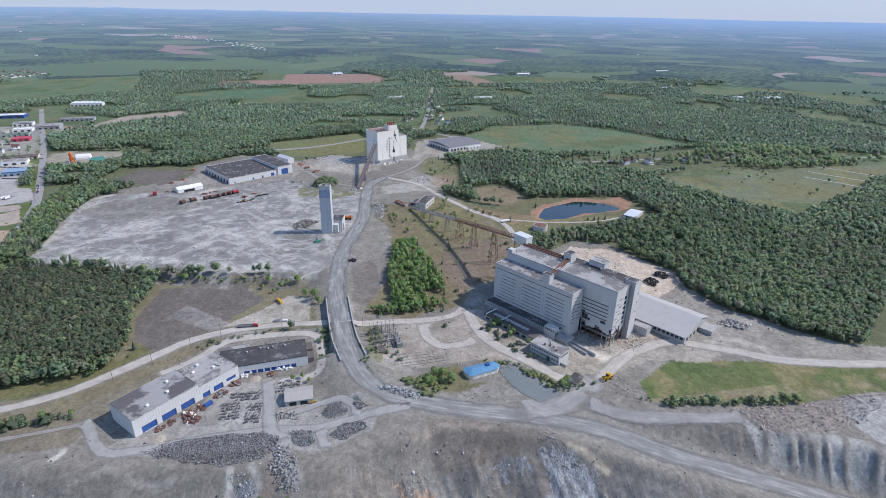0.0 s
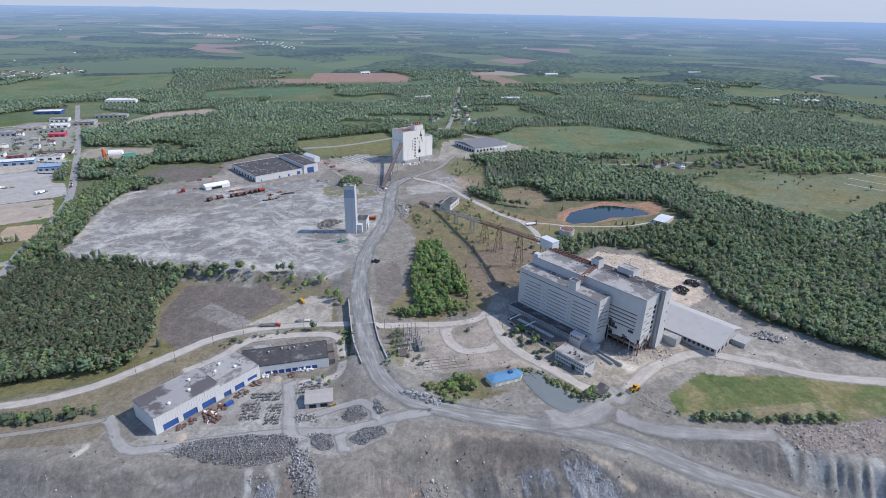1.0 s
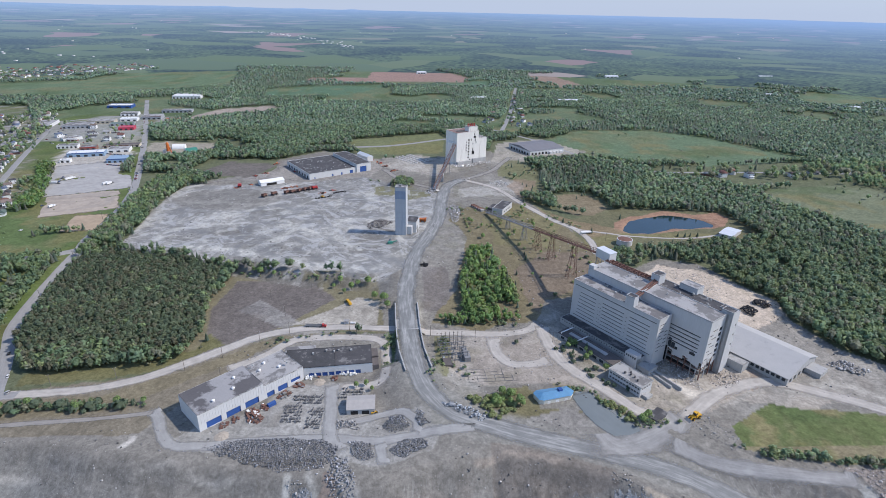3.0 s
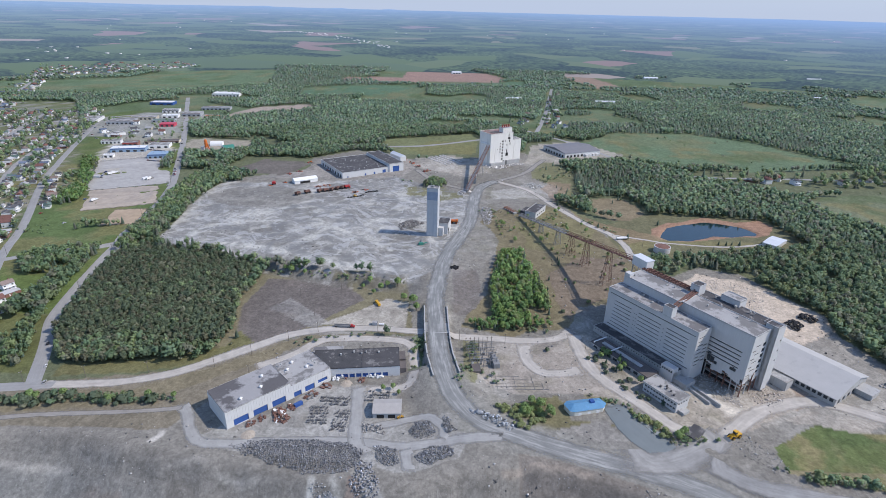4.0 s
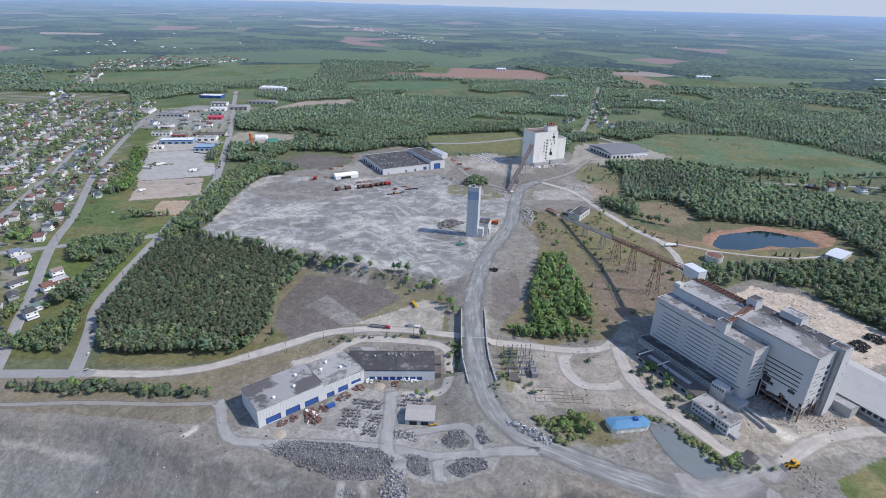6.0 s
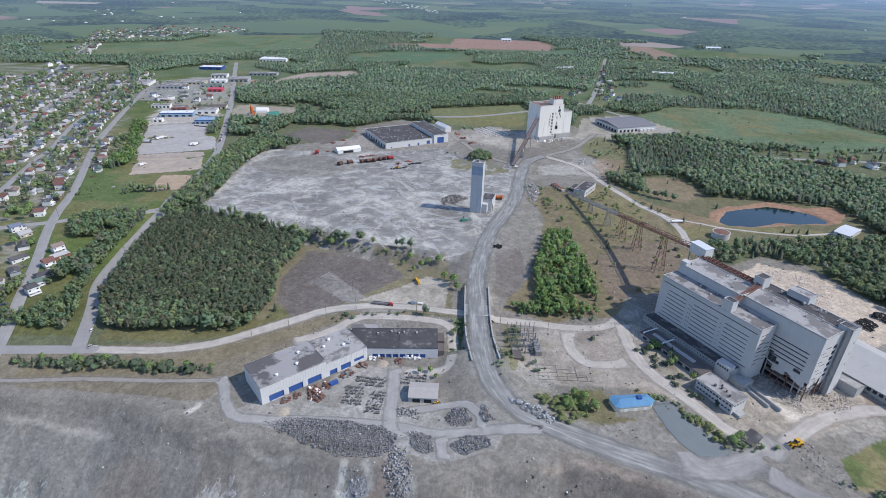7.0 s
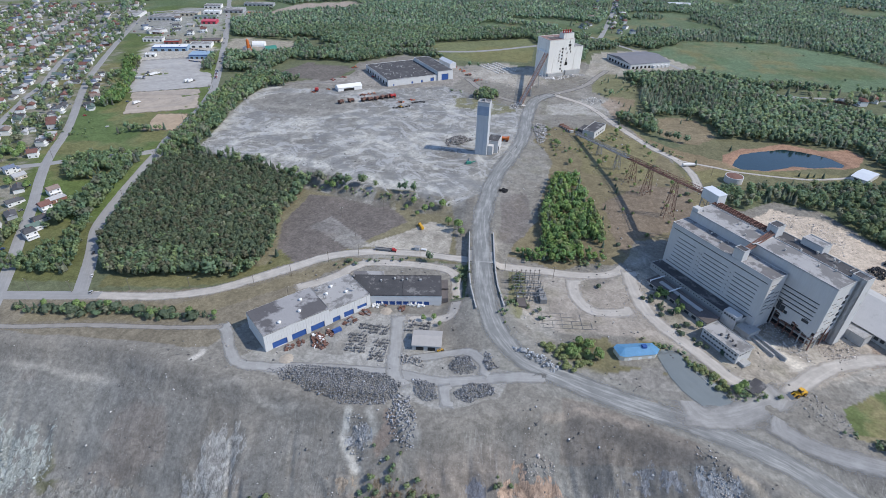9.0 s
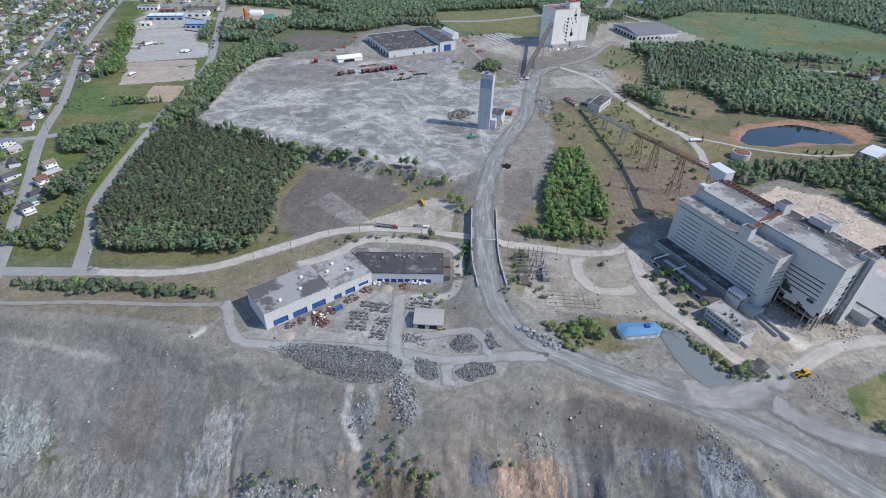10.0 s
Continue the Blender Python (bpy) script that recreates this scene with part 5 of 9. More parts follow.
side = [(2.5, 4 + 3.5 * k, 7 + 3 * (k % 2), 5 + 3.5 * k) for k in range(8)] + [(10.5, 6 + 3.5 * k, 15.5, 7.1 + 3.5 * k) for k in range(5)]
pierced(bm, face_e(87, 0), 17, -9, 35.4, side)
shell(bm, 0, 0, 87, 17, -9, 35.4, "se")
part("wall", bm, WHITE_WALL, mill, "pale grey concrete wall with long window bands")
panes(mill, face_s(0, 0), strips)
panes(mill, face_e(87, 0), side)
flat_roof(mill, 0, 0, 87, 17, 35.0, ROOF_GREY)
# rear block, left half
bm = bmesh.new()
shell(bm, 1.5, 17, 57, 39, -9, 42.6)
part("rear_wall", bm, WHITE_WALL, mill)
flat_roof(mill, 1.5, 17, 57, 39, 42.2, ROOF_PALE)
bm = bmesh.new()
box(bm, 0.5, 17.5, 35, 6, 23, 45.2)
part("stair_head", bm, WHITE_WALL, mill)
# rear block, right half, with its foot torn away
front = [(98 - 57 - 12, 11 + 3.5 * k, 112 - 57, 12 + 3.5 * k) for k in range(5)] + [(49, 7.2, 54, 9.8), (30.3, 5.0, 33.2, 13.5), (33.2, 5.0, 36.5, 10.5), (36.5, 5.0, 39.0, 7.6), (50.5, 11.0 - 1.1, 53, 10.6)]
bm = bmesh.new()
pierced(bm, face_s(57, 19), 61, 5, 42.6, front)
bands = [(2 + 3.5 * (k % 2), 6 + 3.6 * k, 7 + 5 * (k % 2), 7.2 + 3.6 * k) for k in range(8)] + [(15, 4 + 5 * k, 19.5, 7.5 + 5 * k) for k in range(6)]
pierced(bm, face_e(118, 19), 21, 5, 42.6, bands)
shell(bm, 57, 19, 118, 40, 5, 42.6, "se")
part("rear_wall", bm, WHITE_WALL, mill, "pale wall broken away at its foot")
# torn holes get dark panes too, for the shade inside
panes(mill, face_s(57, 19), front)
panes(mill, face_e(118, 19), bands)
rnd = random.Random(4)
bm = bmesh.new()
for i in range(26):
    x = 57 + i * 61 / 26
    box(bm, x, 19.0, 5 - rnd.uniform(0.5, 6.5) * (x > 86), x + 61 / 26, 19.35, 5)
for i in range(9):
    y = 19 + i * 21 / 9
    box(bm, 117.65, y, 5 - rnd.uniform(0.5, 7), 118, y + 21 / 9, 5)
part("torn_edge", bm, WHITE_WALL, mill, "ragged lower edge of the broken wall")
flat_roof(mill, 57, 19, 118, 40, 42.2, ROOF_PALE)
bm = bmesh.new()
shell(bm, 50, 40, 113, 56, -9, 41.6)
part("rear_wall", bm, WHITE_WALL, mill)
flat_roof(mill, 50, 40, 113, 56, 41.3, ROOF_DARK, label="dark bitumen roof strip")
# steel skeleton laid bare under the rear block
for ix, x in enumerate((87.8, 93, 98.5, 104, 109.5, 114, 117.5)):
    for y in (19.6, 26, 33, 39.5):
        bm = bmesh.new()
        beam(bm, (x, y, -12), (x + rnd.uniform(-0.3, 0.3), y, 6), 0.7)
        part("column", bm, RUST if rnd.random() < 0.5 else CONCRETE, mill)
for z in (-7, -2.5, 2.0):
    for y in (19.6, 26, 33, 39.5):
        bm = bmesh.new()
        beam(bm, (87, y, z + rnd.uniform(-1, 1)), (117.8, y, z + rnd.uniform(-0.6, 0.6)), 0.5)
        part("girder", bm, RUST, mill, "bent rusty girder")
    for x in (93, 104, 114):
        bm = bmesh.new()
        beam(bm, (x, 19, z), (x, 40, z + rnd.uniform(-1, 1)), 0.45)
        part("girder", bm, RUST, mill, "bent rusty girder")
for z in (-4.5, 0.5, 5.0):
    bm = bmesh.new()
    box(bm, 57, 21, z, 117, 39.5, z + 0.4, (rnd.uniform(-1, 0), -1.5, 0, 0))
    part("floor_slab", bm, CONCRETE, mill, "sagging concrete floor slab")
# near-black box added to stand in for shade inside the gutted floors
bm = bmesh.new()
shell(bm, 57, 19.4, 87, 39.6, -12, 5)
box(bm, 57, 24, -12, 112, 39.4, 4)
part("core", bm, DARK, mill, "near-black fill for the unlit gutted lower floors")
# stair tower at the east end
bm = bmesh.new()
pierced(bm, face_s(118, 41), 4.5, -12, 45, [(1, 2 + 6 * k, 2.2, 4 + 6 * k) for k in range(6)])
shell(bm, 113, 41, 122.5, 48.5, -12, 45, "")
part("stair_tower", bm, WHITE_WALL, mill, "slim grey stair tower")
flat_roof(mill, 113, 41, 122.5, 48.5, 44.8, ROOF_DARK)
bm = bmesh.new()
holes = [(1 + 2.5 * (k % 2), 6 + 4.5 * k, 3.4 + 2.5 * (k % 2), 8 + 4.5 * k) for k in range(7)]
pierced(bm, face_e(121, 48.5), 7.5, -12, 42, holes)
shell(bm, 108, 48.5, 121, 56, -12, 42, "e")
part("stair_wall", bm, WHITE_WALL, mill)
panes(mill, face_e(121, 48.5), holes)
flat_roof(mill, 113, 48.5, 121, 56, 41.7, ROOF_PALE)
# roof houses
for x0, y0, x1, y1, z0, z1, lab in ((54, 0.2, 62, 6.5, 34, 43.5, "lift house"), (49, 41, 57, 50, 41, 50, "roof house"), (70, 52, 86, 62, 20, 46.5, "rear roof house")):
    bm = bmesh.new()
    shell(bm, x0, y0, x1, y1, z0, z1)
    part("roof_house", bm, WHITE_WALL, mill, "pale " + lab)
    flat_roof(mill, x0, y0, x1, y1, z1 - 0.3, ROOF_DARK if x0 < 65 else ROOF_PALE)
# rusty ducts across the roofs
for x, y0, y1, z in ((56.2, 6.4, 41, 44.6), (57.6, 6.4, 41, 44.0), (59.2, 6.4, 41, 43.8)):
    bm = bmesh.new()
    beam(bm, (x, y0, z - 4 if y0 < 10 else z), (x - 3.2, y1, z + 0.6), 1.0, 0.8)
    part("duct", bm, RUST, mill, "rusty roof duct")
for y in (40.5, 42.5, 44.5, 46.5):
    bm = bmesh.new()
    beam(bm, (1, y, 43.2), (50, y, 43.6), 0.5, 0.9)
    part("duct", bm, RUST, mill, "rusty gallery beam")
for k in range(13):
    bm = bmesh.new()
    beam(bm, (2 + 3.9 * k, 40.2, 43.9), (2 + 3.9 * k, 47, 44.1), 0.4)
    beam(bm, (2 + 3.9 * k, 40.2, 36), (2 + 3.9 * k, 40.2, 44), 0.4)
    beam(bm, (2 + 3.9 * k, 47, 36), (2 + 3.9 * k, 47, 44), 0.4)
    part("gallery_frame", bm, RUST, mill, "rusty gallery frame")
bm = bmesh.new()
shell(bm, 0, 39, 50, 56, -9, 37)
part("rear_wall", bm, WHITE_WALL, mill)
flat_roof(mill, 0, 39, 50, 56, 36.6, ROOF_DARK)
roof_clutter(mill, 66, 24, 112, 54, 42.4, 9, 3)
roof_clutter(mill, 5, 20, 50, 36, 42.4, 4, 5)
roof_clutter(mill, 4, 3, 50, 15, 35.2, 3, 6)

# long annex along the mill's front
annex = thing("mill_annex", MILL, "long low concrete annex with small square windows along the mill", "annex")
wins = [(2 + 2.6 * k, -3.8, 3.1 + 2.6 * k, -2.6) for k in range(31)]
bm = bmesh.new()
pierced(bm, face_s(-1, -11.5), 82, -13, -1.2, wins)
shell(bm, -1, -11.5, 81, -0.1, -13, -1.2, "s")
part("wall", bm, CONCRETE, annex)
panes(annex, face_s(-1, -11.5), wins)
flat_roof(annex, -1, -11.5, 81, -0.1, -1.5, ROOF_DARK, CONCRETE, 0.3, label="dark dusty annex roof")
bm = bmesh.new()
box(bm, 70, -12.5, -12, 81, -6, 2.2)
part("porch", bm, WHITE_WALL, annex)
bm = bmesh.new()
for k in range(5):
    box(bm, 71 + 2 * k, -12.6, -1.2, 72.2 + 2 * k, -12.5, 0.6)
part("porch_window", bm, GLASS_DARK, annex)
bm = bmesh.new()
box(bm, 81, -10, -13, 92, 2, -6, (0, 0, 0.3, 0.3))
part("lean_to", bm, CONCRETE, annex)

canopy = thing("loading_shed", MILL, "long low loading shed with a brown felt roof", "shed")
bm = bmesh.new()
shell(bm, 13, -29, 71, -17, -13, -4.6)
part("wall", bm, CONCRETE, canopy)
bm = bmesh.new()
box(bm, 12.4, -29.6, -4.6, 71.6, -16.4, -4.1, (0, 0, 0.6, 0.6))
part("roof", bm, ROOF_BROWN, canopy)
bm = bmesh.new()
box(bm, 20, -24, -3.9, 60, -20.5, -3.2)
part("skylight", bm, CONCRETE, canopy, "grey concrete skylight curb")
for k in range(8):
    bm = bmesh.new()
    box(bm, 16 + 7 * k, -29.12, -9, 20 + 7 * k, -28.98, -6)
    part("window", bm, GLASS_DARK, canopy)
for x in (16, 33):
    bm = bmesh.new()
    beam(bm, (x, -29.4, -2.6), (x + 1, -15, -2.2), 0.9, 0.5)
    beam(bm, (x, -28.9, -12), (x, -28.9, -2.6), 0.4)
    part("crane_beam", bm, WHITE_PAINT, canopy, "white crane beam over the roof")

office = thing("office_building", MILL, "two-storey white office with a flat pale roof", "office")
wins = [(1.2 + 2.5 * k, z, 2.9 + 2.5 * k, z + 1.7) for k in range(11) for z in (-7.3, -3.6)]
bm = bmesh.new()
pierced(bm, face_s(76, -40.5), 29, -13, 0.0, wins)
ew = [(1.5 + 3 * k, -3.6, 3.6 + 3 * k, -1.9) for k in range(4)]
pierced(bm, face_e(105, -40.5), 14.5, -13, 0.0, ew)
shell(bm, 76, -40.5, 105, -26, -13, 0.0, "se")
part("wall", bm, WHITE_WALL, office)
panes(office, face_s(76, -40.5), wins)
panes(office, face_e(105, -40.5), ew)
flat_roof(office, 75.4, -41.1, 105.6, -25.4, -0.1, ROOF_PALE, CONCRETE, 0.3)
roof_clutter(office, 82, -37, 100, -30, 0, 5, 9, ROOF_DARK)
bm = bmesh.new()
box(bm, 105, -38, -13, 110, -31, -7.5)
part("porch", bm, CONCRETE, office)

# warehouse behind the mill
WARE_ROOF = surface("dusty_metal_roof", (0.43, 0.425, 0.415), 0.7, 0.08, 9, 0.6, 0.04, stain=(0.38, 0.375, 0.37), stain_size=6, stain_at=0.60)
ware = thing("warehouse", MILL, "broad low warehouse with a pale shallow metal roof", "warehouse")
bm = bmesh.new()
whole = [(2 + 4.1 * k, -9.5, 4.8 + 4.1 * k, -6.6) for k in range(17)]
pierced(bm, face_s(90, 72), 72, -14, -5.5, whole)
eh = [(4 + 8 * k, -12.5, 8.5 + 8 * k, -8) for k in range(5)]
pierced(bm, face_e(162, 72), 52, -14, -5.5, eh)
shell(bm, 90, 72, 162, 124, -14, -5.5, "se")
v = [bm.verts.new(p) for p in ((162, 72, -5.5), (162, 124, -5.5), (162, 105, 1.2))]
bm.faces.new(v)
v = [bm.verts.new(p) for p in ((90, 72, -5.5), (90, 124, -5.5), (90, 105, 1.2))]
bm.faces.new(v)
part("wall", bm, CONCRETE, ware, "grey block wall")
panes(ware, face_s(90, 72), whole, label="broken dark window")
panes(ware, face_e(162, 72), eh, name="loading_door")
for pts in (((89, 70.5, -5.4), (163, 70.5, -5.4), (163, 105, 1.4), (89, 105, 1.4)), ((89, 105, 1.4), (163, 105, 1.4), (163, 125, -5.4), (89, 125, -5.4))):
    bm = bmesh.new()
    lo = [bm.verts.new(p) for p in pts]
    hi = [bm.verts.new((p[0], p[1], p[2] + 0.35)) for p in pts]
    bm.faces.new(lo[::-1]), bm.faces.new(hi)
    for i in range(4):
        bm.faces.new((lo[i], lo[(i + 1) % 4], hi[(i + 1) % 4], hi[i]))
    part("roof", bm, WARE_ROOF, ware)
bm = bmesh.new()
box(bm, 162.2, 104, -14, 174, 118, -8)
part("side_building", bm, CONCRETE, ware)

block = thing("ruined_block", MILL, "small roofless concrete block with rubble on top", "ruin")
bm = bmesh.new()
shell(bm, 118, 58, 133, 68, -14, -4.5)
shell(bm, 118.5, 58.5, 132.5, 67.5, -14, -4.5)
part("wall", bm, CONCRETE, block)
bm = bmesh.new()
box(bm, 118.4, 58.4, -7, 132.6, 67.6, -5.2, (0.4, -0.3, 0.5, 0))
part("rubble", bm, RUBBLE, block)
for a, b in (((88, -6), (112, -9)), ((92, -2), (118, -4.5))):
    bm = bmesh.new()
    box(bm, 0, -0.6, -3, math.hypot(b[0] - a[0], b[1] - a[1]), 0.6, 1.6)
    low = solid("retaining_wall", bm, CONCRETE, MILL @ pose(a[0], a[1], -10, 0, 0, math.degrees(math.atan2(b[1] - a[1], b[0] - a[0]))), "low broken concrete retaining wall beside the mill", "wall")
bm = bmesh.new()
box(bm, 112, -3, -14, 130, 3, -11.6, (0, -0.4, -0.6, 0))
solid("loading_dock", bm, WHITE_WALL, MILL, "pale concrete loading dock slab", "dock")

# transfer house and the conveyor gallery
TRANSFER = pose(179, 501, 0, 0, 0, -62)
tower_house = thing("transfer_house", TRANSFER, "white sheet-clad conveyor transfer house on steel legs", "transfer house")
bm = bmesh.new()
box(bm, -8, -4.5, 41, 9, 4.5, 49.5)
part("wall", bm, WHITE_CLAD, tower_house)
bm = bmesh.new()
box(bm, -8.3, -4.8, 49.5, 9.3, 4.8, 49.9)
part("roof", bm, PALE_METAL, tower_house)
for x in (-7, 8):
    for y in (-4, 4):
        bm = bmesh.new()
        beam(bm, (x, y, -8), (x, y, 41), 0.6)
        part("leg", bm, STEEL, tower_house)
for z in (4, 16, 28):
    bm = bmesh.new()
    for y in (-4, 4):
        beam(bm, (-7, y, z), (8, y, z + 12), 0.35), beam(bm, (8, y, z), (-7, y, z + 12), 0.35), beam(bm, (-7, y, z), (8, y, z), 0.35)
    part("brace", bm, STEEL, tower_house)


def gallery(name, a, b, wide, tall, label, mat_a, mat_b, legs, split=0.5, deck=0.6):
    """A lattice conveyor gallery from a to b on trestle legs at the given shares of its length."""
    a, b = Vector(a), Vector(b)
    run = b - a
    L = run.length
    yaw, tilt = math.atan2(run.y, run.x), math.asin(run.z / L)
    m = Matrix.Translation(a) @ Matrix.Rotation(yaw, 4, "Z") @ Matrix.Rotation(-tilt, 4, "Y")
    g = thing(name, m, label, "conveyor")
    n = max(4, int(L / 5))
    for i in range(n):
        x0, x1 = L * i / n, L * (i + 1) / n
        mat = mat_a if (i + 0.5) / n < split else mat_b
        bm = bmesh.new()
        for y in (-wide / 2, wide / 2):
            beam(bm, (x0, y, 0), (x1, y, 0), 0.35), beam(bm, (x0, y, tall), (x1, y, tall), 0.3)
            beam(bm, (x0, y, 0), (x0, y, tall), 0.25), beam(bm, (x0, y, 0), (x1, y, tall), 0.22)
        beam(bm, (x0, -wide / 2, tall), (x0, wide / 2, tall), 0.25)
        part("truss_bay", bm, mat, g)
        bm = bmesh.new()
        box(bm, x0, -wide / 2 + 0.1, -0.1, x1 - 0.05, wide / 2 - 0.1, deck - 0.3)
        box(bm, x0, -wide * 0.2, deck - 0.3, x1 - 0.05, wide * 0.2, deck)
        part("belt_bay", bm, STEEL if mat is mat_a else RUST, g)
    inv = m.inverted()
    for share, spread in legs:
        p = a + run * share
        side = Vector((-run.y, run.x, 0)).normalized()
        ahead = Vector((run.x, run.y, 0)).normalized()
        zg = ground_at(p.x, p.y)
        bm = bmesh.new()
        feet = []
        for s in (-1, 1):
            for f in (-1, 1):
                top, foot = p + side * (s * wide / 2) + ahead * (f * spread * 0.4), p + side * (s * (wide / 2 + (p.z - zg) * 0.09)) + ahead * (f * spread)
                foot.z = zg - 0.5
                feet.append((top, foot))
                beam(bm, top, foot, 0.32)
        for k in range(4):
            u0, u1 = k / 4, (k + 1) / 4
            for (t1, f1), (t2, f2) in ((feet[0], feet[1]), (feet[2], feet[3]), (feet[0], feet[2]), (feet[1], feet[3])):
                beam(bm, t1.lerp(f1, u0), t2.lerp(f2, u1), 0.14), beam(bm, t2.lerp(f2, u0), t1.lerp(f1, u1), 0.14)
                beam(bm, t1.lerp(f1, u1), t2.lerp(f2, u1), 0.14)
        bm.transform(inv)
        part("trestle", bm, RUST if share > split else STEEL, g)
    return g


gallery("conveyor_gallery", (92, 722, 6.5), (174, 507, 43.5), 4.2, 3.0, "long inclined lattice conveyor gallery, grey turning to rust", STEEL, RUST, [(0.25, 1.5), (0.42, 2), (0.545, 4), (0.67, 2.5), (0.84, 2.5)], 0.5)
foot = thing("loading_hopper", pose(82, 742, 4, 0, 0, -62), "broken concrete loading hopper below the conveyor", "conveyor")
bm = bmesh.new()
box(bm, -14, -2.5, -0.5, 12, 2.5, 1.2, (0, 1.5, 1.5, 0))
part("plinth", bm, CONCRETE, foot)
bm = bmesh.new()
for k in range(5):
    box(bm, -13 + 5 * k, -3, 0.5, -11 + 5 * k, 3, 3.2)
part("frame", bm, RUST, foot)

pump = thing("pump_house", pose(112, 716, 3.5, 0, 0, 60.7), "small white industrial house with a patched black roof", "industrial building")
bm = bmesh.new()
shell(bm, 0, 0, 36, 15, 0, 8.5)
part("wall", bm, WHITE_WALL, pump)
flat_roof(pump, 0, 0, 36, 15, 8.3, ROOF_DARK)
bm = bmesh.new()
box(bm, 6, 15, 0, 26, 24, 5.5)
part("lean_to", bm, ROOF_DARK, pump)
for k in range(4):
    bm = bmesh.new()
    box(bm, 6 + 7 * k, -0.06, 3, 9 + 7 * k, 0.1, 5)
    part("window", bm, GLASS_DARK, pump)
bm = bmesh.new()
box(bm, -0.06, 9, 0, 0.1, 13, 4.5)
part("door", bm, GLASS_DARK, pump)

# concrete shaft tower
shaft = thing("shaft_tower", pose(-27.3, 647.2, 3.5, 0, 0, -10.6), "slim square grey concrete shaft tower with a blue-grey band", "tower")
bm = bmesh.new()
shell(bm, 0, 0, 13, 10.5, -2, 60)
part("wall", bm, surface("tower_concrete", (0.46, 0.48, 0.50), 0.85, 0.10, 6, 0.8, 0.08, stain=(0.38, 0.41, 0.45), stain_size=5, stain_at=0.58, streak=True), shaft)
bm = bmesh.new()
box(bm, -0.05, -0.06, 46, 12.9, 0.2, 56)
part("panel", bm, surface("blue_grey_panel", (0.27, 0.33, 0.42), 0.7, 0.15, 4, 0.6, 0.05), shaft, "faded blue-grey panel")
for k in range(9):
    bm = bmesh.new()
    box(bm, -0.04, -0.04, 5 + 6 * k, 13.04, 10.54, 5.08 + 6 * k)
    part("joint", bm, CONCRETE, shaft)
flat_roof(shaft, -0.1, -0.1, 13.1, 10.6, 60.2, ROOF_GREY, CONCRETE, 0.6)
bm = bmesh.new()
box(bm, 4, 4, 60, 7, 7, 62.5)
part("hatch", bm, STEEL, shaft)
hoist = thing("hoist_house", pose(-27.3, 647.2, 3.5, 0, 0, -10.6), "white hoist house with a black roof beside the shaft tower", "industrial building")
bm = bmesh.new()
hh = [(3, 0, 8, 7.5)]
pierced(bm, face_e(23.5, 11), 20, -2, 14, hh)
shell(bm, 10, 11, 23.5, 31, -2, 14, "e")
part("wall", bm, WHITE_WALL, hoist)
# near-black panel stands in for the unlit inside of the doorway
panes(hoist, face_e(23.5, 11), hh, 1.5, "doorway", "open dark doorway", DARK)
flat_roof(hoist, 10, 11, 23.5, 31, 13.8, ROOF_DARK)
bm = bmesh.new()
box(bm, 13.2, 4, -2, 19, 11, 10.5)
part("lean_to", bm, WHITE_WALL, hoist)

# white crusher building
HEAD = pose(65.5, 971, 3.5, 0, 0, 31.5)
CREAM_CLAD = surface("warm_white_cladding", (0.76, 0.74, 0.69), 0.6, 0.07, 5, 0.6, 0.04, stain=(0.60, 0.57, 0.52), stain_size=6, stain_at=0.62, streak=True)
head = thing("crusher_building", HEAD, "tall white sheet-clad crusher building with torn openings", "factory building")
holes = [(24 + 0.5 * (k % 2), 9 + 5.2 * k, 27.5, 12 + 5.2 * k) for k in range(7)] + [(20, 22 + 5 * k, 22, 24.5 + 5 * k) for k in range(4)] + [(33, 15, 38.5, 21), (34, 21, 36, 27), (36, 44, 41.5, 48), (37, 49, 39, 53), (38.5, 39, 41, 43), (40.5, 34.5, 42.5, 38), (31, 40, 32.6, 43.5), (27.8, 5, 30.5, 8), (14.5, 28, 15.6, 29.5), (34, 33, 36, 36)]
bm = bmesh.new()
pierced(bm, face_s(0, 0), 47, -2, 56, holes, 1.0)
shell(bm, 0, 0, 47, 34, -2, 56, "s")
part("wall", bm, CREAM_CLAD, head)
# near-black panels painted in for the shade behind the openings
panes(head, face_s(0, 0), holes, 1.0, "opening", "torn dark opening", DARK)
flat_roof(head, 0, 0, 47, 34, 55.7, surface("rust_red_roof", (0.25, 0.165, 0.145), 0.9, 0.25, 6, 0.7, 0.1, stain=(0.35, 0.31, 0.29), stain_size=9, stain_at=0.55), CREAM_CLAD, label="faded rust-red roof")
bm = bmesh.new()
box(bm, 8, 6, 55.8, 22, 20, 56.2)
part("roof_patch", bm, ROOF_BROWN, head)
bm = bmesh.new()
shell(bm, 47, 1, 66, 33, -2, 43)
part("side_block", bm, CREAM_CLAD, head)
flat_roof(head, 47, 1, 66, 33, 42.7, ROOF_PALE, CREAM_CLAD)
bm = bmesh.new()
shell(bm, 27, 3, 46, 15, 55, 64)
part("penthouse", bm, CREAM_CLAD, head)
flat_roof(head, 27, 3, 46, 15, 63.7, ROOF_GREY, CREAM_CLAD)
for k in range(4):
    bm = bmesh.new()
    drum(bm, (29.5 + 4.4 * k, 9, 63), 1.1, 5.5, 12)
    part("stack", bm, RED, head, "short red roof stack")
bm = bmesh.new()
box(bm, -4, 6, -2, 0.05, 28, 38)
part("side_bay", bm, CREAM_CLAD, head)
bm = bmesh.new()
box(bm, -0.1, -5, -2, 30, 0, 6), box(bm, 34, -4, -2, 62, 0, 8)
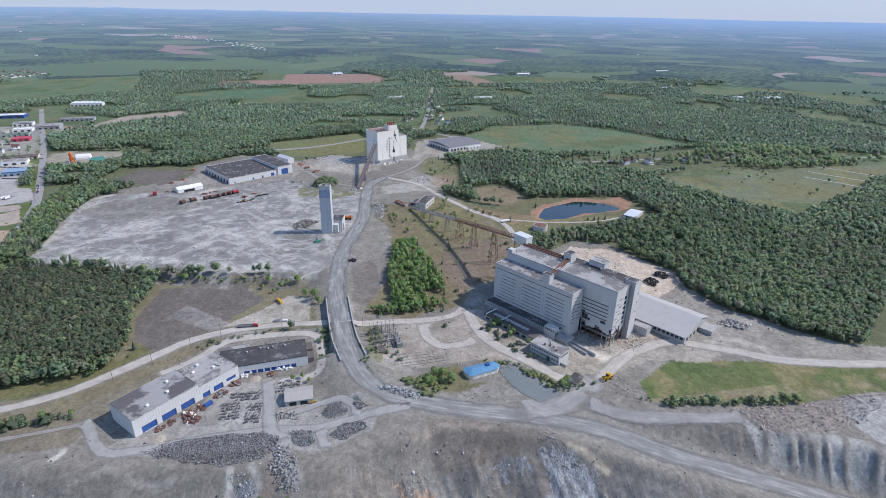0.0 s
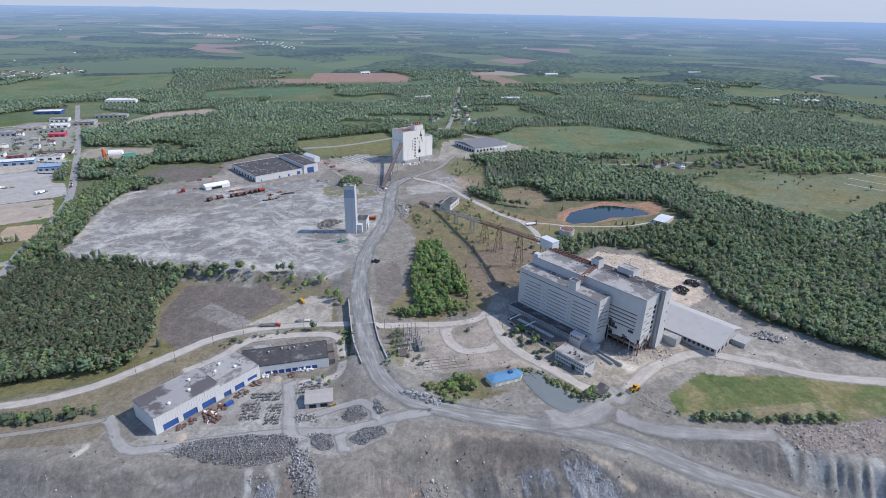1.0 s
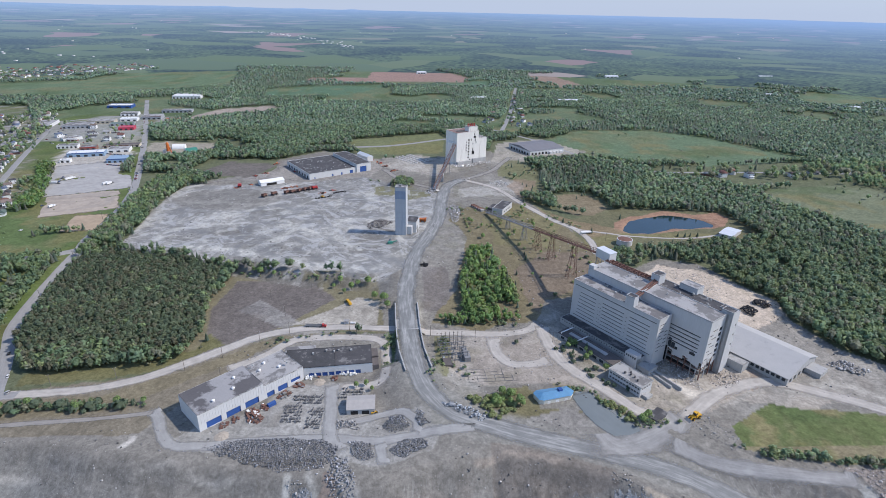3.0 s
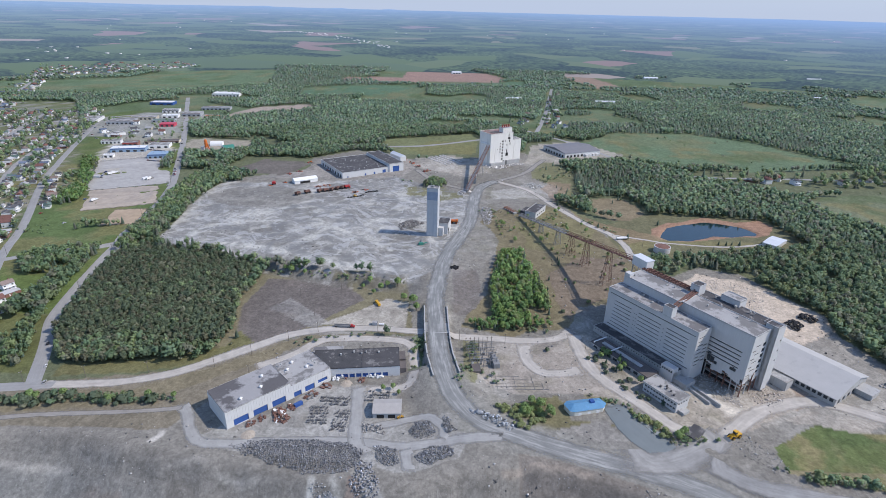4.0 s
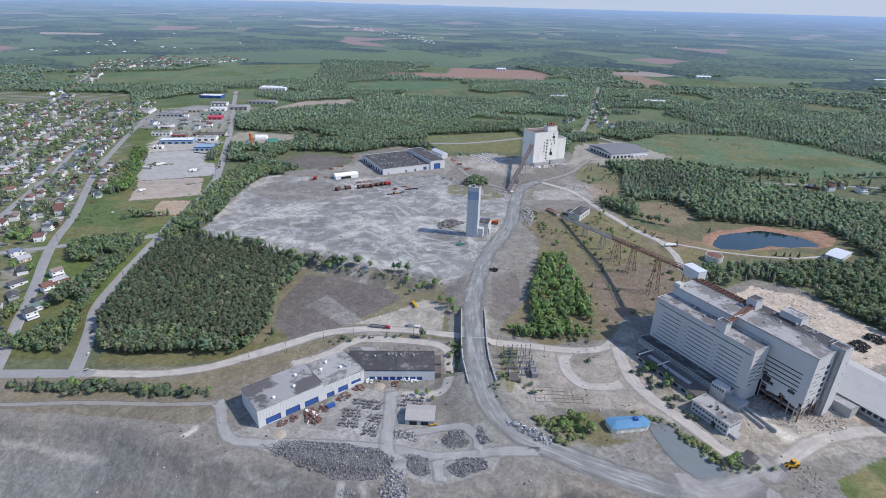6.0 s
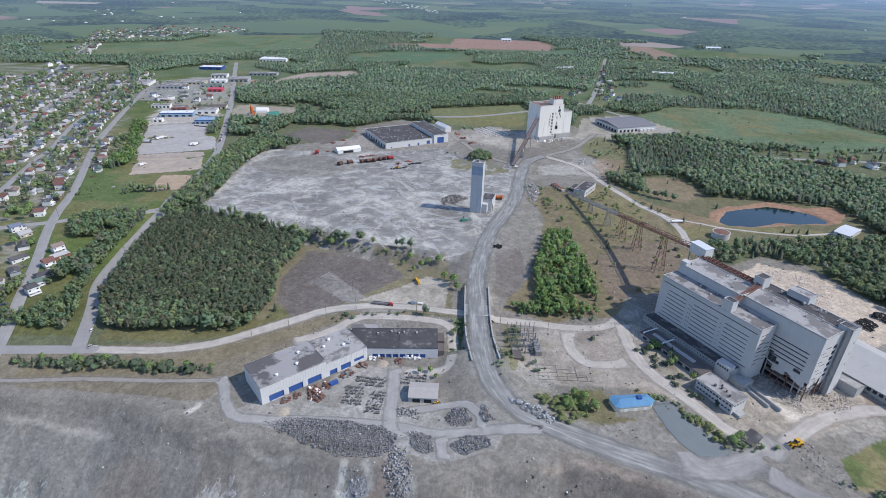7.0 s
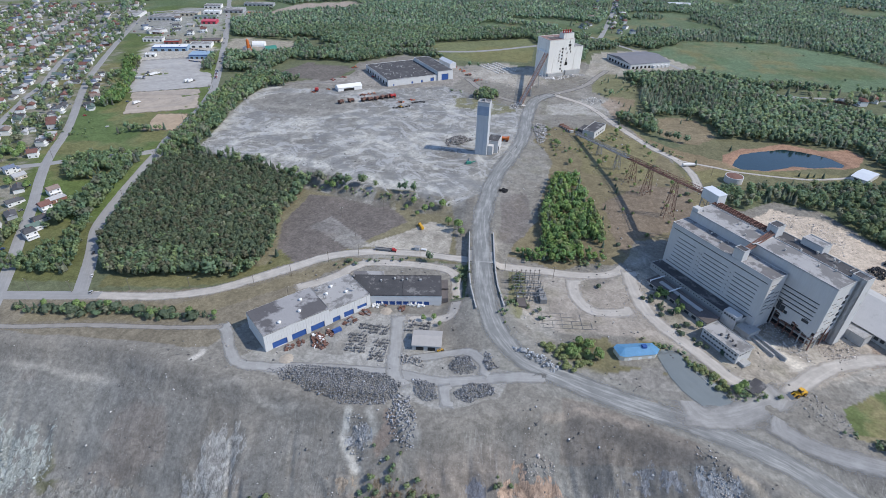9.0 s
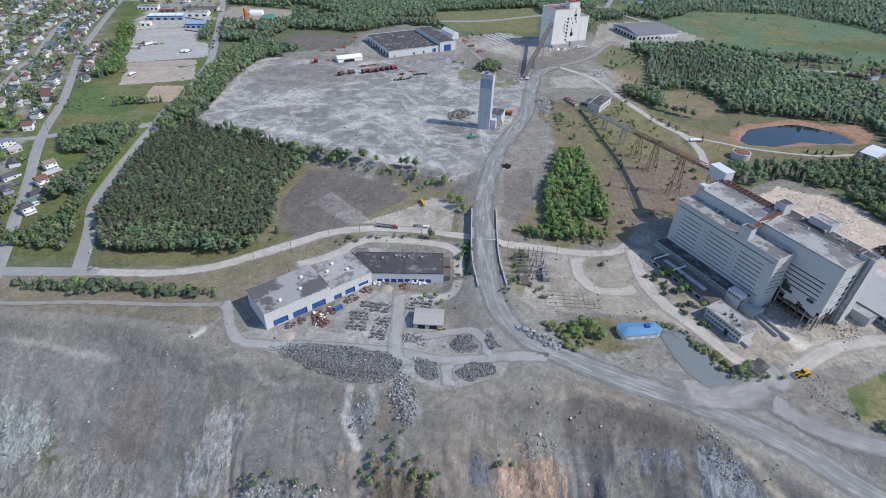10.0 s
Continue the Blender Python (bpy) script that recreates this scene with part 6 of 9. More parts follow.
part("plinth", bm, CONCRETE, head, "broken pale concrete plinth")
gallery("head_conveyor", (24, 818, 7), (62, 972, 38), 5.0, 4.0, "steep rusty conveyor gallery up to the crusher building", RUST, RUST, [(0.32, 2.5), (0.62, 3)], 0.9, 1.2)
pyl = thing("conveyor_pylon", pose(35, 868, 3, 0, 0, 76), "dark concrete conveyor pylon", "pylon")
bm = bmesh.new()
box(bm, -2.5, -4, -1, 2.5, 4, 14, (0, 1, 1, 0))
part("shaft", bm, CONCRETE, pyl)

# black-roofed workshop
work = thing("workshop", pose(-171.8, 872, 3.5, 0, 0, 33.5), "wide white workshop with a black flat roof and blue doors", "workshop")
doors = [(70, 0.5, 76, 6)]
small_d = [(8, 0.5, 10, 3.2), (38, 0.5, 41, 4), (54, 0.5, 57, 4.5)]
bm = bmesh.new()
pierced(bm, face_s(0, 0), 82, -2, 9.6, doors + small_d, 0.5)
lh = [(6 + 11 * k, 0.5, 12 + 11 * k, 5.5) for k in range(8)]
pierced(bm, face_w(0, 94), 94, -2, 9.6, lh, 0.5)
shell(bm, 0, 0, 82, 94, -2, 9.6, "sw")
part("wall", bm, WHITE_CLAD, work)
panes(work, face_s(0, 0), doors, 0.5, "bay_door", "blue bay door", BLUE_DOOR)
panes(work, face_s(0, 0), small_d, 0.5, "door", "", BLUE_DOOR)
panes(work, face_w(0, 94), lh, 0.5, "bay_door", "", GLASS_DARK)
flat_roof(work, 0, 0, 82, 94, 9.4, ROOF_DARK, WHITE_CLAD)
roof_clutter(work, 6, 8, 78, 88, 9.4, 26, 12)
bm = bmesh.new()
pierced(bm, face_s(82, -2), 26, -2, 14.5, [(6, 0.5, 18, 10)], 0.6)
shell(bm, 82, -2, 108, 88, -2, 14.5, "s")
part("tall_bay", bm, WHITE_CLAD, work)
panes(work, face_s(82, -2), [(6, 0.5, 18, 10)], 0.6, "bay_door", "tall blue bay door", BLUE_DOOR)
flat_roof(work, 82, -2, 108, 88, 14.2, ROOF_DARK, WHITE_CLAD)


def fabric_hall(m, length, wide, tall, label, mat, group=""):
    """A vaulted fabric hall."""
    t = thing("fabric_hall", m, label, "hall", group)
    bm = bmesh.new()
    n = 10
    rows = []
    for x in (0, length):
        rows.append([bm.verts.new((x, wide / 2 * math.cos(math.pi * i / n), tall * math.sin(math.pi * i / n) ** 0.8)) for i in range(n + 1)])
    for i in range(n):
        bm.faces.new((rows[0][i], rows[1][i], rows[1][i + 1], rows[0][i + 1]))
    part("cover", bm, mat, t)
    for k, r in enumerate((0, length)):
        bm = bmesh.new()
        bm.faces.new([bm.verts.new((r, wide / 2 * math.cos(math.pi * i / n), tall * math.sin(math.pi * i / n) ** 0.8)) for i in range(n + 1)])
        part("end_wall", bm, TENT, t)
    bm = bmesh.new()
    box(bm, -0.1, -wide * 0.2, 0, 0.05, wide * 0.2, tall * 0.6)
    part("door", bm, DARK if wide > 14 else TENT, t)
    return t


def gabled(name, m, L, W, H, rise, label, category, wall, roofm, doors=0, door_mat=None, group="", wins=0):
    t = thing(name, m, label, category, group)
    bm = bmesh.new()
    shell(bm, 0, 0, L, W, -3, H)
    for x in (0, L):
        bm.faces.new([bm.verts.new(p) for p in ((x, 0, H), (x, W, H), (x, W / 2, H + rise))])
    part("wall", bm, wall, t)
    bm = bmesh.new()
    gable(bm, 0, 0, L, W, H, rise + 0.25)
    part("roof", bm, roofm, t)
    for k in range(doors):
        bm = bmesh.new()
        w = L / (doors + 0.5)
        box(bm, w * (k + 0.35), -0.08, 0, w * (k + 1.0), 0.1, min(H * 0.75, 4.5))
        part("door", bm, door_mat or GLASS_DARK, t)
    for k in range(wins):
        bm = bmesh.new()
        w = L / wins
        box(bm, w * (k + 0.3), -0.07, H * 0.45, w * (k + 0.7), 0.1, H * 0.75)
        part("window", bm, GLASS_DARK, t)
    return t


gabled("white_hall", pose(-237, 834, 4, 0, 0, 33), 36, 15, 5, 3, "white fabric-covered storage hall with a gabled roof", "hall", TENT, TENT, 1, DARK)
gabled("white_hall", pose(-112, 1012, 4, 0, 0, -52), 34, 12, 8, 3.5, "white sheet-metal hall beside the workshop", "hall", WHITE_CLAD, PALE_METAL, 2, WHITE_PAINT)

depot = thing("depot", pose(209.5, 1043.5, 3.5, 0, 0, 25), "large low depot with a grey shallow roof and white walls", "warehouse")
dd = [(4 + 8 * k, 0.5, 8.5 + 8 * k, 4.6) for k in range(9)]
bm = bmesh.new()
pierced(bm, face_s(0, 0), 80, -2, 8.5, dd[:6], 0.4)
shell(bm, 0, 0, 80, 72, -2, 8.5, "s")
part("wall", bm, WHITE_CLAD, depot)
panes(depot, face_s(0, 0), dd[:6], 0.4, "dock_door", "", DARK)
bm = bmesh.new()
gable(bm, 0, 0, 80, 72, 8.5, 4.5, 0.6)
part("roof", bm, surface("grey_depot_roof", (0.20, 0.20, 0.215), 0.8, 0.1, 10, 0.8, 0.05), depot)
for k in range(4):
    bm = bmesh.new()
    box(bm, 44 + 8 * k, -5, 0, 50 + 8 * k, 0, 4.5)
    part("dock", bm, WHITE_CLAD, depot)
for k in range(7):
    bm = bmesh.new()
    box(bm, -0.2, 5 + 9 * k, 0, 0.1, 10 + 9 * k, 4.5)
    part("dock_door", bm, DARK, depot)

# the white shed with blue doors
SHED_ROOF = surface("patched_shed_roof", (0.33, 0.325, 0.325), 0.95, 0.12, 9, 0.7, 0.1, stain=(0.12, 0.115, 0.118), stain_size=18, stain_at=0.495)
shed = thing("long_shed", pose(-144.5, 326, -8.2, 0, 0, 44.2), "long white corrugated shed with blue roller doors and a patched roof", "shed")
dz = [(5 + 14 * k, 0.2, 15.5 + 14 * k, 5.6) for k in range(3)]
bm = bmesh.new()
pierced(bm, face_s(0, 0), 48, -3, 14.6, dz, 0.7)
wl = [(2, 0.2, 4, 2.6)]
shell(bm, 0, 0, 48, 30, -3, 14.6, "s")
part("wall", bm, WHITE_CLAD, shed)
panes(shed, face_s(0, 0), dz, 0.7, "roller_door", "blue roller door", BLUE_DOOR)
flat_roof(shed, 0, 0, 48, 30, 14.35, SHED_ROOF, SHED_ROOF, 0.12)
dz = [(2, 0.2, 8, 4.6), (11, 0.2, 19, 5.2), (22, 2.5, 30, 5.6)]
bm = bmesh.new()
pierced(bm, face_s(48, 0), 33, -3, 12.2, dz, 0.7)
shell(bm, 48, 0, 81, 31, -3, 12.2, "s")
part("wall", bm, WHITE_CLAD, shed)
panes(shed, face_s(48, 0), dz, 0.7, "roller_door", "blue roller door", BLUE_DOOR)
flat_roof(shed, 48, 0, 81, 31, 11.95, ROOF_PALE, ROOF_PALE, 0.12)
for x in range(0, 81, 2):
    bm = bmesh.new()
    box(bm, x, -0.14, 6.2, x + 0.35, 0.02, 14.4 if x < 48 else 12.0)
    part("cladding_rib", bm, WHITE_CLAD, shed)
roof_clutter(shed, 4, 6, 76, 26, 14.4, 4, 22)
for x, y, z in ((30, 9, 14.3), (36, 20, 14.3), (14, 6, 14.3), (55, 18, 11.9), (68, 12, 11.9), (62, 24, 11.9)):
    bm = bmesh.new()
    drum(bm, (x, y, z - 0.1), 0.9, 1.4, 12)
    drum(bm, (x, y, z + 1.3), 1.3, 0.6, 12, top=0.5)
    part("ventilator", bm, WHITE_PAINT, shed, "white roof ventilator")

WING_ROOF = surface("worn_black_roof", (0.075, 0.075, 0.078), 0.9, 0.3, 6, 0.6, 0.1, stain=(0.17, 0.16, 0.155), stain_size=6, stain_at=0.6)
wing = thing("garage_wing", pose(-87, 384.5, -8.2, 0, 0, 7.2), "low garage wing with black roof and many blue doors", "garage")
dz = [(4 + 5.1 * k, 0.2, 8 + 5.1 * k, 3.8) for k in range(8)]
bm = bmesh.new()
pierced(bm, face_s(0, 0), 53, -3, 9.3, dz, 0.5)
shell(bm, -12, 0, 53, 25, -3, 9.3, "s")
part("wall", bm, WHITE_CLAD, wing)
panes(wing, face_s(0, 0), dz, 0.5, "garage_door", "blue garage door", BLUE_DOOR)
flat_roof(wing, -14, -0.2, 24, 25, 9.5, WING_ROOF, WING_ROOF, 0.2)
flat_roof(wing, 24, -0.2, 53, 25, 9.6, ROOF_DARK, ROOF_DARK, 0.2)
roof_clutter(wing, 2, 5, 50, 20, 9.6, 5, 24)
bm = bmesh.new()
box(bm, 53, 2, -2, 58, 12, 5.5), box(bm, 53, 13, -2, 58, 24, 6.5)
part("end_annex", bm, ROOF_BROWN, wing)
bm = bmesh.new()
box(bm, -16, 25.2, -2, 8, 33, 7.5)
part("rear_annex", bm, ROOF_GREY, wing)

gabled("storage_shed", pose(-48.6, 341.8, -8.2, 0, 0, 3.5), 19.5, 15, 4.4, 2.4, "grey-roofed open storage shed in the salvage yard", "shed", CONCRETE, surface("faded_brown_sheet", (0.40, 0.38, 0.36), 0.8, 0.12, 3, 0.5, 0.1), 2, DARK)

# blue-roofed hall
bluehall = thing("blue_roof_hall", pose(90.5, 350.5, -9, 0, 0, 14.5), "cream hall with a bright blue hipped sheet roof", "hall")
outline = [(0, 1.5), (3, 0), (25, 0), (29, 4), (26.5, 10), (2.5, 11.5), (-1, 9)]
bm = bmesh.new()
prism(bm, outline, -1.5, 5)
part("wall", bm, surface("cream_wall", (0.60, 0.59, 0.52), 0.8, 0.1, 4, 0.6, 0.05), bluehall)
bm = bmesh.new()
eave = [bm.verts.new((x + (x - 13.5) * 0.03, y + (y - 5.7) * 0.09, 5.0)) for x, y in outline]
ridge = [bm.verts.new(p) for p in ((5, 5.8, 7.2), (22, 5.6, 7.2))]
for i in range(7):
    j = (i + 1) % 7
    mid = (outline[i][0] + outline[j][0]) / 2
    if i == 1:
        bm.faces.new((eave[i], eave[j], ridge[1], ridge[0]))
    elif i == 4:
        bm.faces.new((eave[i], eave[j], ridge[0], ridge[1]))
    else:
        bm.faces.new((eave[i], eave[j], ridge[0] if mid < 12 else ridge[1]))
bm.faces.new(eave[::-1])
part("roof", bm, BLUE_ROOF, bluehall)
bm = bmesh.new()
box(bm, 17, 4, 6.6, 20, 7, 8.2)
part("roof_vent", bm, BLUE_DOOR, bluehall)
for k in range(3):
    bm = bmesh.new()
    box(bm, 6 + 7 * k, -0.08, 0, 8.5 + 7 * k, 0.1, 3)
    part("door", bm, WHITE_PAINT, bluehall)

gabled("field_hut", pose(171, 331, -10.5, 0, 0, 42), 14, 8, 3.0, 0.5, "small pale hut with a flat dark roof behind shrubs", "hut", CONCRETE, ROOF_DARK, 0, None, wins=2)
gabled("metal_hut", pose(373, 648, ground_at(388, 654) + 0.2, 0, 0, -47.5), 16, 31, 4, 1.4, "small hut with a shiny pale metal roof beside the woods", "hut", WHITE_CLAD, PALE_METAL, 1)
tank = thing("round_tank", pose(245, 622, 3.5), "low round rusty-white storage tank", "tank")
bm = bmesh.new()
drum(bm, (0, 0, -1), 9, 8, 28)
part("shell", bm, WHITE_WALL, tank)
bm = bmesh.new()
drum(bm, (0, 0, 6.9), 9.1, 0.8, 28, top=2)
part("roof", bm, RUST, tank)

# ---- underpass of the haul road ----
for side, off in (("west", -10.4), ("east", 10.4)):
    ends = []
    wall = thing("parapet_wall", pose(0, 0, 0), "weathered concrete retaining wall with a parapet along the haul road", "retaining wall", "walls of the underpass", "structure")
    pts = [(2, 386), (-0.5, 396), (-4, 411), (-6.2, 428), (-7.4, 442), (-8.4, 455), (-9.3, 470), (-10.2, 484)]
    for i, (p, q) in enumerate(zip(pts, pts[1:])):
        p, q = Vector(p), Vector(q)
        t = (q - p).normalized()
        s = Vector((t.y, -t.x))
        a, b = p + s * off, q + s * off
        mid = (a + b) / 2
        _, zr = along(np.array([mid.x]), np.array([mid.y]), HAUL)
        zr = float(zr[0])
        L = (b - a).length
        m = Matrix.Translation((a.x, a.y, 0)) @ Matrix.Rotation(math.atan2(t.y, t.x), 4, "Z")
        bm = bmesh.new()
        box(bm, -0.03, -0.5, zr - (0.6 if 441 < mid.y < 456 else 10), L + 0.03, 0.5, zr + 1.5)
        bm.transform(m)
        part("wall_bay", bm, CONCRETE, wall)
bm = bmesh.new()
for y0, y1 in ((440.5, 456.5),):
    v = [bm.verts.new(p) for p in ((-18.5, y0, -0.9), (3.3, y0, -0.9), (2.3, y1, -0.9), (-19.3, y1, -0.9))]
    w = [bm.verts.new((q.co.x, q.co.y, 0.6)) for q in v]
    bm.faces.new(v[::-1]), bm.faces.new(w)
    for i in range(4):
        bm.faces.new((v[i], v[(i + 1) % 4], w[(i + 1) % 4], w[i]))
tagged(new("bridge_deck", mesh_of("bridge_deck", bm, CONCRETE)), "concrete bridge deck over the gravel road", "bridge", kind="structure")
for y in (441.5, 455.5):
    bm = bmesh.new()
    box(bm, -19, y - 0.6, -9, 3, y + 0.6, -0.95)
    tagged(new("abutment", mesh_of("abutment", bm, CONCRETE)), "concrete bridge abutment", "bridge", kind="structure")

# ---- rock piles, stores and scrap in the yard ----
def stone_shapes(seed, count):
    """A few rough stones as vertices and triangles."""
    g = np.random.default_rng(seed)
    base = np.array([(1, 0, 0), (-1, 0, 0), (0, 1, 0), (0, -1, 0), (0, 0, 1), (0, 0, -1), (.6, .6, .6), (-.6, .6, .6), (-.6, -.6, .6), (.6, -.6, .6)], float)
    faces = np.array([(4, 6, 7), (4, 7, 8), (4, 8, 9), (4, 9, 6), (0, 2, 6), (2, 7, 6), (2, 1, 7), (1, 8, 7), (1, 3, 8), (3, 9, 8), (3, 0, 9), (0, 6, 9), (0, 5, 2), (2, 5, 1), (1, 5, 3), (3, 5, 0)])
    return [(base * g.uniform(0.65, 1.2, (10, 1)) * g.uniform(0.6, 1.2, (1, 3)), faces) for _ in range(count)]


STONES = stone_shapes(5, 6)


def rock_pile(name, outline, step, size, heap, label, seed, colour=(0.175, 0.18, 0.19), material=None, category="rock pile"):
    """A heap of separate stones over an outline."""
    swell = 1.05 if category == "rock pile" else 1.0
    g = np.random.default_rng(seed)
    mx, my = sum(p[0] for p in outline) / len(outline), sum(p[1] for p in outline) / len(outline)
    outline = [(mx + (px - mx) * swell, my + (py - my) * swell) for px, py in outline]
    xs, ys = [p[0] for p in outline], [p[1] for p in outline]
    X, Y = np.meshgrid(np.arange(min(xs), max(xs), step), np.arange(min(ys), max(ys), step))
    x, y = X.ravel() + g.uniform(-.6, .6, X.size) * step, Y.ravel() + g.uniform(-.6, .6, X.size) * step
    k = inside(x + 7 * fbm(x, y, 7, 3, seed), y + 7 * fbm(x, y, 7, 3, seed + 9), outline)
    x, y = x[k], y[k]
    cx, cy = np.mean(xs), np.mean(ys)
    d = np.hypot((x - cx) / (max(xs) - min(xs)), (y - cy) / (max(ys) - min(ys))) * 2
    z = height(x, y) + heap * np.clip(1 - d ** 2, 0, 1) * (0.6 + 1.2 * (fbm(x, y, 9, 3, seed) + 0.5)) + 0.1
    v, f, c, start = [], [], [], 0
    kind = g.integers(0, len(STONES), len(x))
    for i in range(len(x)):
        sv, sf = STONES[kind[i]]
        s = size * g.uniform(0.35, 1.5) * (1.9 if g.random() < 0.08 else 1)
        a = g.uniform(0, 6.28)
        q = sv * s
        v.append(np.c_[q[:, 0] * math.cos(a) - q[:, 1] * math.sin(a) + x[i], q[:, 0] * math.sin(a) + q[:, 1] * math.cos(a) + y[i], q[:, 2] * 0.8 + z[i]])
        f.append(sf + start)
        c.append(np.repeat([np.array(colour) * g.uniform(0.5, 1.6) * (1.7 if g.random() < 0.05 else 1)], 10, 0))
        start += 10
    me = big_mesh(name, np.concatenate(v), np.concatenate(f).ravel(), 3, material or ROCKS, np.concatenate(c))
    return tagged(new(name, me), label, category, kind="stuff")


ROCKS = covered("broken_rock", "cover", spread=0.3, sizes=(0.5, 3.0), bump=0.5)
rock_pile("rock_pile", [(-136, 311), (-118, 318), (-90, 319), (-62, 317), (-52, 311), (-55, 298), (-70, 291), (-95, 294), (-116, 302)], 0.72, 0.38, 1.3, "long pile of dark grey broken rock at the pit's rim", 1)
rock_pile("rock_pile", [(-44, 316), (-29, 313), (-26, 303), (-33, 300), (-42, 306)], 0.68, 0.38, 1.2, "pile of dark grey broken rock between tracks", 2)
rock_pile("rock_pile", [(-17, 308), (-6, 317), (6, 318), (10, 311), (2, 305), (-12, 302)], 0.68, 0.38, 1.4, "pile of dark grey broken rock beside the haul road", 3)
rock_pile("rock_pile", [(-23, 331), (-17, 340), (-10, 340), (-4, 333), (-6, 326), (-18, 325)], 0.68, 0.38, 2.2, "rounded pile of dark grey rock in the track loop", 4)
rock_pile("rock_pile", [(0, 344), (5, 340), (10, 330), (5, 328), (1, 335)], 0.9, 0.55, 1.0, "thin line of dark rock along the loop", 5)
rock_pile("rock_pile", [(-53, 301), (-42, 301), (-36, 284), (-40, 272), (-50, 277), (-54, 290)], 1.2, 0.6, 0.6, "grey rock spilled down the pit's slope", 6, (0.25, 0.255, 0.27))
rock_pile("rock_pile", [(-56, 337), (-42, 336), (-38, 328), (-54, 328)], 1.3, 0.6, 0.8, "scattered rock and timber beside the storage shed", 7, (0.26, 0.25, 0.24))
rock_pile("rock_pile", [(20, 352), (30, 350), (44, 340), (52, 336), (46, 334), (34, 340), (22, 347)], 1.3, 0.8, 1.2, "pale rock dumped on the haul road's shoulder", 8, (0.34, 0.36, 0.38))
rock_pile("rubble_heap", [(196, 412), (214, 412), (228, 392), (224, 372), (206, 378), (198, 392)], 1.2, 0.4, 0.6, "pale rubble under the broken mill", 9, (0.42, 0.40, 0.38), category="rubble")
rock_pile("rubble_heap", [(236, 405), (250, 405), (262, 388), (250, 372), (234, 380)], 1.2, 0.36, 0.5, "pale demolition rubble by the mill", 10, (0.42, 0.38, 0.35), category="rubble")
rock_pile("rubble_heap", [(262, 560), (296, 552), (318, 530), (300, 500), (285, 510), (268, 535)], 1.5, 0.3, 0.3, "pale concrete debris behind the mill", 11, (0.48, 0.45, 0.42), category="rubble")
rock_pile("rubble_heap", [(328, 494), (338, 500), (348, 492), (336, 485)], 1.0, 0.8, 2.2, "long black heap of spoil behind the mill", 22, (0.04, 0.04, 0.042), category="spoil heap")
rock_pile("rubble_heap", [(312, 482), (322, 490), (330, 480), (318, 472)], 1.0, 0.8, 2.8, "black heap of spoil behind the mill", 12, (0.04, 0.04, 0.042), category="spoil heap")
rock_pile("rubble_heap", [(345, 405), (362, 408), (378, 392), (360, 388)], 1.4, 0.8, 1.0, "grey debris line at the woods' edge", 13, (0.33, 0.32, 0.31), category="rubble")
rock_pile("rubble_heap", [(50, 985), (70, 992), (80, 968), (110, 990), (128, 1000), (130, 990), (85, 955), (62, 958)], 1.6, 0.8, 1.2, "pale rubble round the crusher building", 14, (0.50, 0.48, 0.46), category="rubble")
rock_pile("rubble_heap", [(8, 820), (22, 834), (34, 826), (20, 806)], 1.5, 0.9, 1.2, "pale slabs at the conveyor's lower end", 15, (0.46, 0.44, 0.42), category="rubble")
rock_pile("rubble_heap", [(40, 745), (48, 760), (58, 740), (52, 690), (44, 690)], 1.7, 0.8, 0.9, "pale rubble strip beside the haul road", 16, (0.40, 0.39, 0.38), category="rubble")
rock_pile("rubble_heap", [(108, 862), (130, 880), (146, 858), (126, 842)], 1.8, 0.6, 0.5, "flattened pale rubble of a removed building", 17, (0.46, 0.45, 0.43), category="rubble")
rock_pile("rubble_heap", [(196, 350), (214, 340), (226, 318), (214, 308), (200, 322)], 1.5, 0.32, 0.15, "loose stones beside the road junction", 18, (0.30, 0.29, 0.28), category="rubble")
rock_pile("rubble_heap", [(-60, 662), (-44, 672), (-30, 690), (-46, 700), (-66, 684)], 1.6, 0.8, 1.0, "dark rubble on the bleached plateau", 19, (0.18, 0.17, 0.165), category="rubble")


rock_pile("rubble_heap", DUMP_ROCK, 1.15, 0.36, 0.5, "reddish broken rock tipped along the dump's edge", 20, (0.35, 0.32, 0.305), category="rubble")


STORED = surface("stored_grey_steel", (0.15, 0.15, 0.155), 0.8, 0.3, 2, 0.4, 0.2, vary=0.3)


def store_rows(name, x0, y0, x1, y1, count, seed, label, mats=("dark",)):
    """Rows of long bars and lumps laid out on the ground; each bar is a part."""
    g = random.Random(seed)
    t = thing(name, pose(x0, y0, ground_at((x0 + x1) / 2, (y0 + y1) / 2), 0, 0, g.uniform(-4, 4)), label, "stored steel")
    w, h = x1 - x0, y1 - y0
    for i in range(count):
        bm = bmesh.new()
        x, y = g.uniform(0, w), (int(g.uniform(0, h) / 3.2) + 0.5) * 3.2 + g.gauss(0, 0.45)
        a = math.radians(78 + g.gauss(0, 12))
        L = g.uniform(0.9, 2.6)
        z = g.uniform(0.2, 1.1)
        if g.random() < 0.7:
            beam(bm, (x - L / 2 * math.cos(a), y - L / 2 * math.sin(a), z), (x + L / 2 * math.cos(a), y + L / 2 * math.sin(a), z + g.uniform(-.2, .2)), g.uniform(0.25, 0.6))
        else:
            drum(bm, (x, y, 0), g.uniform(0.35, 0.7), g.uniform(0.4, 1.1), 8)
        part("bar", bm, g.choice([ROCK, ROCK, STORED, STORED]), t)


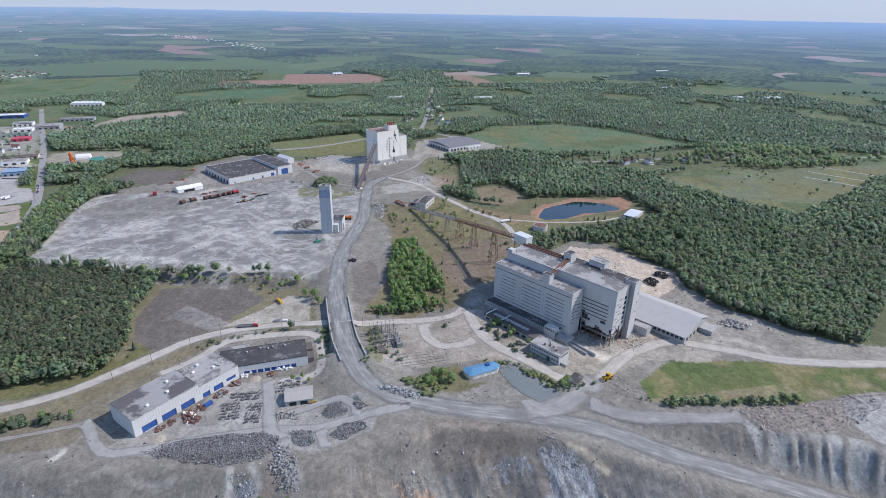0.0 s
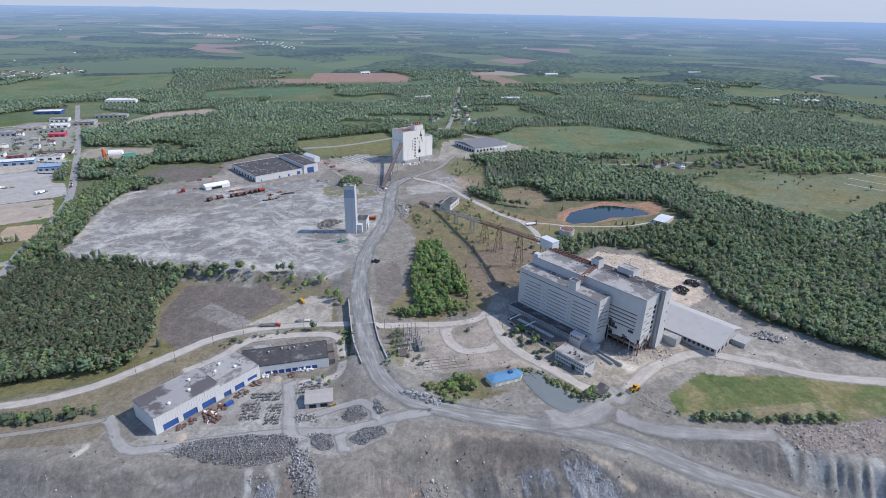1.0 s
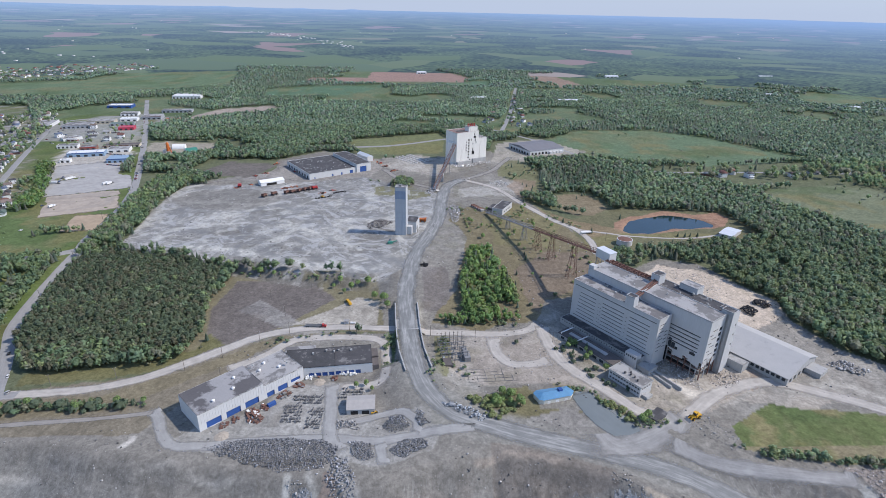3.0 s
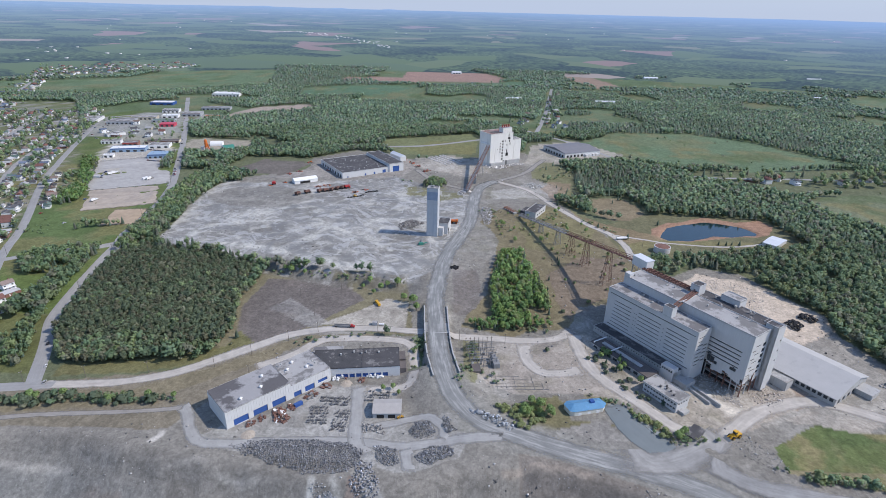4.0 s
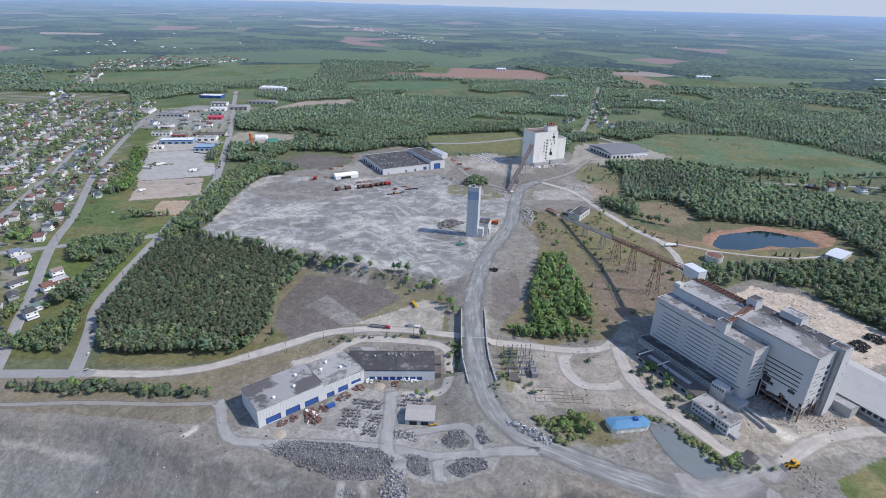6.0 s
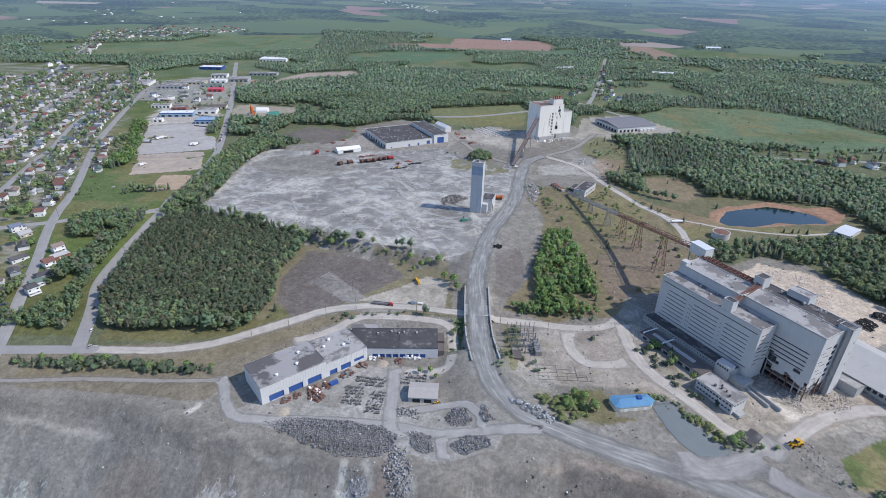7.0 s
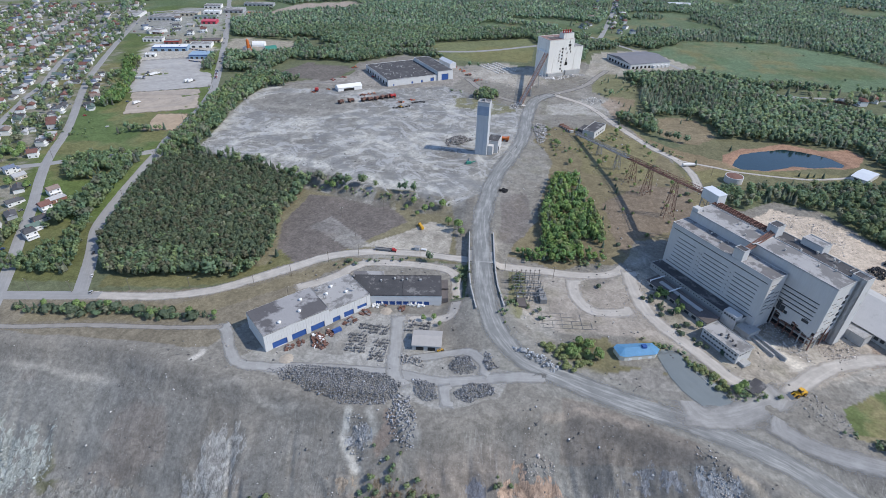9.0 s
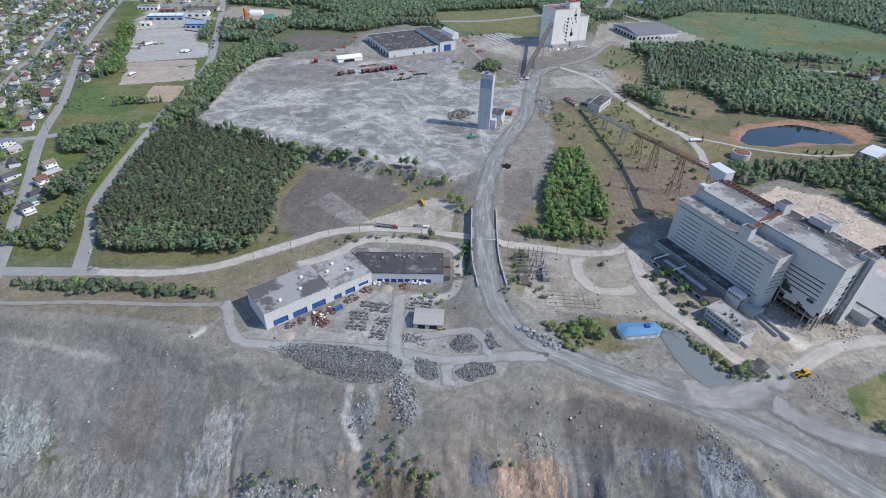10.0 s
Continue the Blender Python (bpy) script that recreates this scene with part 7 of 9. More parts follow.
store_rows("steel_store", -90, 354, -68, 364, 130, 1, "rows of dark steel parts laid on grey gravel")
store_rows("steel_store", -93, 333, -80, 352, 130, 2, "block of dark stored steel parts on gravel")
store_rows("steel_store", -76, 328, -66, 348, 120, 3, "block of dark stored steel bars on gravel")
store_rows("steel_store", -57, 359, -40, 371, 90, 4, "dark stored tyres and steel beside the garage")


def scrap_heap(x, y, r, count, seed, label, mats):
    g = random.Random(seed)
    t = thing("scrap_heap", pose(x, y, ground_at(x, y), 0, 0, g.uniform(0, 360)), label, "scrap")
    for i in range(count):
        bm = bmesh.new()
        a, d = g.uniform(0, 6.28), r * math.sqrt(g.random())
        px, py, pz = d * math.cos(a), d * math.sin(a) * 0.6, max(0.1, (1 - d / r) * r * 0.28) * g.uniform(0.3, 1)
        if g.random() < 0.55:
            b, L = g.uniform(0, 6.28), g.uniform(0.8, 3.2)
            beam(bm, (px - L * math.cos(b) / 2, py - L * math.sin(b) / 2, pz + g.uniform(0, 0.4)), (px + L * math.cos(b) / 2, py + L * math.sin(b) / 2, pz + g.uniform(0, 0.8)), g.uniform(0.25, 0.7))
        else:
            s = g.uniform(0.4, 1.2)
            box(bm, px - s, py - s * 0.7, pz - 0.2, px + s, py + s * 0.7, pz + s * 0.9, tuple(g.uniform(-0.3, 0.3) for _ in range(4)))
        part("scrap_piece", bm, g.choice(mats), t)


for k, (x, y, r, n) in enumerate(((-113, 341, 9, 110), (-97, 364, 6, 44), (-89, 375, 5, 34), (-76, 388, 4, 22), (-63, 384, 3.5, 18), (-131, 332, 4, 26), (-125, 338, 3.5, 20), (-108, 350, 4, 26))):
    scrap_heap(x, y, r, n, k, "heap of rusty scrap steel before the shed", (RUST, RUST, RUST, RUST, WHITE_PAINT) if k in (0, 7) else (RUST, RUST, STEEL))
for k, (x, y, r, n) in enumerate(((-272, 826, 4, 14), (-255, 841, 4, 14), (-200, 826, 7, 26), (-188, 833, 7, 26), (-142, 806, 6, 22), (-128, 818, 5, 16), (-70, 980, 8, 26), (-59, 956, 8, 26), (-42, 930, 9, 26), (-84, 998, 6, 16), (-203, 916, 5, 12), (-261, 888, 6, 16), (-245, 965, 7, 16), (-250, 905, 6, 16))):
    scrap_heap(x, y, r, n, 30 + k, "rusty machine parts laid out on the plateau", (RUST, RUST, RED, DARK, ORANGE))


def bulk_bag(x, y):
    bm = bmesh.new()
    box(bm, -0.7, -0.7, -0.1, 0.7, 0.7, 1.3)
    bmesh.ops.bevel(bm, geom=bm.edges[:], offset=0.3, segments=2, affect="EDGES")
    return solid("bulk_bag", bm, TENT, pose(x, y, ground_at(x, y)), "white woven bulk bag on the yard's gravel", "bag", "bulk bags in the yard")


rnd = random.Random(3)
bag = bulk_bag(-84, 383)
for k in range(46):
    cx, cy = rnd.choice(((-84, 383), (-81, 387), (-57, 388.4), (-52, 388), (-48, 388.2)))
    x, y = cx + rnd.uniform(-3.5, 3.5), cy + rnd.uniform(-1.4, 1.0)
    copy_thing(bag, pose(x, y, ground_at(x, y) + (1.2 if rnd.random() < 0.2 else 0), 0, 0, rnd.uniform(0, 90)) @ Matrix.Scale(rnd.uniform(0.8, 1.15), 4))
for x, y, r, h, lab in ((-129, 322, 6, 1.2, "low heap of tan sand"), (-74, 379, 6, 1.0, "low heap of tan sand")):
    bm = bmesh.new()
    drum(bm, (0, 0, -0.4), r, h, 20, top=r * 0.3)
    bmesh.ops.subdivide_edges(bm, edges=bm.edges[:], cuts=1)
    for v in bm.verts:
        v.co += Vector((rnd.uniform(-.3, .3), rnd.uniform(-.3, .3), rnd.uniform(-.15, .15)))
    solid("sand_heap", bm, surface("tan_sand", (0.40, 0.35, 0.29), 0.95, 0.15, 2, 0.4, 0.2), pose(x, y, ground_at(x, y)), lab + " on the yard", "sand heap")


footings = thing("footing_rows", pose(-45, 1016, ground_at(-12, 990), 0, 0, -52), "rows of pale concrete footings of a removed hall", "foundation")
bm = bmesh.new()
box(bm, 0, 0, -1.5, 3.0, 2.2, 1.6)
bmesh.ops.bevel(bm, geom=bm.edges[:], offset=0.12, segments=1, affect="EDGES")
footing = mesh_of("footing", bm, surface("pale_footing", (0.55, 0.54, 0.52), 0.9, 0.15, 3, 0.5, 0.1, vary=0.15))
for r in range(5):
    for k in range(11):
        o = new("footing", footing)
        o.parent, o.location = footings, (5.2 * k + 1.5 * (r % 2), 8.5 * r, 0.12 * ((3 * k + r) % 4))


# ---- vehicles and machines ----
def wheel(name, parent, x, y, r, w, rim=None):
    bm = bmesh.new()
    drum(bm, (x, y - w / 2, r), r, w, 14, "y")
    t = part(name, bm, RUBBER, parent)
    bm = bmesh.new()
    drum(bm, (x, y - w / 2 - 0.02, r), r * 0.5, w + 0.04, 10, "y")
    part("rim", bm, rim or STEEL, t)


def car_thing(m, material, label, tall=0.0, group="parked cars"):
    c = thing("car", m, label, "car", group)
    bm = bmesh.new()
    box(bm, -2.2, -0.88, 0.3, 2.2, 0.88, 0.85)
    bmesh.ops.bevel(bm, geom=bm.edges[:], offset=0.12, segments=2, affect="EDGES")
    part("body", bm, material, c)
    bm = bmesh.new()
    lo = [bm.verts.new(p) for p in ((-1.5 - tall * 0.5, -0.8, 0.84), (1.0, -0.8, 0.84), (1.0, 0.8, 0.84), (-1.5 - tall * 0.5, 0.8, 0.84))]
    hi = [bm.verts.new(p) for p in ((-1.1 - tall * 0.8, -0.65, 1.42 + tall), (0.35, -0.65, 1.42 + tall), (0.35, 0.65, 1.42 + tall), (-1.1 - tall * 0.8, 0.65, 1.42 + tall))]
    bm.faces.new(hi)
    for i in range(4):
        bm.faces.new((lo[i], lo[(i + 1) % 4], hi[(i + 1) % 4], hi[i]))
    cab = part("cabin", bm, GLASS_DARK, c, "dark glass cabin")
    bm = bmesh.new()
    box(bm, -1.08 - tall * 0.8, -0.64, 1.42 + tall, 0.34, 0.64, 1.47 + tall)
    part("roof", bm, material, cab)
    for x in (-1.4, 1.4):
        for y in (-0.8, 0.8):
            bm = bmesh.new()
            drum(bm, (x, y - 0.11, 0.33), 0.33, 0.22, 10, "y")
            part("wheel", bm, RUBBER, c)
    return c


CAR_PAINTS = [surface("car_" + n, col, 0.3, 0.03, 1, 0.3, 0) for n, col in (("white", (0.7, 0.7, 0.7)), ("silver", (0.42, 0.43, 0.44)), ("black", (0.03, 0.03, 0.035)), ("red", (0.35, 0.03, 0.03)), ("blue", (0.04, 0.09, 0.25)), ("grey", (0.15, 0.155, 0.16)))]
CAR_WORDS = ["white", "silver", "black", "red", "dark blue", "grey"]
car_bases = []
SPOTS = [(-310.6, 387.4, 118), (-298, 368, 105), (-328, 415, 115), (-402, 446, 60), (-399, 428, 60)]
for k, paint in enumerate(CAR_PAINTS):
    x, y, a = (SPOTS + [(-452, 900, 20)])[k]
    car_bases.append(car_thing(pose(x, y, ground_at(x, y) + 0.2, 0, 0, a), paint, CAR_WORDS[k] + " car on the worn grey asphalt", 0.25 if k % 2 else 0.0))


def more_cars(places, seed):
    g = random.Random(seed)
    for x, y, a in places:
        copy_thing(g.choice(car_bases), pose(x, y, ground_at(x, y) + 0.15, 0, 0, a + g.uniform(-6, 6)))


def haul_truck(m, material, label, group="old haul trucks"):
    t = thing("haul_truck", m, label, "dump truck", group)
    bm = bmesh.new()
    box(bm, -4.2, -2.2, 2.6, 1.6, 2.2, 4.4, (1.2, -0.2, -0.2, 1.2))
    box(bm, 1.2, -2.2, 4.2, 4.4, 2.2, 4.5)
    part("dump_body", bm, material, t)
    bm = bmesh.new()
    box(bm, -4.0, -1.0, 1.5, 4.4, 1.0, 2.5)
    part("chassis", bm, DARK, t)
    bm = bmesh.new()
    box(bm, 2.0, 0.1, 2.5, 3.8, 1.9, 4.1)
    cab = part("cab", bm, material, t)
    bm = bmesh.new()
    box(bm, 3.75, 0.3, 3.1, 3.85, 1.7, 3.9)
    part("windscreen", bm, GLASS_DARK, cab)
    bm = bmesh.new()
    box(bm, 1.9, -1.9, 1.8, 4.6, 0.0, 3.2)
    part("bonnet", bm, material, t)
    for x in (-2.4, 3.0):
        for y in (-1.8, 1.8):
            wheel("wheel", t, x, y, 1.3, 0.9, material)
    return t


first = haul_truck(pose(-219.8, 785.5, 4.2, 0, 0, 70), RUST, "derelict rusty haul truck parked on the plateau")
for x, y in ((-208.2, 795), (-191.6, 801.5), (-183.3, 805), (-175.3, 810), (-168.6, 816), (-162, 821)):
    copy_thing(first, pose(x, y, ground_at(x, y), 0, 0, 62 + 16 * math.sin(x)))
haul_truck(pose(6, 691, ground_at(6, 691), 0, 0, 172), ORANGE, "orange haul truck beside the shaft tower")
for k, (x, y) in enumerate(((-155.5, 824), (-268, 831))):
    haul_truck(pose(x, y, ground_at(x, y), 0, 0, 40 + 60 * k), RED, "faded red haul truck on the plateau")


def loader(m, material, label):
    t = thing("wheel_loader", m, label, "loader")
    bm = bmesh.new()
    box(bm, -4.0, -1.3, 1.2, -0.3, 1.3, 2.7, (-0.3, 0, 0, -0.3))
    part("engine_bay", bm, material, t)
    bm = bmesh.new()
    box(bm, -0.3, -1.1, 1.2, 2.2, 1.1, 2.0)
    part("front_frame", bm, material, t)
    bm = bmesh.new()
    box(bm, -1.3, -0.85, 2.6, 0.3, 0.85, 4.1)
    part("cab", bm, GLASS_DARK, t)
    bm = bmesh.new()
    box(bm, -1.4, -0.95, 4.1, 0.4, 0.95, 4.25)
    part("cab_roof", bm, material, t)
    for y in (-0.8, 0.8):
        bm = bmesh.new()
        beam(bm, (1.0, y, 2.2), (4.2, y, 0.9), 0.35, 0.5)
        part("lift_arm", bm, material, t)
    bm = bmesh.new()
    box(bm, 4.0, -1.7, 0.1, 5.6, 1.7, 1.6, (0, -1.3, -1.3, 0))
    part("bucket", bm, STEEL, t)
    for x in (-2.6, 1.6):
        for y in (-1.25, 1.25):
            wheel("wheel", t, x, y, 1.05, 0.8, material)
    return t


loader(pose(200.4, 338.5, ground_at(200.4, 338.5), 0, 0, 205) @ Matrix.Scale(1.35, 4), YELLOW, "yellow wheel loader on the dusty junction")
loader(pose(-29.5, 343.5, ground_at(-29.5, 343.5), 0, 0, 20) @ Matrix.Scale(0.6, 4), YELLOW, "small yellow loader beside the storage shed")
loader(pose(-138, 786, ground_at(-138, 786), 0, 0, 150) @ Matrix.Scale(0.8, 4), YELLOW, "yellow loader among the parked machines")


def lorry(m, cab_mat, bed_mat, label, length=13.0, closed=0.0, name="flatbed_truck"):
    t = thing(name, m, label, "truck")
    bm = bmesh.new()
    box(bm, 0, -1.2, 1.05, 2.2, 1.2, 3.2, (0, -0.5, -0.5, 0))
    bmesh.ops.bevel(bm, geom=bm.edges[:], offset=0.12, segments=2, affect="EDGES")
    cab = part("cab", bm, cab_mat, t)
    bm = bmesh.new()
    box(bm, 2.2, -1.0, 0.8, 3.6, 1.0, 2.0)
    part("bonnet", bm, cab_mat, t)
    bm = bmesh.new()
    box(bm, 1.95, -1.0, 2.0, 2.25, 1.0, 2.7)
    part("windscreen", bm, GLASS_DARK, cab)
    bm = bmesh.new()
    box(bm, -length - 1, -1.25, 1.15, -0.6, 1.25, 1.45 + closed)
    if not closed:
        for k in range(2):
            box(bm, -length - 1, -1.25 + 2.42 * k, 1.45, -0.6, -1.17 + 2.42 * k, 2.3)
    part("trailer", bm, bed_mat, t)
    bm = bmesh.new()
    box(bm, -length, -0.5, 0.7, 3.2, 0.5, 1.1)
    part("chassis", bm, DARK, t)
    for x in (3.0, -1.2, -2.4, -length + 0.6, -length + 1.8):
        for y in (-1.05, 1.05):
            wheel("wheel", t, x, y, 0.5, 0.3)
    return t


lorry(pose(-83.5, 451.2, ground_at(-83, 451) + 0.15, 0, 0, -2), RED, STEEL, "red truck tractor with a long grey open trailer", 14)
lorry(pose(-530, 866, ground_at(-530, 866), 0, 0, 60), WHITE_PAINT, WHITE_PAINT, "white tanker truck on the depot's lot", 12, 2.2, "box_truck")
lorry(pose(-466, 841, ground_at(-466, 841), 0, 0, 70), WHITE_PAINT, WHITE_PAINT, "white box truck parked on the lot", 8, 2.6, "box_truck")
lorry(pose(-461, 842, ground_at(-461, 842), 0, 0, 70), STEEL, WHITE_PAINT, "grey box truck parked on the lot", 8, 2.6, "box_truck")
lorry(pose(-538, 838, ground_at(-538, 838), 0, 0, 5), STEEL, PALE_METAL, "silver tanker trailer on the lot's edge", 14, 2.4, "box_truck")
lorry(pose(-484, 738, ground_at(-484, 738), 0, 0, 72), WHITE_PAINT, WHITE_PAINT, "white delivery truck on the dirt lane", 6, 2.2, "box_truck")
bus = thing("school_bus", pose(-65.4, 493.4, ground_at(-65.4, 493.4), 0, 0, 118), "yellow school bus parked on pale gravel", "bus")
bm = bmesh.new()
box(bm, -5, -1.2, 0.7, 4, 1.2, 3.1)
bmesh.ops.bevel(bm, geom=bm.edges[:], offset=0.2, segments=2, affect="EDGES")
part("body", bm, YELLOW, bus)
bm = bmesh.new()
box(bm, 3.9, -1.0, 0.7, 5.4, 1.0, 1.8)
part("bonnet", bm, YELLOW, bus)
for y in (-1.22, 1.2):
    for k in range(7):
        bm = bmesh.new()
        box(bm, -4.6 + 1.15 * k, y, 1.9, -3.7 + 1.15 * k, y + 0.02, 2.6)
        part("window", bm, GLASS_DARK, bus)
for x in (-3.2, 4.2):
    for y in (-1.05, 1.05):
        wheel("wheel", bus, x, y, 0.5, 0.3)
trailer = thing("tank_trailer", pose(207.8, 653.5, 4.1, 0, 0, 12), "white tank trailer beside the pond lane", "trailer")
bm = bmesh.new()
drum(bm, (-7, 0, 2.2), 1.5, 14, 16, "x")
part("tank", bm, WHITE_PAINT, trailer)
for x in (-5.5, -4.2, 5):
    for y in (-1.1, 1.1):
        wheel("wheel", trailer, x, y, 0.5, 0.3)
container = thing("skip_container", pose(-103.5, 352.5, -8.1, 0, 0, 44), "blue steel skip beside the roller doors", "skip")
bm = bmesh.new()
box(bm, -3, -1.3, 0.2, 3, 1.3, 2.6)
part("body", bm, BLUE_DOOR, container)
green = thing("drill_rig", pose(-32.6, 620, 4, 0, 0, 20), "green drill rig and steel parts on the plateau", "drill rig")
for k, (x, y, L, a) in enumerate(((0, 0, 9, 10), (2, 3, 10, 70), (-3, -2, 7, 60), (4, -2, 6, 20))):
    bm = bmesh.new()
    beam(bm, (x, y, 0.9), (x + L * math.cos(math.radians(a)), y + L * math.sin(math.radians(a)), 1.4), 0.9, 1.2)
    part("mast", bm, GREENP if k % 2 == 0 else STEEL, green)
bm = bmesh.new()
box(bm, -2, -1.5, 0, 3, 1.5, 2.4)
part("carrier", bm, GREENP, green)


def tyre(x, y, z, r, a):
    bm = bmesh.new()
    n = 14
    rings = [[bm.verts.new((q * math.cos(2 * math.pi * i / n), q * math.sin(2 * math.pi * i / n), h)) for i in range(n)] for q, h in ((r * 0.5, 0), (r, 0.1), (r, r * 0.5), (r * 0.5, r * 0.6))]
    for k in range(4):
        p, q = rings[k], rings[(k + 1) % 4]
        for i in range(n):
            bm.faces.new((p[i], q[i], q[(i + 1) % n], p[(i + 1) % n]))
    return solid("tyre", bm, RUBBER, pose(x, y, z, a, 0, 0), "large worn black tyre lying on grey gravel", "tyre", "stored tyres")


ty = tyre(6.8, 563, ground_at(6.8, 563), 1.7, 0)
for x, y, a in ((4, 564, 0), (9.5, 562, 0), (7, 566, 20), (5, 561, 70), (10, 565, 0), (8, 560.5, 10), (-118, 810, 0), (-121, 808, 15), (-115, 812, 0), (-124, 805, 0), (-138, 784, 0), (-134, 786, 0), (-130, 789, 0), (-127, 791, 70), (-142, 782, 0), (-146, 781, 0), (-112, 812, 0), (-109, 811, 60)):
    copy_thing(ty, pose(x, y, ground_at(x, y) + (0.6 if a > 50 else 0), a, 0, 0))


# ---- poles and the substation ----
def power_pole(m, label, tall=10.5):
    p = thing("power_pole", m, label, "pole", "poles along the gravel road")
    bm = bmesh.new()
    drum(bm, (0, 0, -0.5), 0.2, tall + 0.5, 8, top=0.13)
    part("post", bm, WOOD_POLE, p)
    bm = bmesh.new()
    beam(bm, (-1.2, 0, tall - 0.6), (1.2, 0, tall - 0.6), 0.16)
    arm = part("crossarm", bm, WOOD_POLE, p)
    for x in (-1.0, 0.0, 1.0):
        bm = bmesh.new()
        drum(bm, (x, 0, tall - 0.5), 0.08, 0.3, 6)
        part("insulator", bm, WHITE_PAINT, arm)
    return p


pole = power_pole(pose(-346, 365, ground_at(-346, 365), 0, 0, 5), "grey timber power pole at the roadside")
for x, y in ((-313, 367), (-272, 376), (-228, 384), (-181, 394), (-157, 410), (-132, 429), (-110, 442), (-59, 446), (-52, 439), (12, 443), (51, 439), (88, 455), (118, 432), (128, 402), (-150, 384), (-140, 500), (-105, 520), (-120, 470), (-250, 408), (60, 690), (112, 640), (-355, 500), (-372, 585), (-395, 690), (-430, 570), (-420, 820), (-470, 560), (225, 630), (85, 560)):
    copy_thing(pole, pose(x, y, ground_at(x, y), 0, 0, math.degrees(math.sin(x * 7)) * 0.5 + 40))
station = thing("substation", pose(21, 398, -8.3, 0, 0, 8), "fenced grey steel substation with busbar frames and transformers", "substation")
for r_ in range(4):
    for c_ in range(5):
        bm = bmesh.new()
        x, y = 1 + 5.2 * c_, 6 + 7.5 * r_
        for dx in (-0.35, 0.35):
            for dy in (-0.35, 0.35):
                beam(bm, (x + dx, y + dy, -1), (x + dx * 0.4, y + dy * 0.4, 9), 0.14)
        for z in range(0, 9, 2):
            beam(bm, (x - 0.35, y - 0.35, z), (x + 0.35, y + 0.35, z + 2), 0.1)
        part("lattice_post", bm, STEEL, station)
    bm = bmesh.new()
    beam(bm, (0, 6 + 7.5 * r_, 8.6), (23, 6 + 7.5 * r_, 8.6), 0.4), beam(bm, (0, 6 + 7.5 * r_, 6.2), (23, 6 + 7.5 * r_, 6.2), 0.25)
    part("busbar", bm, STEEL, station)
for k in range(9):
    bm = bmesh.new()
    x, y = 3 + 2.3 * k, 10 + 6.5 * (k % 3)
    box(bm, x - 0.8, y - 0.9, 0, x + 0.8, y + 0.9, 2.2)
    for q in (-0.5, 0, 0.5):
        drum(bm, (x + q, y, 2.2), 0.15, 1.4, 6)
    part("switch", bm, surface("pale_switchgear", (0.45, 0.48, 0.5), 0.5, 0.1, 1, 0.3, 0.02) if k == 0 else STEEL, station)
for k in range(7):
    bm = bmesh.new()
    beam(bm, (0.5 + 3.6 * k, 31, -1), (0.5 + 3.6 * k, 31, 12.5), 0.3), beam(bm, (-0.4 + 3.6 * k, 31, 11.5), (1.4 + 3.6 * k, 31, 11.5), 0.18)
    part("gantry_post", bm, WOOD_POLE, station)
bm = bmesh.new()
box(bm, 1, -4, -1, 7.5, 6, 4.2)
part("control_house", bm, ROOF_BROWN, station, "brown control house")
bm = bmesh.new()
box(bm, 19, 3, -1, 24, 10, 4.5), box(bm, 19.5, 10, 0.5, 23, 17, 5)
part("transformer", bm, STEEL, station, "grey transformer block")
for k in range(12):
    bm = bmesh.new()
    a = [(-2, -5), (26, -5), (26, 33), (-2, 33)][k % 4]
    b = [(26, -5), (26, 33), (-2, 33), (-2, -5)][k % 4]
    u = (k // 4 + 0.5) / 3
    px, py = a[0] + (b[0] - a[0]) * u, a[1] + (b[1] - a[1]) * u
    beam(bm, (px, py, -1), (px, py, 2.4), 0.12)
    part("fence_post", bm, STEEL, station)
booth = thing("gate_booth", pose(-65, 456, ground_at(-65, 456), 0, 0, -4), "small white gate booth and tank at the roadside", "booth")
bm = bmesh.new()
box(bm, 0, 0, 0, 4, 3, 2.8)
part("wall", bm, WHITE_WALL, booth)
bm = bmesh.new()
box(bm, -0.4, -0.4, 2.8, 4.4, 3.4, 3.1)
part("roof", bm, ROOF_GREY, booth)
bm = bmesh.new()
drum(bm, (5.5, 1.5, 1.0), 0.9, 4.5, 12, "x")
part("tank", bm, WHITE_PAINT, booth)

# ---- pond ----
bm = bmesh.new()
ring = [bm.verts.new((325 + (x - 325) * 1.14, 687 + (y - 687) * 1.3, 2.9)) for x, y in POND]
bm.faces.new(ring)
tagged(new("water", mesh_of("water", bm, WATER)), "still dark blue-green pond water", "water", kind="structure")

# blocks fallen from the pit's rock
rock_pile("fallen_rock", [(-320, 262), (-285, 262), (-262, 255), (-266, 244), (-290, 236), (-330, 238)], 2.1, 0.55, 0.2, "greenish grey blocks below the pit's bare rock", 31, (0.25, 0.265, 0.25), category="rubble")
rock_pile("fallen_rock", [(-134, 240), (-100, 244), (-78, 240), (-78, 226), (-130, 226)], 1.9, 0.8, 0.3, "pale grey blocks on a ledge in the pit", 32, (0.26, 0.26, 0.25), category="rubble")
rock_pile("fallen_rock", [(28, 282), (44, 284), (48, 276), (36, 270), (28, 274)], 1.5, 0.5, 0.2, "pale stones above the orange rock", 33, (0.30, 0.28, 0.26), category="rubble")
rock_pile("fallen_rock", [(124, 290), (136, 292), (140, 280), (150, 266), (142, 262), (132, 272), (126, 280)], 1.6, 0.45, 0.2, "broken stones in the gullied rock", 34, (0.29, 0.275, 0.26), category="rubble")
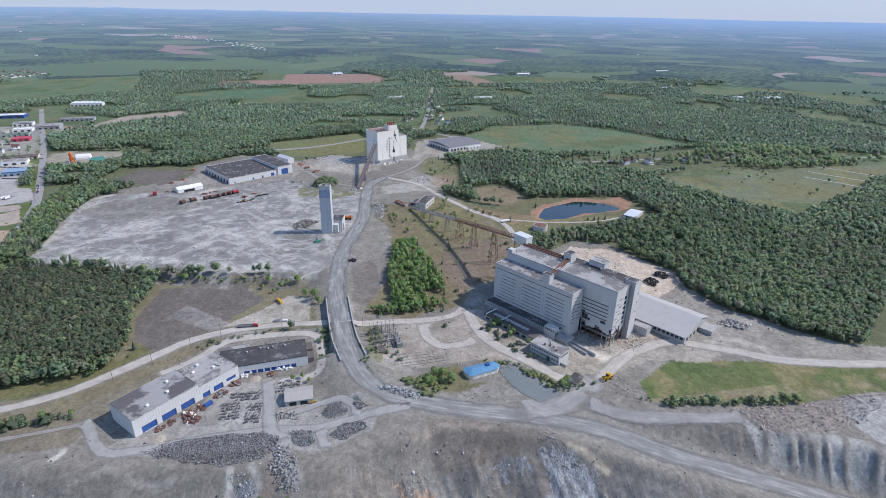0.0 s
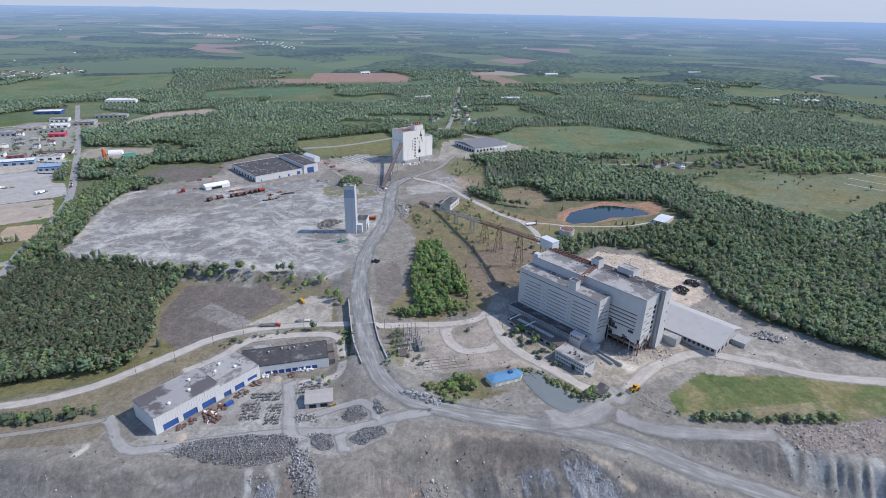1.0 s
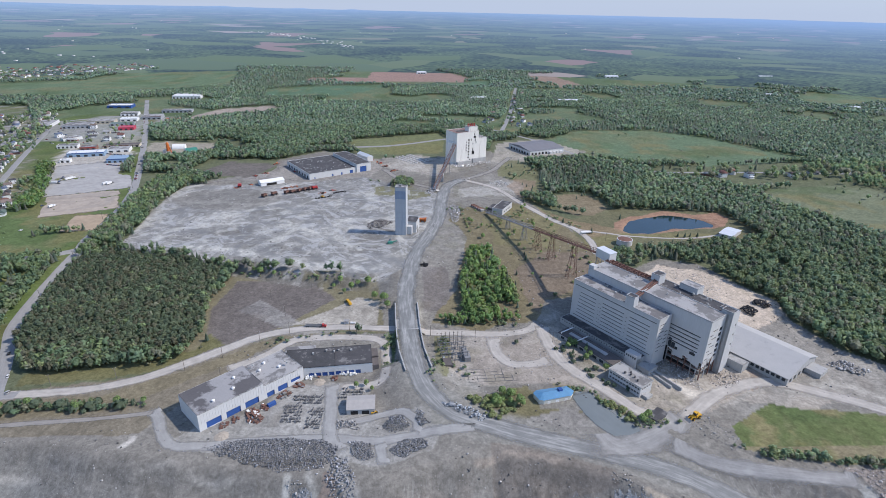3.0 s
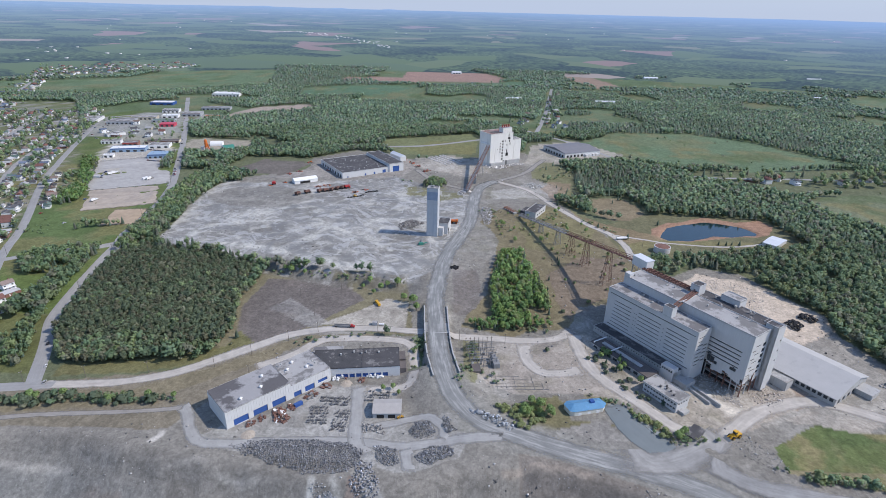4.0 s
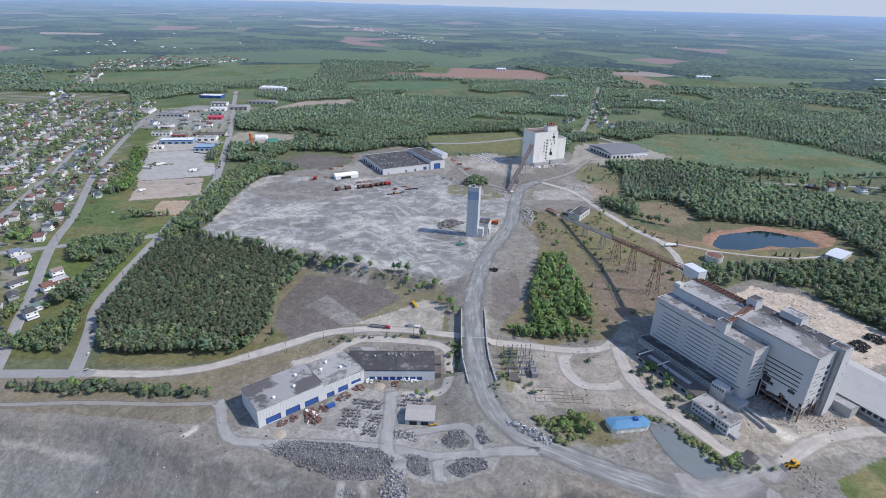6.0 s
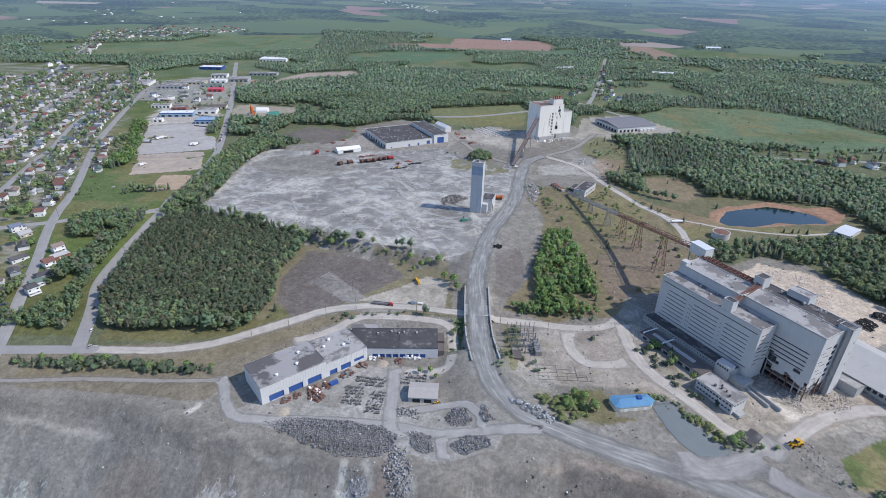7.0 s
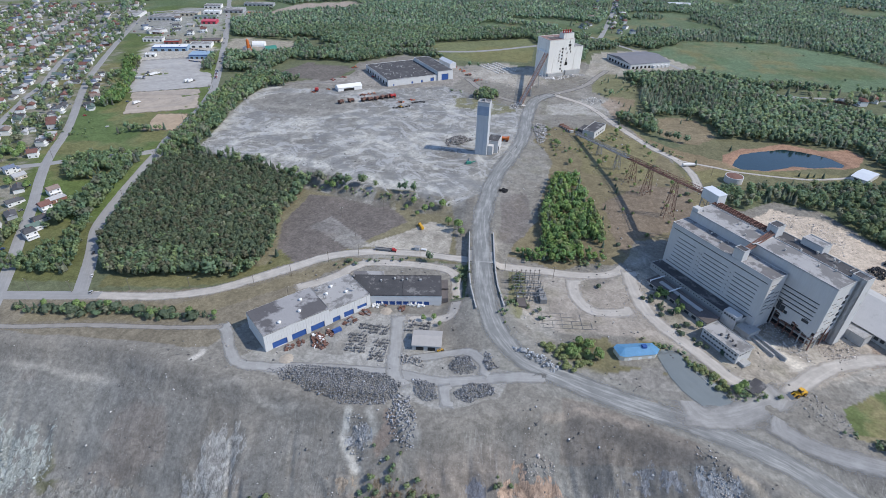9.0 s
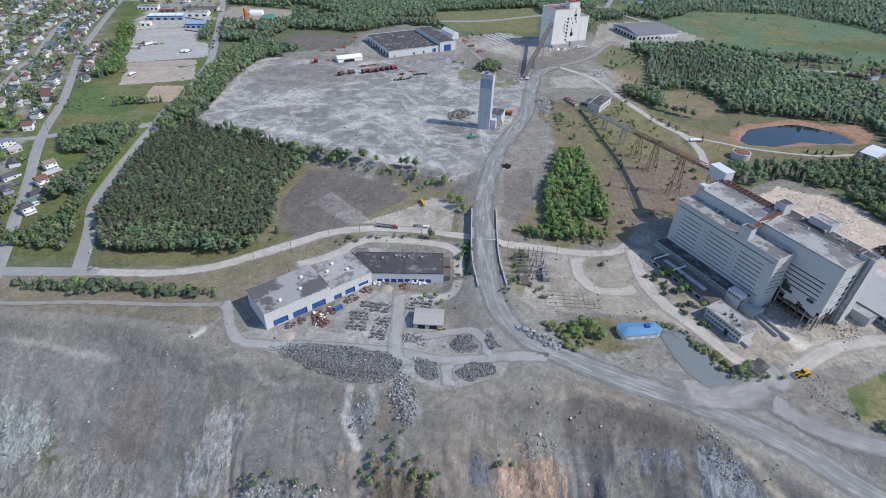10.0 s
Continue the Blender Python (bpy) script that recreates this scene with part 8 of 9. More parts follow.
rock_pile("fallen_rock", [(-78, 288), (-70, 288), (-62, 270), (-66, 262), (-74, 268)], 1.3, 0.45, 0.2, "grey blocks strewn down the scree", 35, (0.26, 0.265, 0.27), category="rubble")

# low foundation strips of a removed building
remains = thing("foundation_remains", pose(24, 376, ground_at(52, 390), 0, 0, 4), "low grey foundation strips of a removed building", "foundation")
for k in range(5):
    bm = bmesh.new()
    box(bm, 2, 4 * k, -1.2, 56 - 5 * k, 4 * k + 0.3, 0.1)
    part("strip", bm, ROCK, remains)
for k in range(8):
    bm = bmesh.new()
    box(bm, 3 + 7 * k, 0.4, -1.2, 3.3 + 7 * k, 15.9 - 8 * (k % 2), 0.08)
    part("strip", bm, ROCK, remains)

# ---- woods ----
def unit(a):
    a = np.array(a)
    return a / np.linalg.norm(a, axis=1)[:, None]


def leaf_crown(seed, cards, rx, rz, mid, size, lobes=6, k=0.66):
    """Triangles of a leafy crown of unit height: cards on a lobed shell round a small dark core."""
    g = np.random.default_rng(seed)
    v, f, shade, out = [], [], [], []
    lob = g.normal(size=(lobes, 3))
    lob /= np.linalg.norm(lob, axis=1)[:, None]
    for _ in range(cards):
        d = g.normal(size=3)
        d[2] = abs(d[2]) * 1.1 - 0.35
        d /= np.linalg.norm(d)
        swell = 0.72 + 0.38 * max(0, (lob @ d).max()) ** 4 + g.uniform(-0.14, 0.1)
        c = np.array((d[0] * rx * swell, d[1] * rx * swell, mid + d[2] * rz * swell))
        n = d + g.normal(size=3) * 0.55
        n /= np.linalg.norm(n)
        a = np.cross(n, g.normal(size=3))
        a /= np.linalg.norm(a)
        b = np.cross(n, a)
        s = size * g.uniform(0.7, 1.35)
        i = len(v)
        v += [c + s * (-a - 0.7 * b), c + s * (a - 0.9 * b), c + s * (0.8 * a + b), c + s * (-0.9 * a + 0.8 * b) + n * s * 0.4]
        f += [(i, i + 1, i + 2), (i, i + 2, i + 3)]
        # shading put into the tint: cards higher on the crown are lighter
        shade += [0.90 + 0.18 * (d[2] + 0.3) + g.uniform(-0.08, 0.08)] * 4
        n = n if n @ d > 0 else -n
        out += [d + n * 0.15 + np.array((0, 0, 0.9))] * 4
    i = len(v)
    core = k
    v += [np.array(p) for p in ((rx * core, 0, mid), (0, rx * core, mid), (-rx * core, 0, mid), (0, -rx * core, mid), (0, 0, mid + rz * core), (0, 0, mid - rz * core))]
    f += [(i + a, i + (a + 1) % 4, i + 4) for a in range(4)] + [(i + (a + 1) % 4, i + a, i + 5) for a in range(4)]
    # core tinted darker, for the crown's shaded inside
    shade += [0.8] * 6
    out += [q - np.array((0, 0, mid)) for q in v[-6:]]
    return np.array(v), np.array(f), np.array(shade), unit(out)


def conifer_crown(seed, tiers=5, points=9, r=0.2):
    """Triangles of a conifer of unit height: drooping ragged tiers."""
    g = np.random.default_rng(seed)
    v, f, shade = [], [], []
    for t in range(tiers):
        top, low = 1.0 - 0.80 * t / tiers, 1.0 - 0.80 * t / tiers - (0.34 - 0.02 * t)
        rad = r * (0.30 + 0.80 * (t + 0.6) / tiers)
        i = len(v)
        v.append(np.array((g.uniform(-.01, .01), g.uniform(-.01, .01), top)))
        # shading put into the tint: bright tier tops, darker notches between points
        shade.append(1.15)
        for k in range(points * 2):
            a = math.pi * k / points + g.uniform(-0.12, 0.12)
            q = rad * ((1.0 if k % 2 == 0 else 0.6) + g.uniform(-0.12, 0.12))
            v.append(np.array((q * math.cos(a), q * math.sin(a), low + g.uniform(-0.02, 0.03) + (0.05 if k % 2 else 0))))
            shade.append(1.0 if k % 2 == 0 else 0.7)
        for k in range(points * 2):
            f.append((i, i + 1 + k, i + 1 + (k + 1) % (points * 2)))
    out = [(q[0] / r, q[1] / r, 0.55) for q in v]
    return np.array(v), np.array(f), np.array(shade), unit(out)



BROAD = [leaf_crown(s, 44, 0.25 + 0.03 * (s % 3), 0.38, 0.58, 0.055, 6, 0.80) for s in range(6)]
BROAD_MID = [leaf_crown(s + 20, 14, 0.24, 0.38, 0.57, 0.085, 6, 0.92) for s in range(5)]
BROAD_FAR = [leaf_crown(s + 30, 5, 0.25, 0.36, 0.56, 0.11, 6, 1.05) for s in range(4)]
PINE = [leaf_crown(s + 40, 58, 0.18 + 0.02 * (s % 2), 0.47, 0.53, 0.048, 5, 0.78) for s in range(5)]
CONE = [conifer_crown(s, 5, 7) for s in range(4)]
CONE_FAR = [conifer_crown(s + 9, 3, 4, 0.24) for s in range(3)]
GREENS = np.array([(0.250, 0.335, 0.165), (0.215, 0.305, 0.158), (0.285, 0.350, 0.170), (0.275, 0.290, 0.195), (0.225, 0.315, 0.185), (0.195, 0.290, 0.165)])
DARKS = np.array([(0.140, 0.200, 0.148), (0.150, 0.212, 0.152), (0.170, 0.222, 0.155), (0.182, 0.202, 0.155)])


def plant(name, x, y, tall, conifer, label, near=2, seed=0, greens=GREENS, darks=DARKS, wide=1.0, sink=0.3, cones=None):
    """One mesh of many trees at the given places."""
    g = np.random.default_rng(seed)
    z = height(x, y) - sink
    verts, faces, cols, norms = [], [], [], []
    start = 0
    sets = [((BROAD_FAR, BROAD_MID, BROAD)[int(near)], ~conifer, greens), (cones or (CONE if near == 2 else CONE_FAR), conifer, darks)]
    for shapes, mask, tints in sets:
        which = g.integers(0, len(shapes), len(x))
        for k, (v, f, sh, out) in enumerate(shapes):
            i = np.nonzero(mask & (which == k))[0]
            if not len(i):
                continue
            a = g.uniform(0, 2 * math.pi, len(i))
            s = tall[i] * wide * g.uniform(0.85, 1.2, len(i))
            ca, sa = np.cos(a) * s, np.sin(a) * s
            px = v[None, :, 0] * ca[:, None] - v[None, :, 1] * sa[:, None] + x[i][:, None]
            py = v[None, :, 0] * sa[:, None] + v[None, :, 1] * ca[:, None] + y[i][:, None]
            pz = v[None, :, 2] * tall[i][:, None] + z[i][:, None]
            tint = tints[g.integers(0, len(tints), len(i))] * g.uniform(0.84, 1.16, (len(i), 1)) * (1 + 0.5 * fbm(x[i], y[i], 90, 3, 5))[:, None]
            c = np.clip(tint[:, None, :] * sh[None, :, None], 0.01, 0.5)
            cn, sn = np.cos(a)[:, None], np.sin(a)[:, None]
            norms.append(np.stack([out[None, :, 0] * cn - out[None, :, 1] * sn, out[None, :, 0] * sn + out[None, :, 1] * cn, np.repeat(out[None, :, 2], len(i), 0)], -1).reshape(-1, 3))
            verts.append(np.stack([px, py, pz], -1).reshape(-1, 3))
            cols.append(c.reshape(-1, 3))
            faces.append((f[None] + (start + np.arange(len(i)) * len(v))[:, None, None]).reshape(-1, 3))
            start += len(i) * len(v)
    if not verts:
        return None
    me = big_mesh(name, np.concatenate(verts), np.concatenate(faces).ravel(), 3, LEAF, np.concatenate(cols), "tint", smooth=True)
    me.normals_split_custom_set_from_vertices(np.concatenate(norms).astype(np.float32))
    return tagged(new(name, me), label, "woods", kind="stuff")


def scatter(x0, x1, y0, y1, step, seed):
    g = np.random.default_rng(seed)
    X, Y = np.meshgrid(np.arange(x0, x1, step), np.arange(y0, y1, step))
    X, Y = X.ravel() + g.uniform(-0.45, 0.45, X.size) * step, Y.ravel() + g.uniform(-0.45, 0.45, Y.size) * step
    return X, Y



# ---- the town ----
def house(m, w, d, h, rise, wall, roof, label, wing=False, porch=False, group="houses of the town"):
    """A small house: walls, gabled roof, chimney, door, windows with frames."""
    t = thing("house", m, label, "house", group)
    bm = bmesh.new()
    shell(bm, -w / 2, -d / 2, w / 2, d / 2, -1.5, h)
    for x in (-w / 2, w / 2):
        bm.faces.new([bm.verts.new(p) for p in ((x, -d / 2, h), (x, d / 2, h), (x, 0, h + rise))])
    if wing:
        box(bm, w / 2, -d / 2 + 1, -1.5, w / 2 + 3.6, d / 2 - 1.2, 2.6)
    part("wall", bm, wall, t)
    bm = bmesh.new()
    gable(bm, -w / 2, -d / 2, w / 2, d / 2, h, rise + 0.2, 0.5, 0.18, hip=2.0 if rise < 1.8 else 0.0)
    if wing:
        box(bm, w / 2 + 0.6, -d / 2 + 0.7, 2.6, w / 2 + 3.9, d / 2 - 0.9, 2.8)
    top = part("roof", bm, roof, t)
    bm = bmesh.new()
    box(bm, w * 0.2, -0.4, h + rise * 0.6, w * 0.2 + 0.7, 0.4, h + rise + 1.1)
    part("chimney", bm, BRICK, top)
    bm = bmesh.new()
    box(bm, -0.5, -d / 2 - 0.06, 0.2, 0.5, -d / 2 + 0.05, 2.3)
    part("door", bm, WHITE_PAINT, t)
    rows = (1.0,) if h < 4.5 else (1.0, 3.7)
    for z in rows:
        for x in (-w * 0.33, w * 0.3):
            for y in (-d / 2 - 0.05,) if z > 2 else (-d / 2 - 0.05, d / 2 + 0.05):
                bm = bmesh.new()
                box(bm, x - 0.75, y - 0.04, z, x + 0.75, y + 0.04, z + 1.25)
                part("window", bm, GLASS_DARK, t)
    if porch:
        bm = bmesh.new()
        box(bm, -w / 2, -d / 2 - 2, 0, w / 2, -d / 2 - 0.05, 0.4), box(bm, -w / 2, -d / 2 - 2, 2.6, w / 2, -d / 2 - 0.05, 2.8)
        for x in (-w / 2 + 0.1, 0, w / 2 - 0.1):
            beam(bm, (x, -d / 2 - 1.9, 0.4), (x, -d / 2 - 1.9, 2.6), 0.15)
        part("porch", bm, WHITE_PAINT, t)
    return t


BRICK = surface("red_brick", (0.27, 0.15, 0.12), 0.9, 0.2, 2, 0.3, 0.1, vary=0.15)
BEIGE = surface("beige_siding", (0.52, 0.47, 0.38), 0.8, 0.08, 2, 0.3, 0.03, vary=0.12)
SIDING = surface("white_siding", (0.74, 0.74, 0.725), 0.7, 0.06, 2, 0.3, 0.03, vary=0.1)
GREYSIDE = surface("grey_siding", (0.36, 0.38, 0.40), 0.8, 0.08, 2, 0.3, 0.03, vary=0.12)
R_BLACK = surface("charcoal_shingles", (0.09, 0.09, 0.095), 0.9, 0.2, 2, 0.3, 0.15, vary=0.25)
R_BROWN = surface("brown_shingles", (0.21, 0.165, 0.145), 0.9, 0.2, 2, 0.3, 0.15, vary=0.25)
R_RED = surface("red_brown_shingles", (0.20, 0.105, 0.09), 0.9, 0.2, 2, 0.3, 0.15, vary=0.2)
R_GREY = surface("grey_shingles", (0.38, 0.38, 0.385), 0.9, 0.15, 2, 0.3, 0.15, vary=0.2)
R_GREEN = surface("green_shingles", (0.12, 0.17, 0.15), 0.9, 0.15, 2, 0.3, 0.15, vary=0.2)
R_BLUE = surface("blue_grey_shingles", (0.13, 0.16, 0.22), 0.9, 0.15, 2, 0.3, 0.15, vary=0.2)
KINDS = [
    (11, 8, 3.2, 2.2, SIDING, R_BLACK, "white-sided bungalow with a charcoal gabled roof", True, False),
    (10, 8.5, 5.8, 2.4, SIDING, R_BROWN, "two-storey white house with a brown gabled roof", False, True),
    (12, 8, 3.2, 2.0, BRICK, R_GREY, "red brick bungalow with a grey shingle roof", True, False),
    (9, 9, 5.6, 3.0, SIDING, R_RED, "white house with a steep red-brown roof", False, True),
    (13, 8.5, 3.0, 1.6, GREYSIDE, R_BLACK, "long grey bungalow with a low hipped roof", False, False),
    (10, 8, 3.4, 2.6, SIDING, R_GREEN, "white cottage with a faded green roof", True, True),
    (9, 10, 6.2, 1.4, SIDING, R_BLACK, "two-storey white duplex with a low charcoal roof", False, True),
    (11, 9, 3.4, 2.4, BEIGE, R_GREY, "beige bungalow with a grey gabled roof", False, False),
    (10, 8, 5.6, 2.2, SIDING, R_BLUE, "white house with a blue-grey shingle roof", True, False),
]
bases = []
NEAR_HOUSES = [(-439.8, 467.8, 60), (-415.8, 490, 60), (-407, 478.5, 60), (-405.3, 464.5, 62), (-398.8, 449, 60), (-395.5, 436, 60), (-391, 426, 60), (-470, 513, 62), (-487, 522, 62)]
for (w, d, h, rise, wall, roof, label, wing_, porch_), (x, y, a) in zip(KINDS, NEAR_HOUSES):
    bases.append(house(pose(x, y, ground_at(x, y), 0, 0, a), w, d, h, rise, wall, roof, label, wing_, porch_))
S1 = [(-350, 330), (-392, 410), (-423, 471), (-471, 552), (-512, 640), (-562, 728), (-612, 818), (-652, 908), (-694, 1005), (-790, 1240)]
S2 = [(-520, 430), (-575, 580), (-634, 716), (-661, 790), (-717, 905), (-778, 1069), (-842, 1235), (-905, 1390)]
streets = [S1, S2] + [[(x - 76 * k, y - 34 * k) for x, y in S2] for k in (1, 2, 3, 4)]
hr = random.Random(11)
taken = [(x, y) for x, y, _ in NEAR_HOUSES]
sheds_at, garden_trees, kerb_cars, plots = [], [], [], []
for si, st in enumerate(streets):
    line = smooth_line(st, 3.0)
    if si > 1:
        road("house_street", st, 9, ASPHALT, "grey residential street", wobble=0.02, seed=30 + si, lift=0.18)
    for side in (-1, 1):
        run, gap = 0.0, 15.5
        for p, q in zip(line, line[1:]):
            run += (q - p).length
            if run < gap:
                continue
            run, gap = 0.0, hr.choice((13.5, 15, 16.5, 20, 24))
            t_ = (q - p).normalized()
            s_ = Vector((t_.y, -t_.x)) * side
            c = p + s_ * (14.0 + hr.uniform(-2.5, 8))
            if side > 0 and si == 0 and not (705 < c.y < 850 or 455 < c.y < 500):
                continue
            if c.y < 385 or any((c.x - x) ** 2 + (c.y - y) ** 2 < 130 for x, y in taken):
                continue
            if abs(along(np.array([c.x]), np.array([c.y]), [(-381, 606), (-405, 582), (-447, 560), (-486, 537), (-600, 480)])[0][0]) < 14:
                continue
            if math.degrees(math.atan2(c.x, c.y - 60)) < -60:
                continue
            taken.append((c.x, c.y))
            a = math.degrees(math.atan2(s_.y, s_.x)) - 90 + (90 if hr.random() < 0.45 else 0) + hr.gauss(0, 7)
            plots.append((math.hypot(c.x, c.y - 80), hr.randrange(len(bases)), c.x, c.y, a, hr.uniform(0.85, 1.12)))
            b_ = c + s_ * hr.uniform(13, 20) + t_ * hr.uniform(-5, 5)
            if hr.random() < 0.55:
                sheds_at.append((b_.x, b_.y, a))
            for _ in range(5):
                g_ = c + s_ * hr.choice((hr.uniform(8, 30), hr.uniform(8, 30), hr.uniform(-9, -6))) + t_ * hr.uniform(-10, 10)
                if hr.random() < 0.3 + 1.2 * (float(value_noise(g_.x / 45, g_.y / 45, 9)) > 0.45):
                    garden_trees.append((g_.x, g_.y))
            if hr.random() < 0.45:
                k_ = c - s_ * 6.5 + t_ * 6.5
                kerb_cars.append((k_.x, k_.y, a + 90))
shed_base = gabled("garden_shed", pose(*sheds_at[0][:2], ground_at(*sheds_at[0][:2]), 0, 0, sheds_at[0][2]), 4.5, 3.5, 2.3, 1.1, "small white garden shed behind a house", "shed", SIDING, R_GREY, 1, GLASS_DARK, "garden sheds")
sheds_at.sort(key=lambda q: math.hypot(q[0], q[1] - 80))
for x, y, a in sheds_at[1:80]:
    copy_thing(shed_base, pose(x, y, ground_at(x, y), 0, 0, a) @ Matrix.Scale(hr.uniform(0.9, 1.5), 4))
kerb_cars.sort(key=lambda q: math.hypot(q[0], q[1] - 80))
more_cars(kerb_cars[:40], 5)


def coloured(thing_ob):
    """A thing's triangles in its own frame, with the colour of each part."""
    vs, fs, cs, at = [], [], [], 0
    inv = thing_ob.matrix_world.inverted()
    for o in thing_ob.children_recursive:
        if o.type != "MESH":
            continue
        m = o.matrix_basis if o.parent is thing_ob else o.parent.matrix_basis @ o.matrix_basis
        me = o.data
        me.calc_loop_triangles()
        co = np.array([m @ v.co for v in me.vertices])
        tri = np.array([t.vertices[:] for t in me.loop_triangles])
        col = next(n for n in me.materials[0].node_tree.nodes if n.type == "RGB").outputs[0].default_value[:3]
        vs.append(co), fs.append(tri + at), cs.append(np.repeat([col], len(co), 0))
        at += len(co)
    return np.concatenate(vs), np.concatenate(fs), np.concatenate(cs)


def joined(name, base_list, places, label, category):
    """Many like things, too many or too far to tell apart, in one mesh."""
    sets = [coloured(b) for b in base_list]
    g = np.random.default_rng(3)
    vs, fs, cs, at = [], [], [], 0
    for k, x, y, a, s in places:
        v, f, c = sets[k % len(sets)]
        ca, sa = math.cos(math.radians(a)) * s, math.sin(math.radians(a)) * s
        vs.append(np.c_[v[:, 0] * ca - v[:, 1] * sa + x, v[:, 0] * sa + v[:, 1] * ca + y, v[:, 2] * s + ground_at(x, y)])
        fs.append(f + at), cs.append(np.clip(c * g.uniform(0.8, 1.25), 0.01, 0.8))
        at += len(v)
    me = big_mesh(name, np.concatenate(vs), np.concatenate(fs).ravel(), 3, PAINTED, np.concatenate(cs))
    return tagged(new(name, me), label, category, kind="stuff")


PAINTED = covered("house_paint", "cover", rough=0.8, spread=0.1, sizes=(0.8, 4.0), bump=0)
plots.sort()
for _, k, x, y, a, s in plots[:235]:
    copy_thing(bases[k], pose(x, y, ground_at(x, y), 0, 0, a) @ Matrix.Scale(s, 4))
joined("town_houses", bases, [q[1:] for q in plots[235:]], "rows of small houses farther down the town's streets", "houses")
joined("town_sheds", [shed_base], [(0, x, y, a, 1.2) for x, y, a in sheds_at[80:]], "small garden sheds among the far houses", "sheds")

# ---- shops and workshops along the town road ----
rest = []
def shop(x, y, a, w, d, h, wall, roof, label, doors=3, band=None):
    t = thing("shop_building", pose(x, y, ground_at(x, y), 0, 0, a), label, "commercial building")
    dz = [((k + 0.25) * w / doors, 0.2, (k + 0.75) * w / doors, min(h - 1.2, 3.6)) for k in range(doors)]
    bm = bmesh.new()
    pierced(bm, face_s(0, 0), w, -2, h, dz, 0.3)
    shell(bm, 0, 0, w, d, -2, h, "s")
    part("wall", bm, wall, t)
    panes(t, face_s(0, 0), dz, 0.3, "door")
    flat_roof(t, 0, 0, w, d, h - 0.2, roof, wall, 0.4)
    if band:
        bm = bmesh.new()
        box(bm, 0.2, -0.15, h - 1.4, w - 0.2, 0.02, h - 0.3)
        part("fascia", bm, band, t, "coloured fascia")
    roof_clutter(t, 3, 3, w - 4, d - 4, h - 0.1, 3, int(abs(x)), STEEL)


BLUE_LIGHT = surface("light_blue_sheet", (0.27, 0.38, 0.50), 0.5, 0.08, 3, 0.4, 0.03)
PINK = surface("rose_red_sheet", (0.55, 0.08, 0.12), 0.5, 0.08, 3, 0.4, 0.03)
shop(-528, 958, 12, 34, 26, 7, BLUE_LIGHT, BLUE_LIGHT, "blue-clad truck garage with a pale blue roof", 4, BLUE_DOOR)
shop(-612, 990, 15, 58, 22, 7, BLUE_LIGHT, WHITE_PAINT, "long blue and white industrial hall", 5, BLUE_DOOR)
shop(-618, 1040, 14, 26, 18, 6, BRICK, ROOF_GREY, "red-fronted workshop with a grey roof", 3, RED)
shop(-665, 1050, 14, 34, 16, 5.5, SIDING, ROOF_GREY, "white motel block with a grey flat roof", 5)
shop(-588, 1060, 14, 62, 20, 5, BEIGE, ROOF_BROWN, "long low store with a brown roof", 7, R_RED)
shop(-562, 1026, 14, 36, 24, 6, SIDING, ROOF_PALE, "white store with a pale flat roof", 3)
shop(-640, 1222, 12, 30, 22, 6, PINK, PINK, "rose-red shop with a matching roof", 3)
shop(-680, 1266, 12, 48, 18, 5, GREYSIDE, R_GREEN, "long grey-green low shop", 5)
shop(-685, 1320, 12, 36, 22, 6, SIDING, WHITE_PAINT, "white gabled market hall", 3)
shop(-715, 1384, 12, 38, 24, 6.5, SIDING, ROOF_PALE, "white store with dark shop windows", 4, DARK)
shop(-800, 1488, 6, 58, 30, 7, BLUE_DOOR, WHITE_PAINT, "bright blue and white warehouse", 3)
shop(-705, 1655, 4, 78, 44, 8, SIDING, WHITE_PAINT, "large white school-like building", 8)
shop(-760, 1228, 12, 52, 40, 6, GREYSIDE, ROOF_GREY, "wide grey plaza building", 6)
shop(-740, 1284, 12, 56, 26, 5.5, BEIGE, ROOF_PALE, "beige plaza building with a pale roof", 6)
shop(-648, 1345, 10, 42, 34, 7, GREYSIDE, ROOF_PALE, "grey store with a pale roof", 4, R_RED)
shop(-640, 1435, 8, 70, 22, 6, GREYSIDE, ROOF_GREY, "long grey service building", 7)
shop(-590, 1338, 8, 36, 10, 4, ORANGE, ORANGE, "low orange storage building", 4)
shop(-830, 1230, 14, 40, 60, 6, SIDING, ROOF_PALE, "white L-shaped arena building", 3)
shop(-700, 1120, -40, 16, 34, 5, SIDING, ROOF_GREY, "narrow white hall beside the meadow", 2)
shop(-604, 955, 14, 16, 10, 5, SIDING, WHITE_PAINT, "small white office at the truck lot", 2)
lot = []
for k in range(16):
    lot.append((-520 + 3.2 * k, 945 - 0.6 * k, 12))
for k in range(14):
    lot.append((-436 - 1.2 * k, 862 + 3.0 * k, 20))
for k in range(18):
    lot.append((-560 + 3.1 * k, 1018 - 0.8 * k, 12))
for k in range(9):
    lot.append((-650 + 3.0 * k, 1200 - 0.4 * k, 12)), lot.append((-690 + 3.2 * k, 1365 - 0.4 * k, 10))
for k in range(70):
    lot.append((-660 + 110 * math.sin(k * 1.7) - 40 * math.cos(k * 0.9), 1190 + 120 * math.cos(k * 2.3) + 3 * (k % 5), 12 + 90 * (k % 2)))
lot += [(-548 + 2 * k, 870 - 7 * k, 30 * k) for k in range(5)] + [(-500, 740, 70), (-470, 652, 66), (-520, 682, 64), (-545, 715, 64), (-590, 815, 66), (-420, 810, 72), (-470, 950, 70), (-520, 1070, 70)]
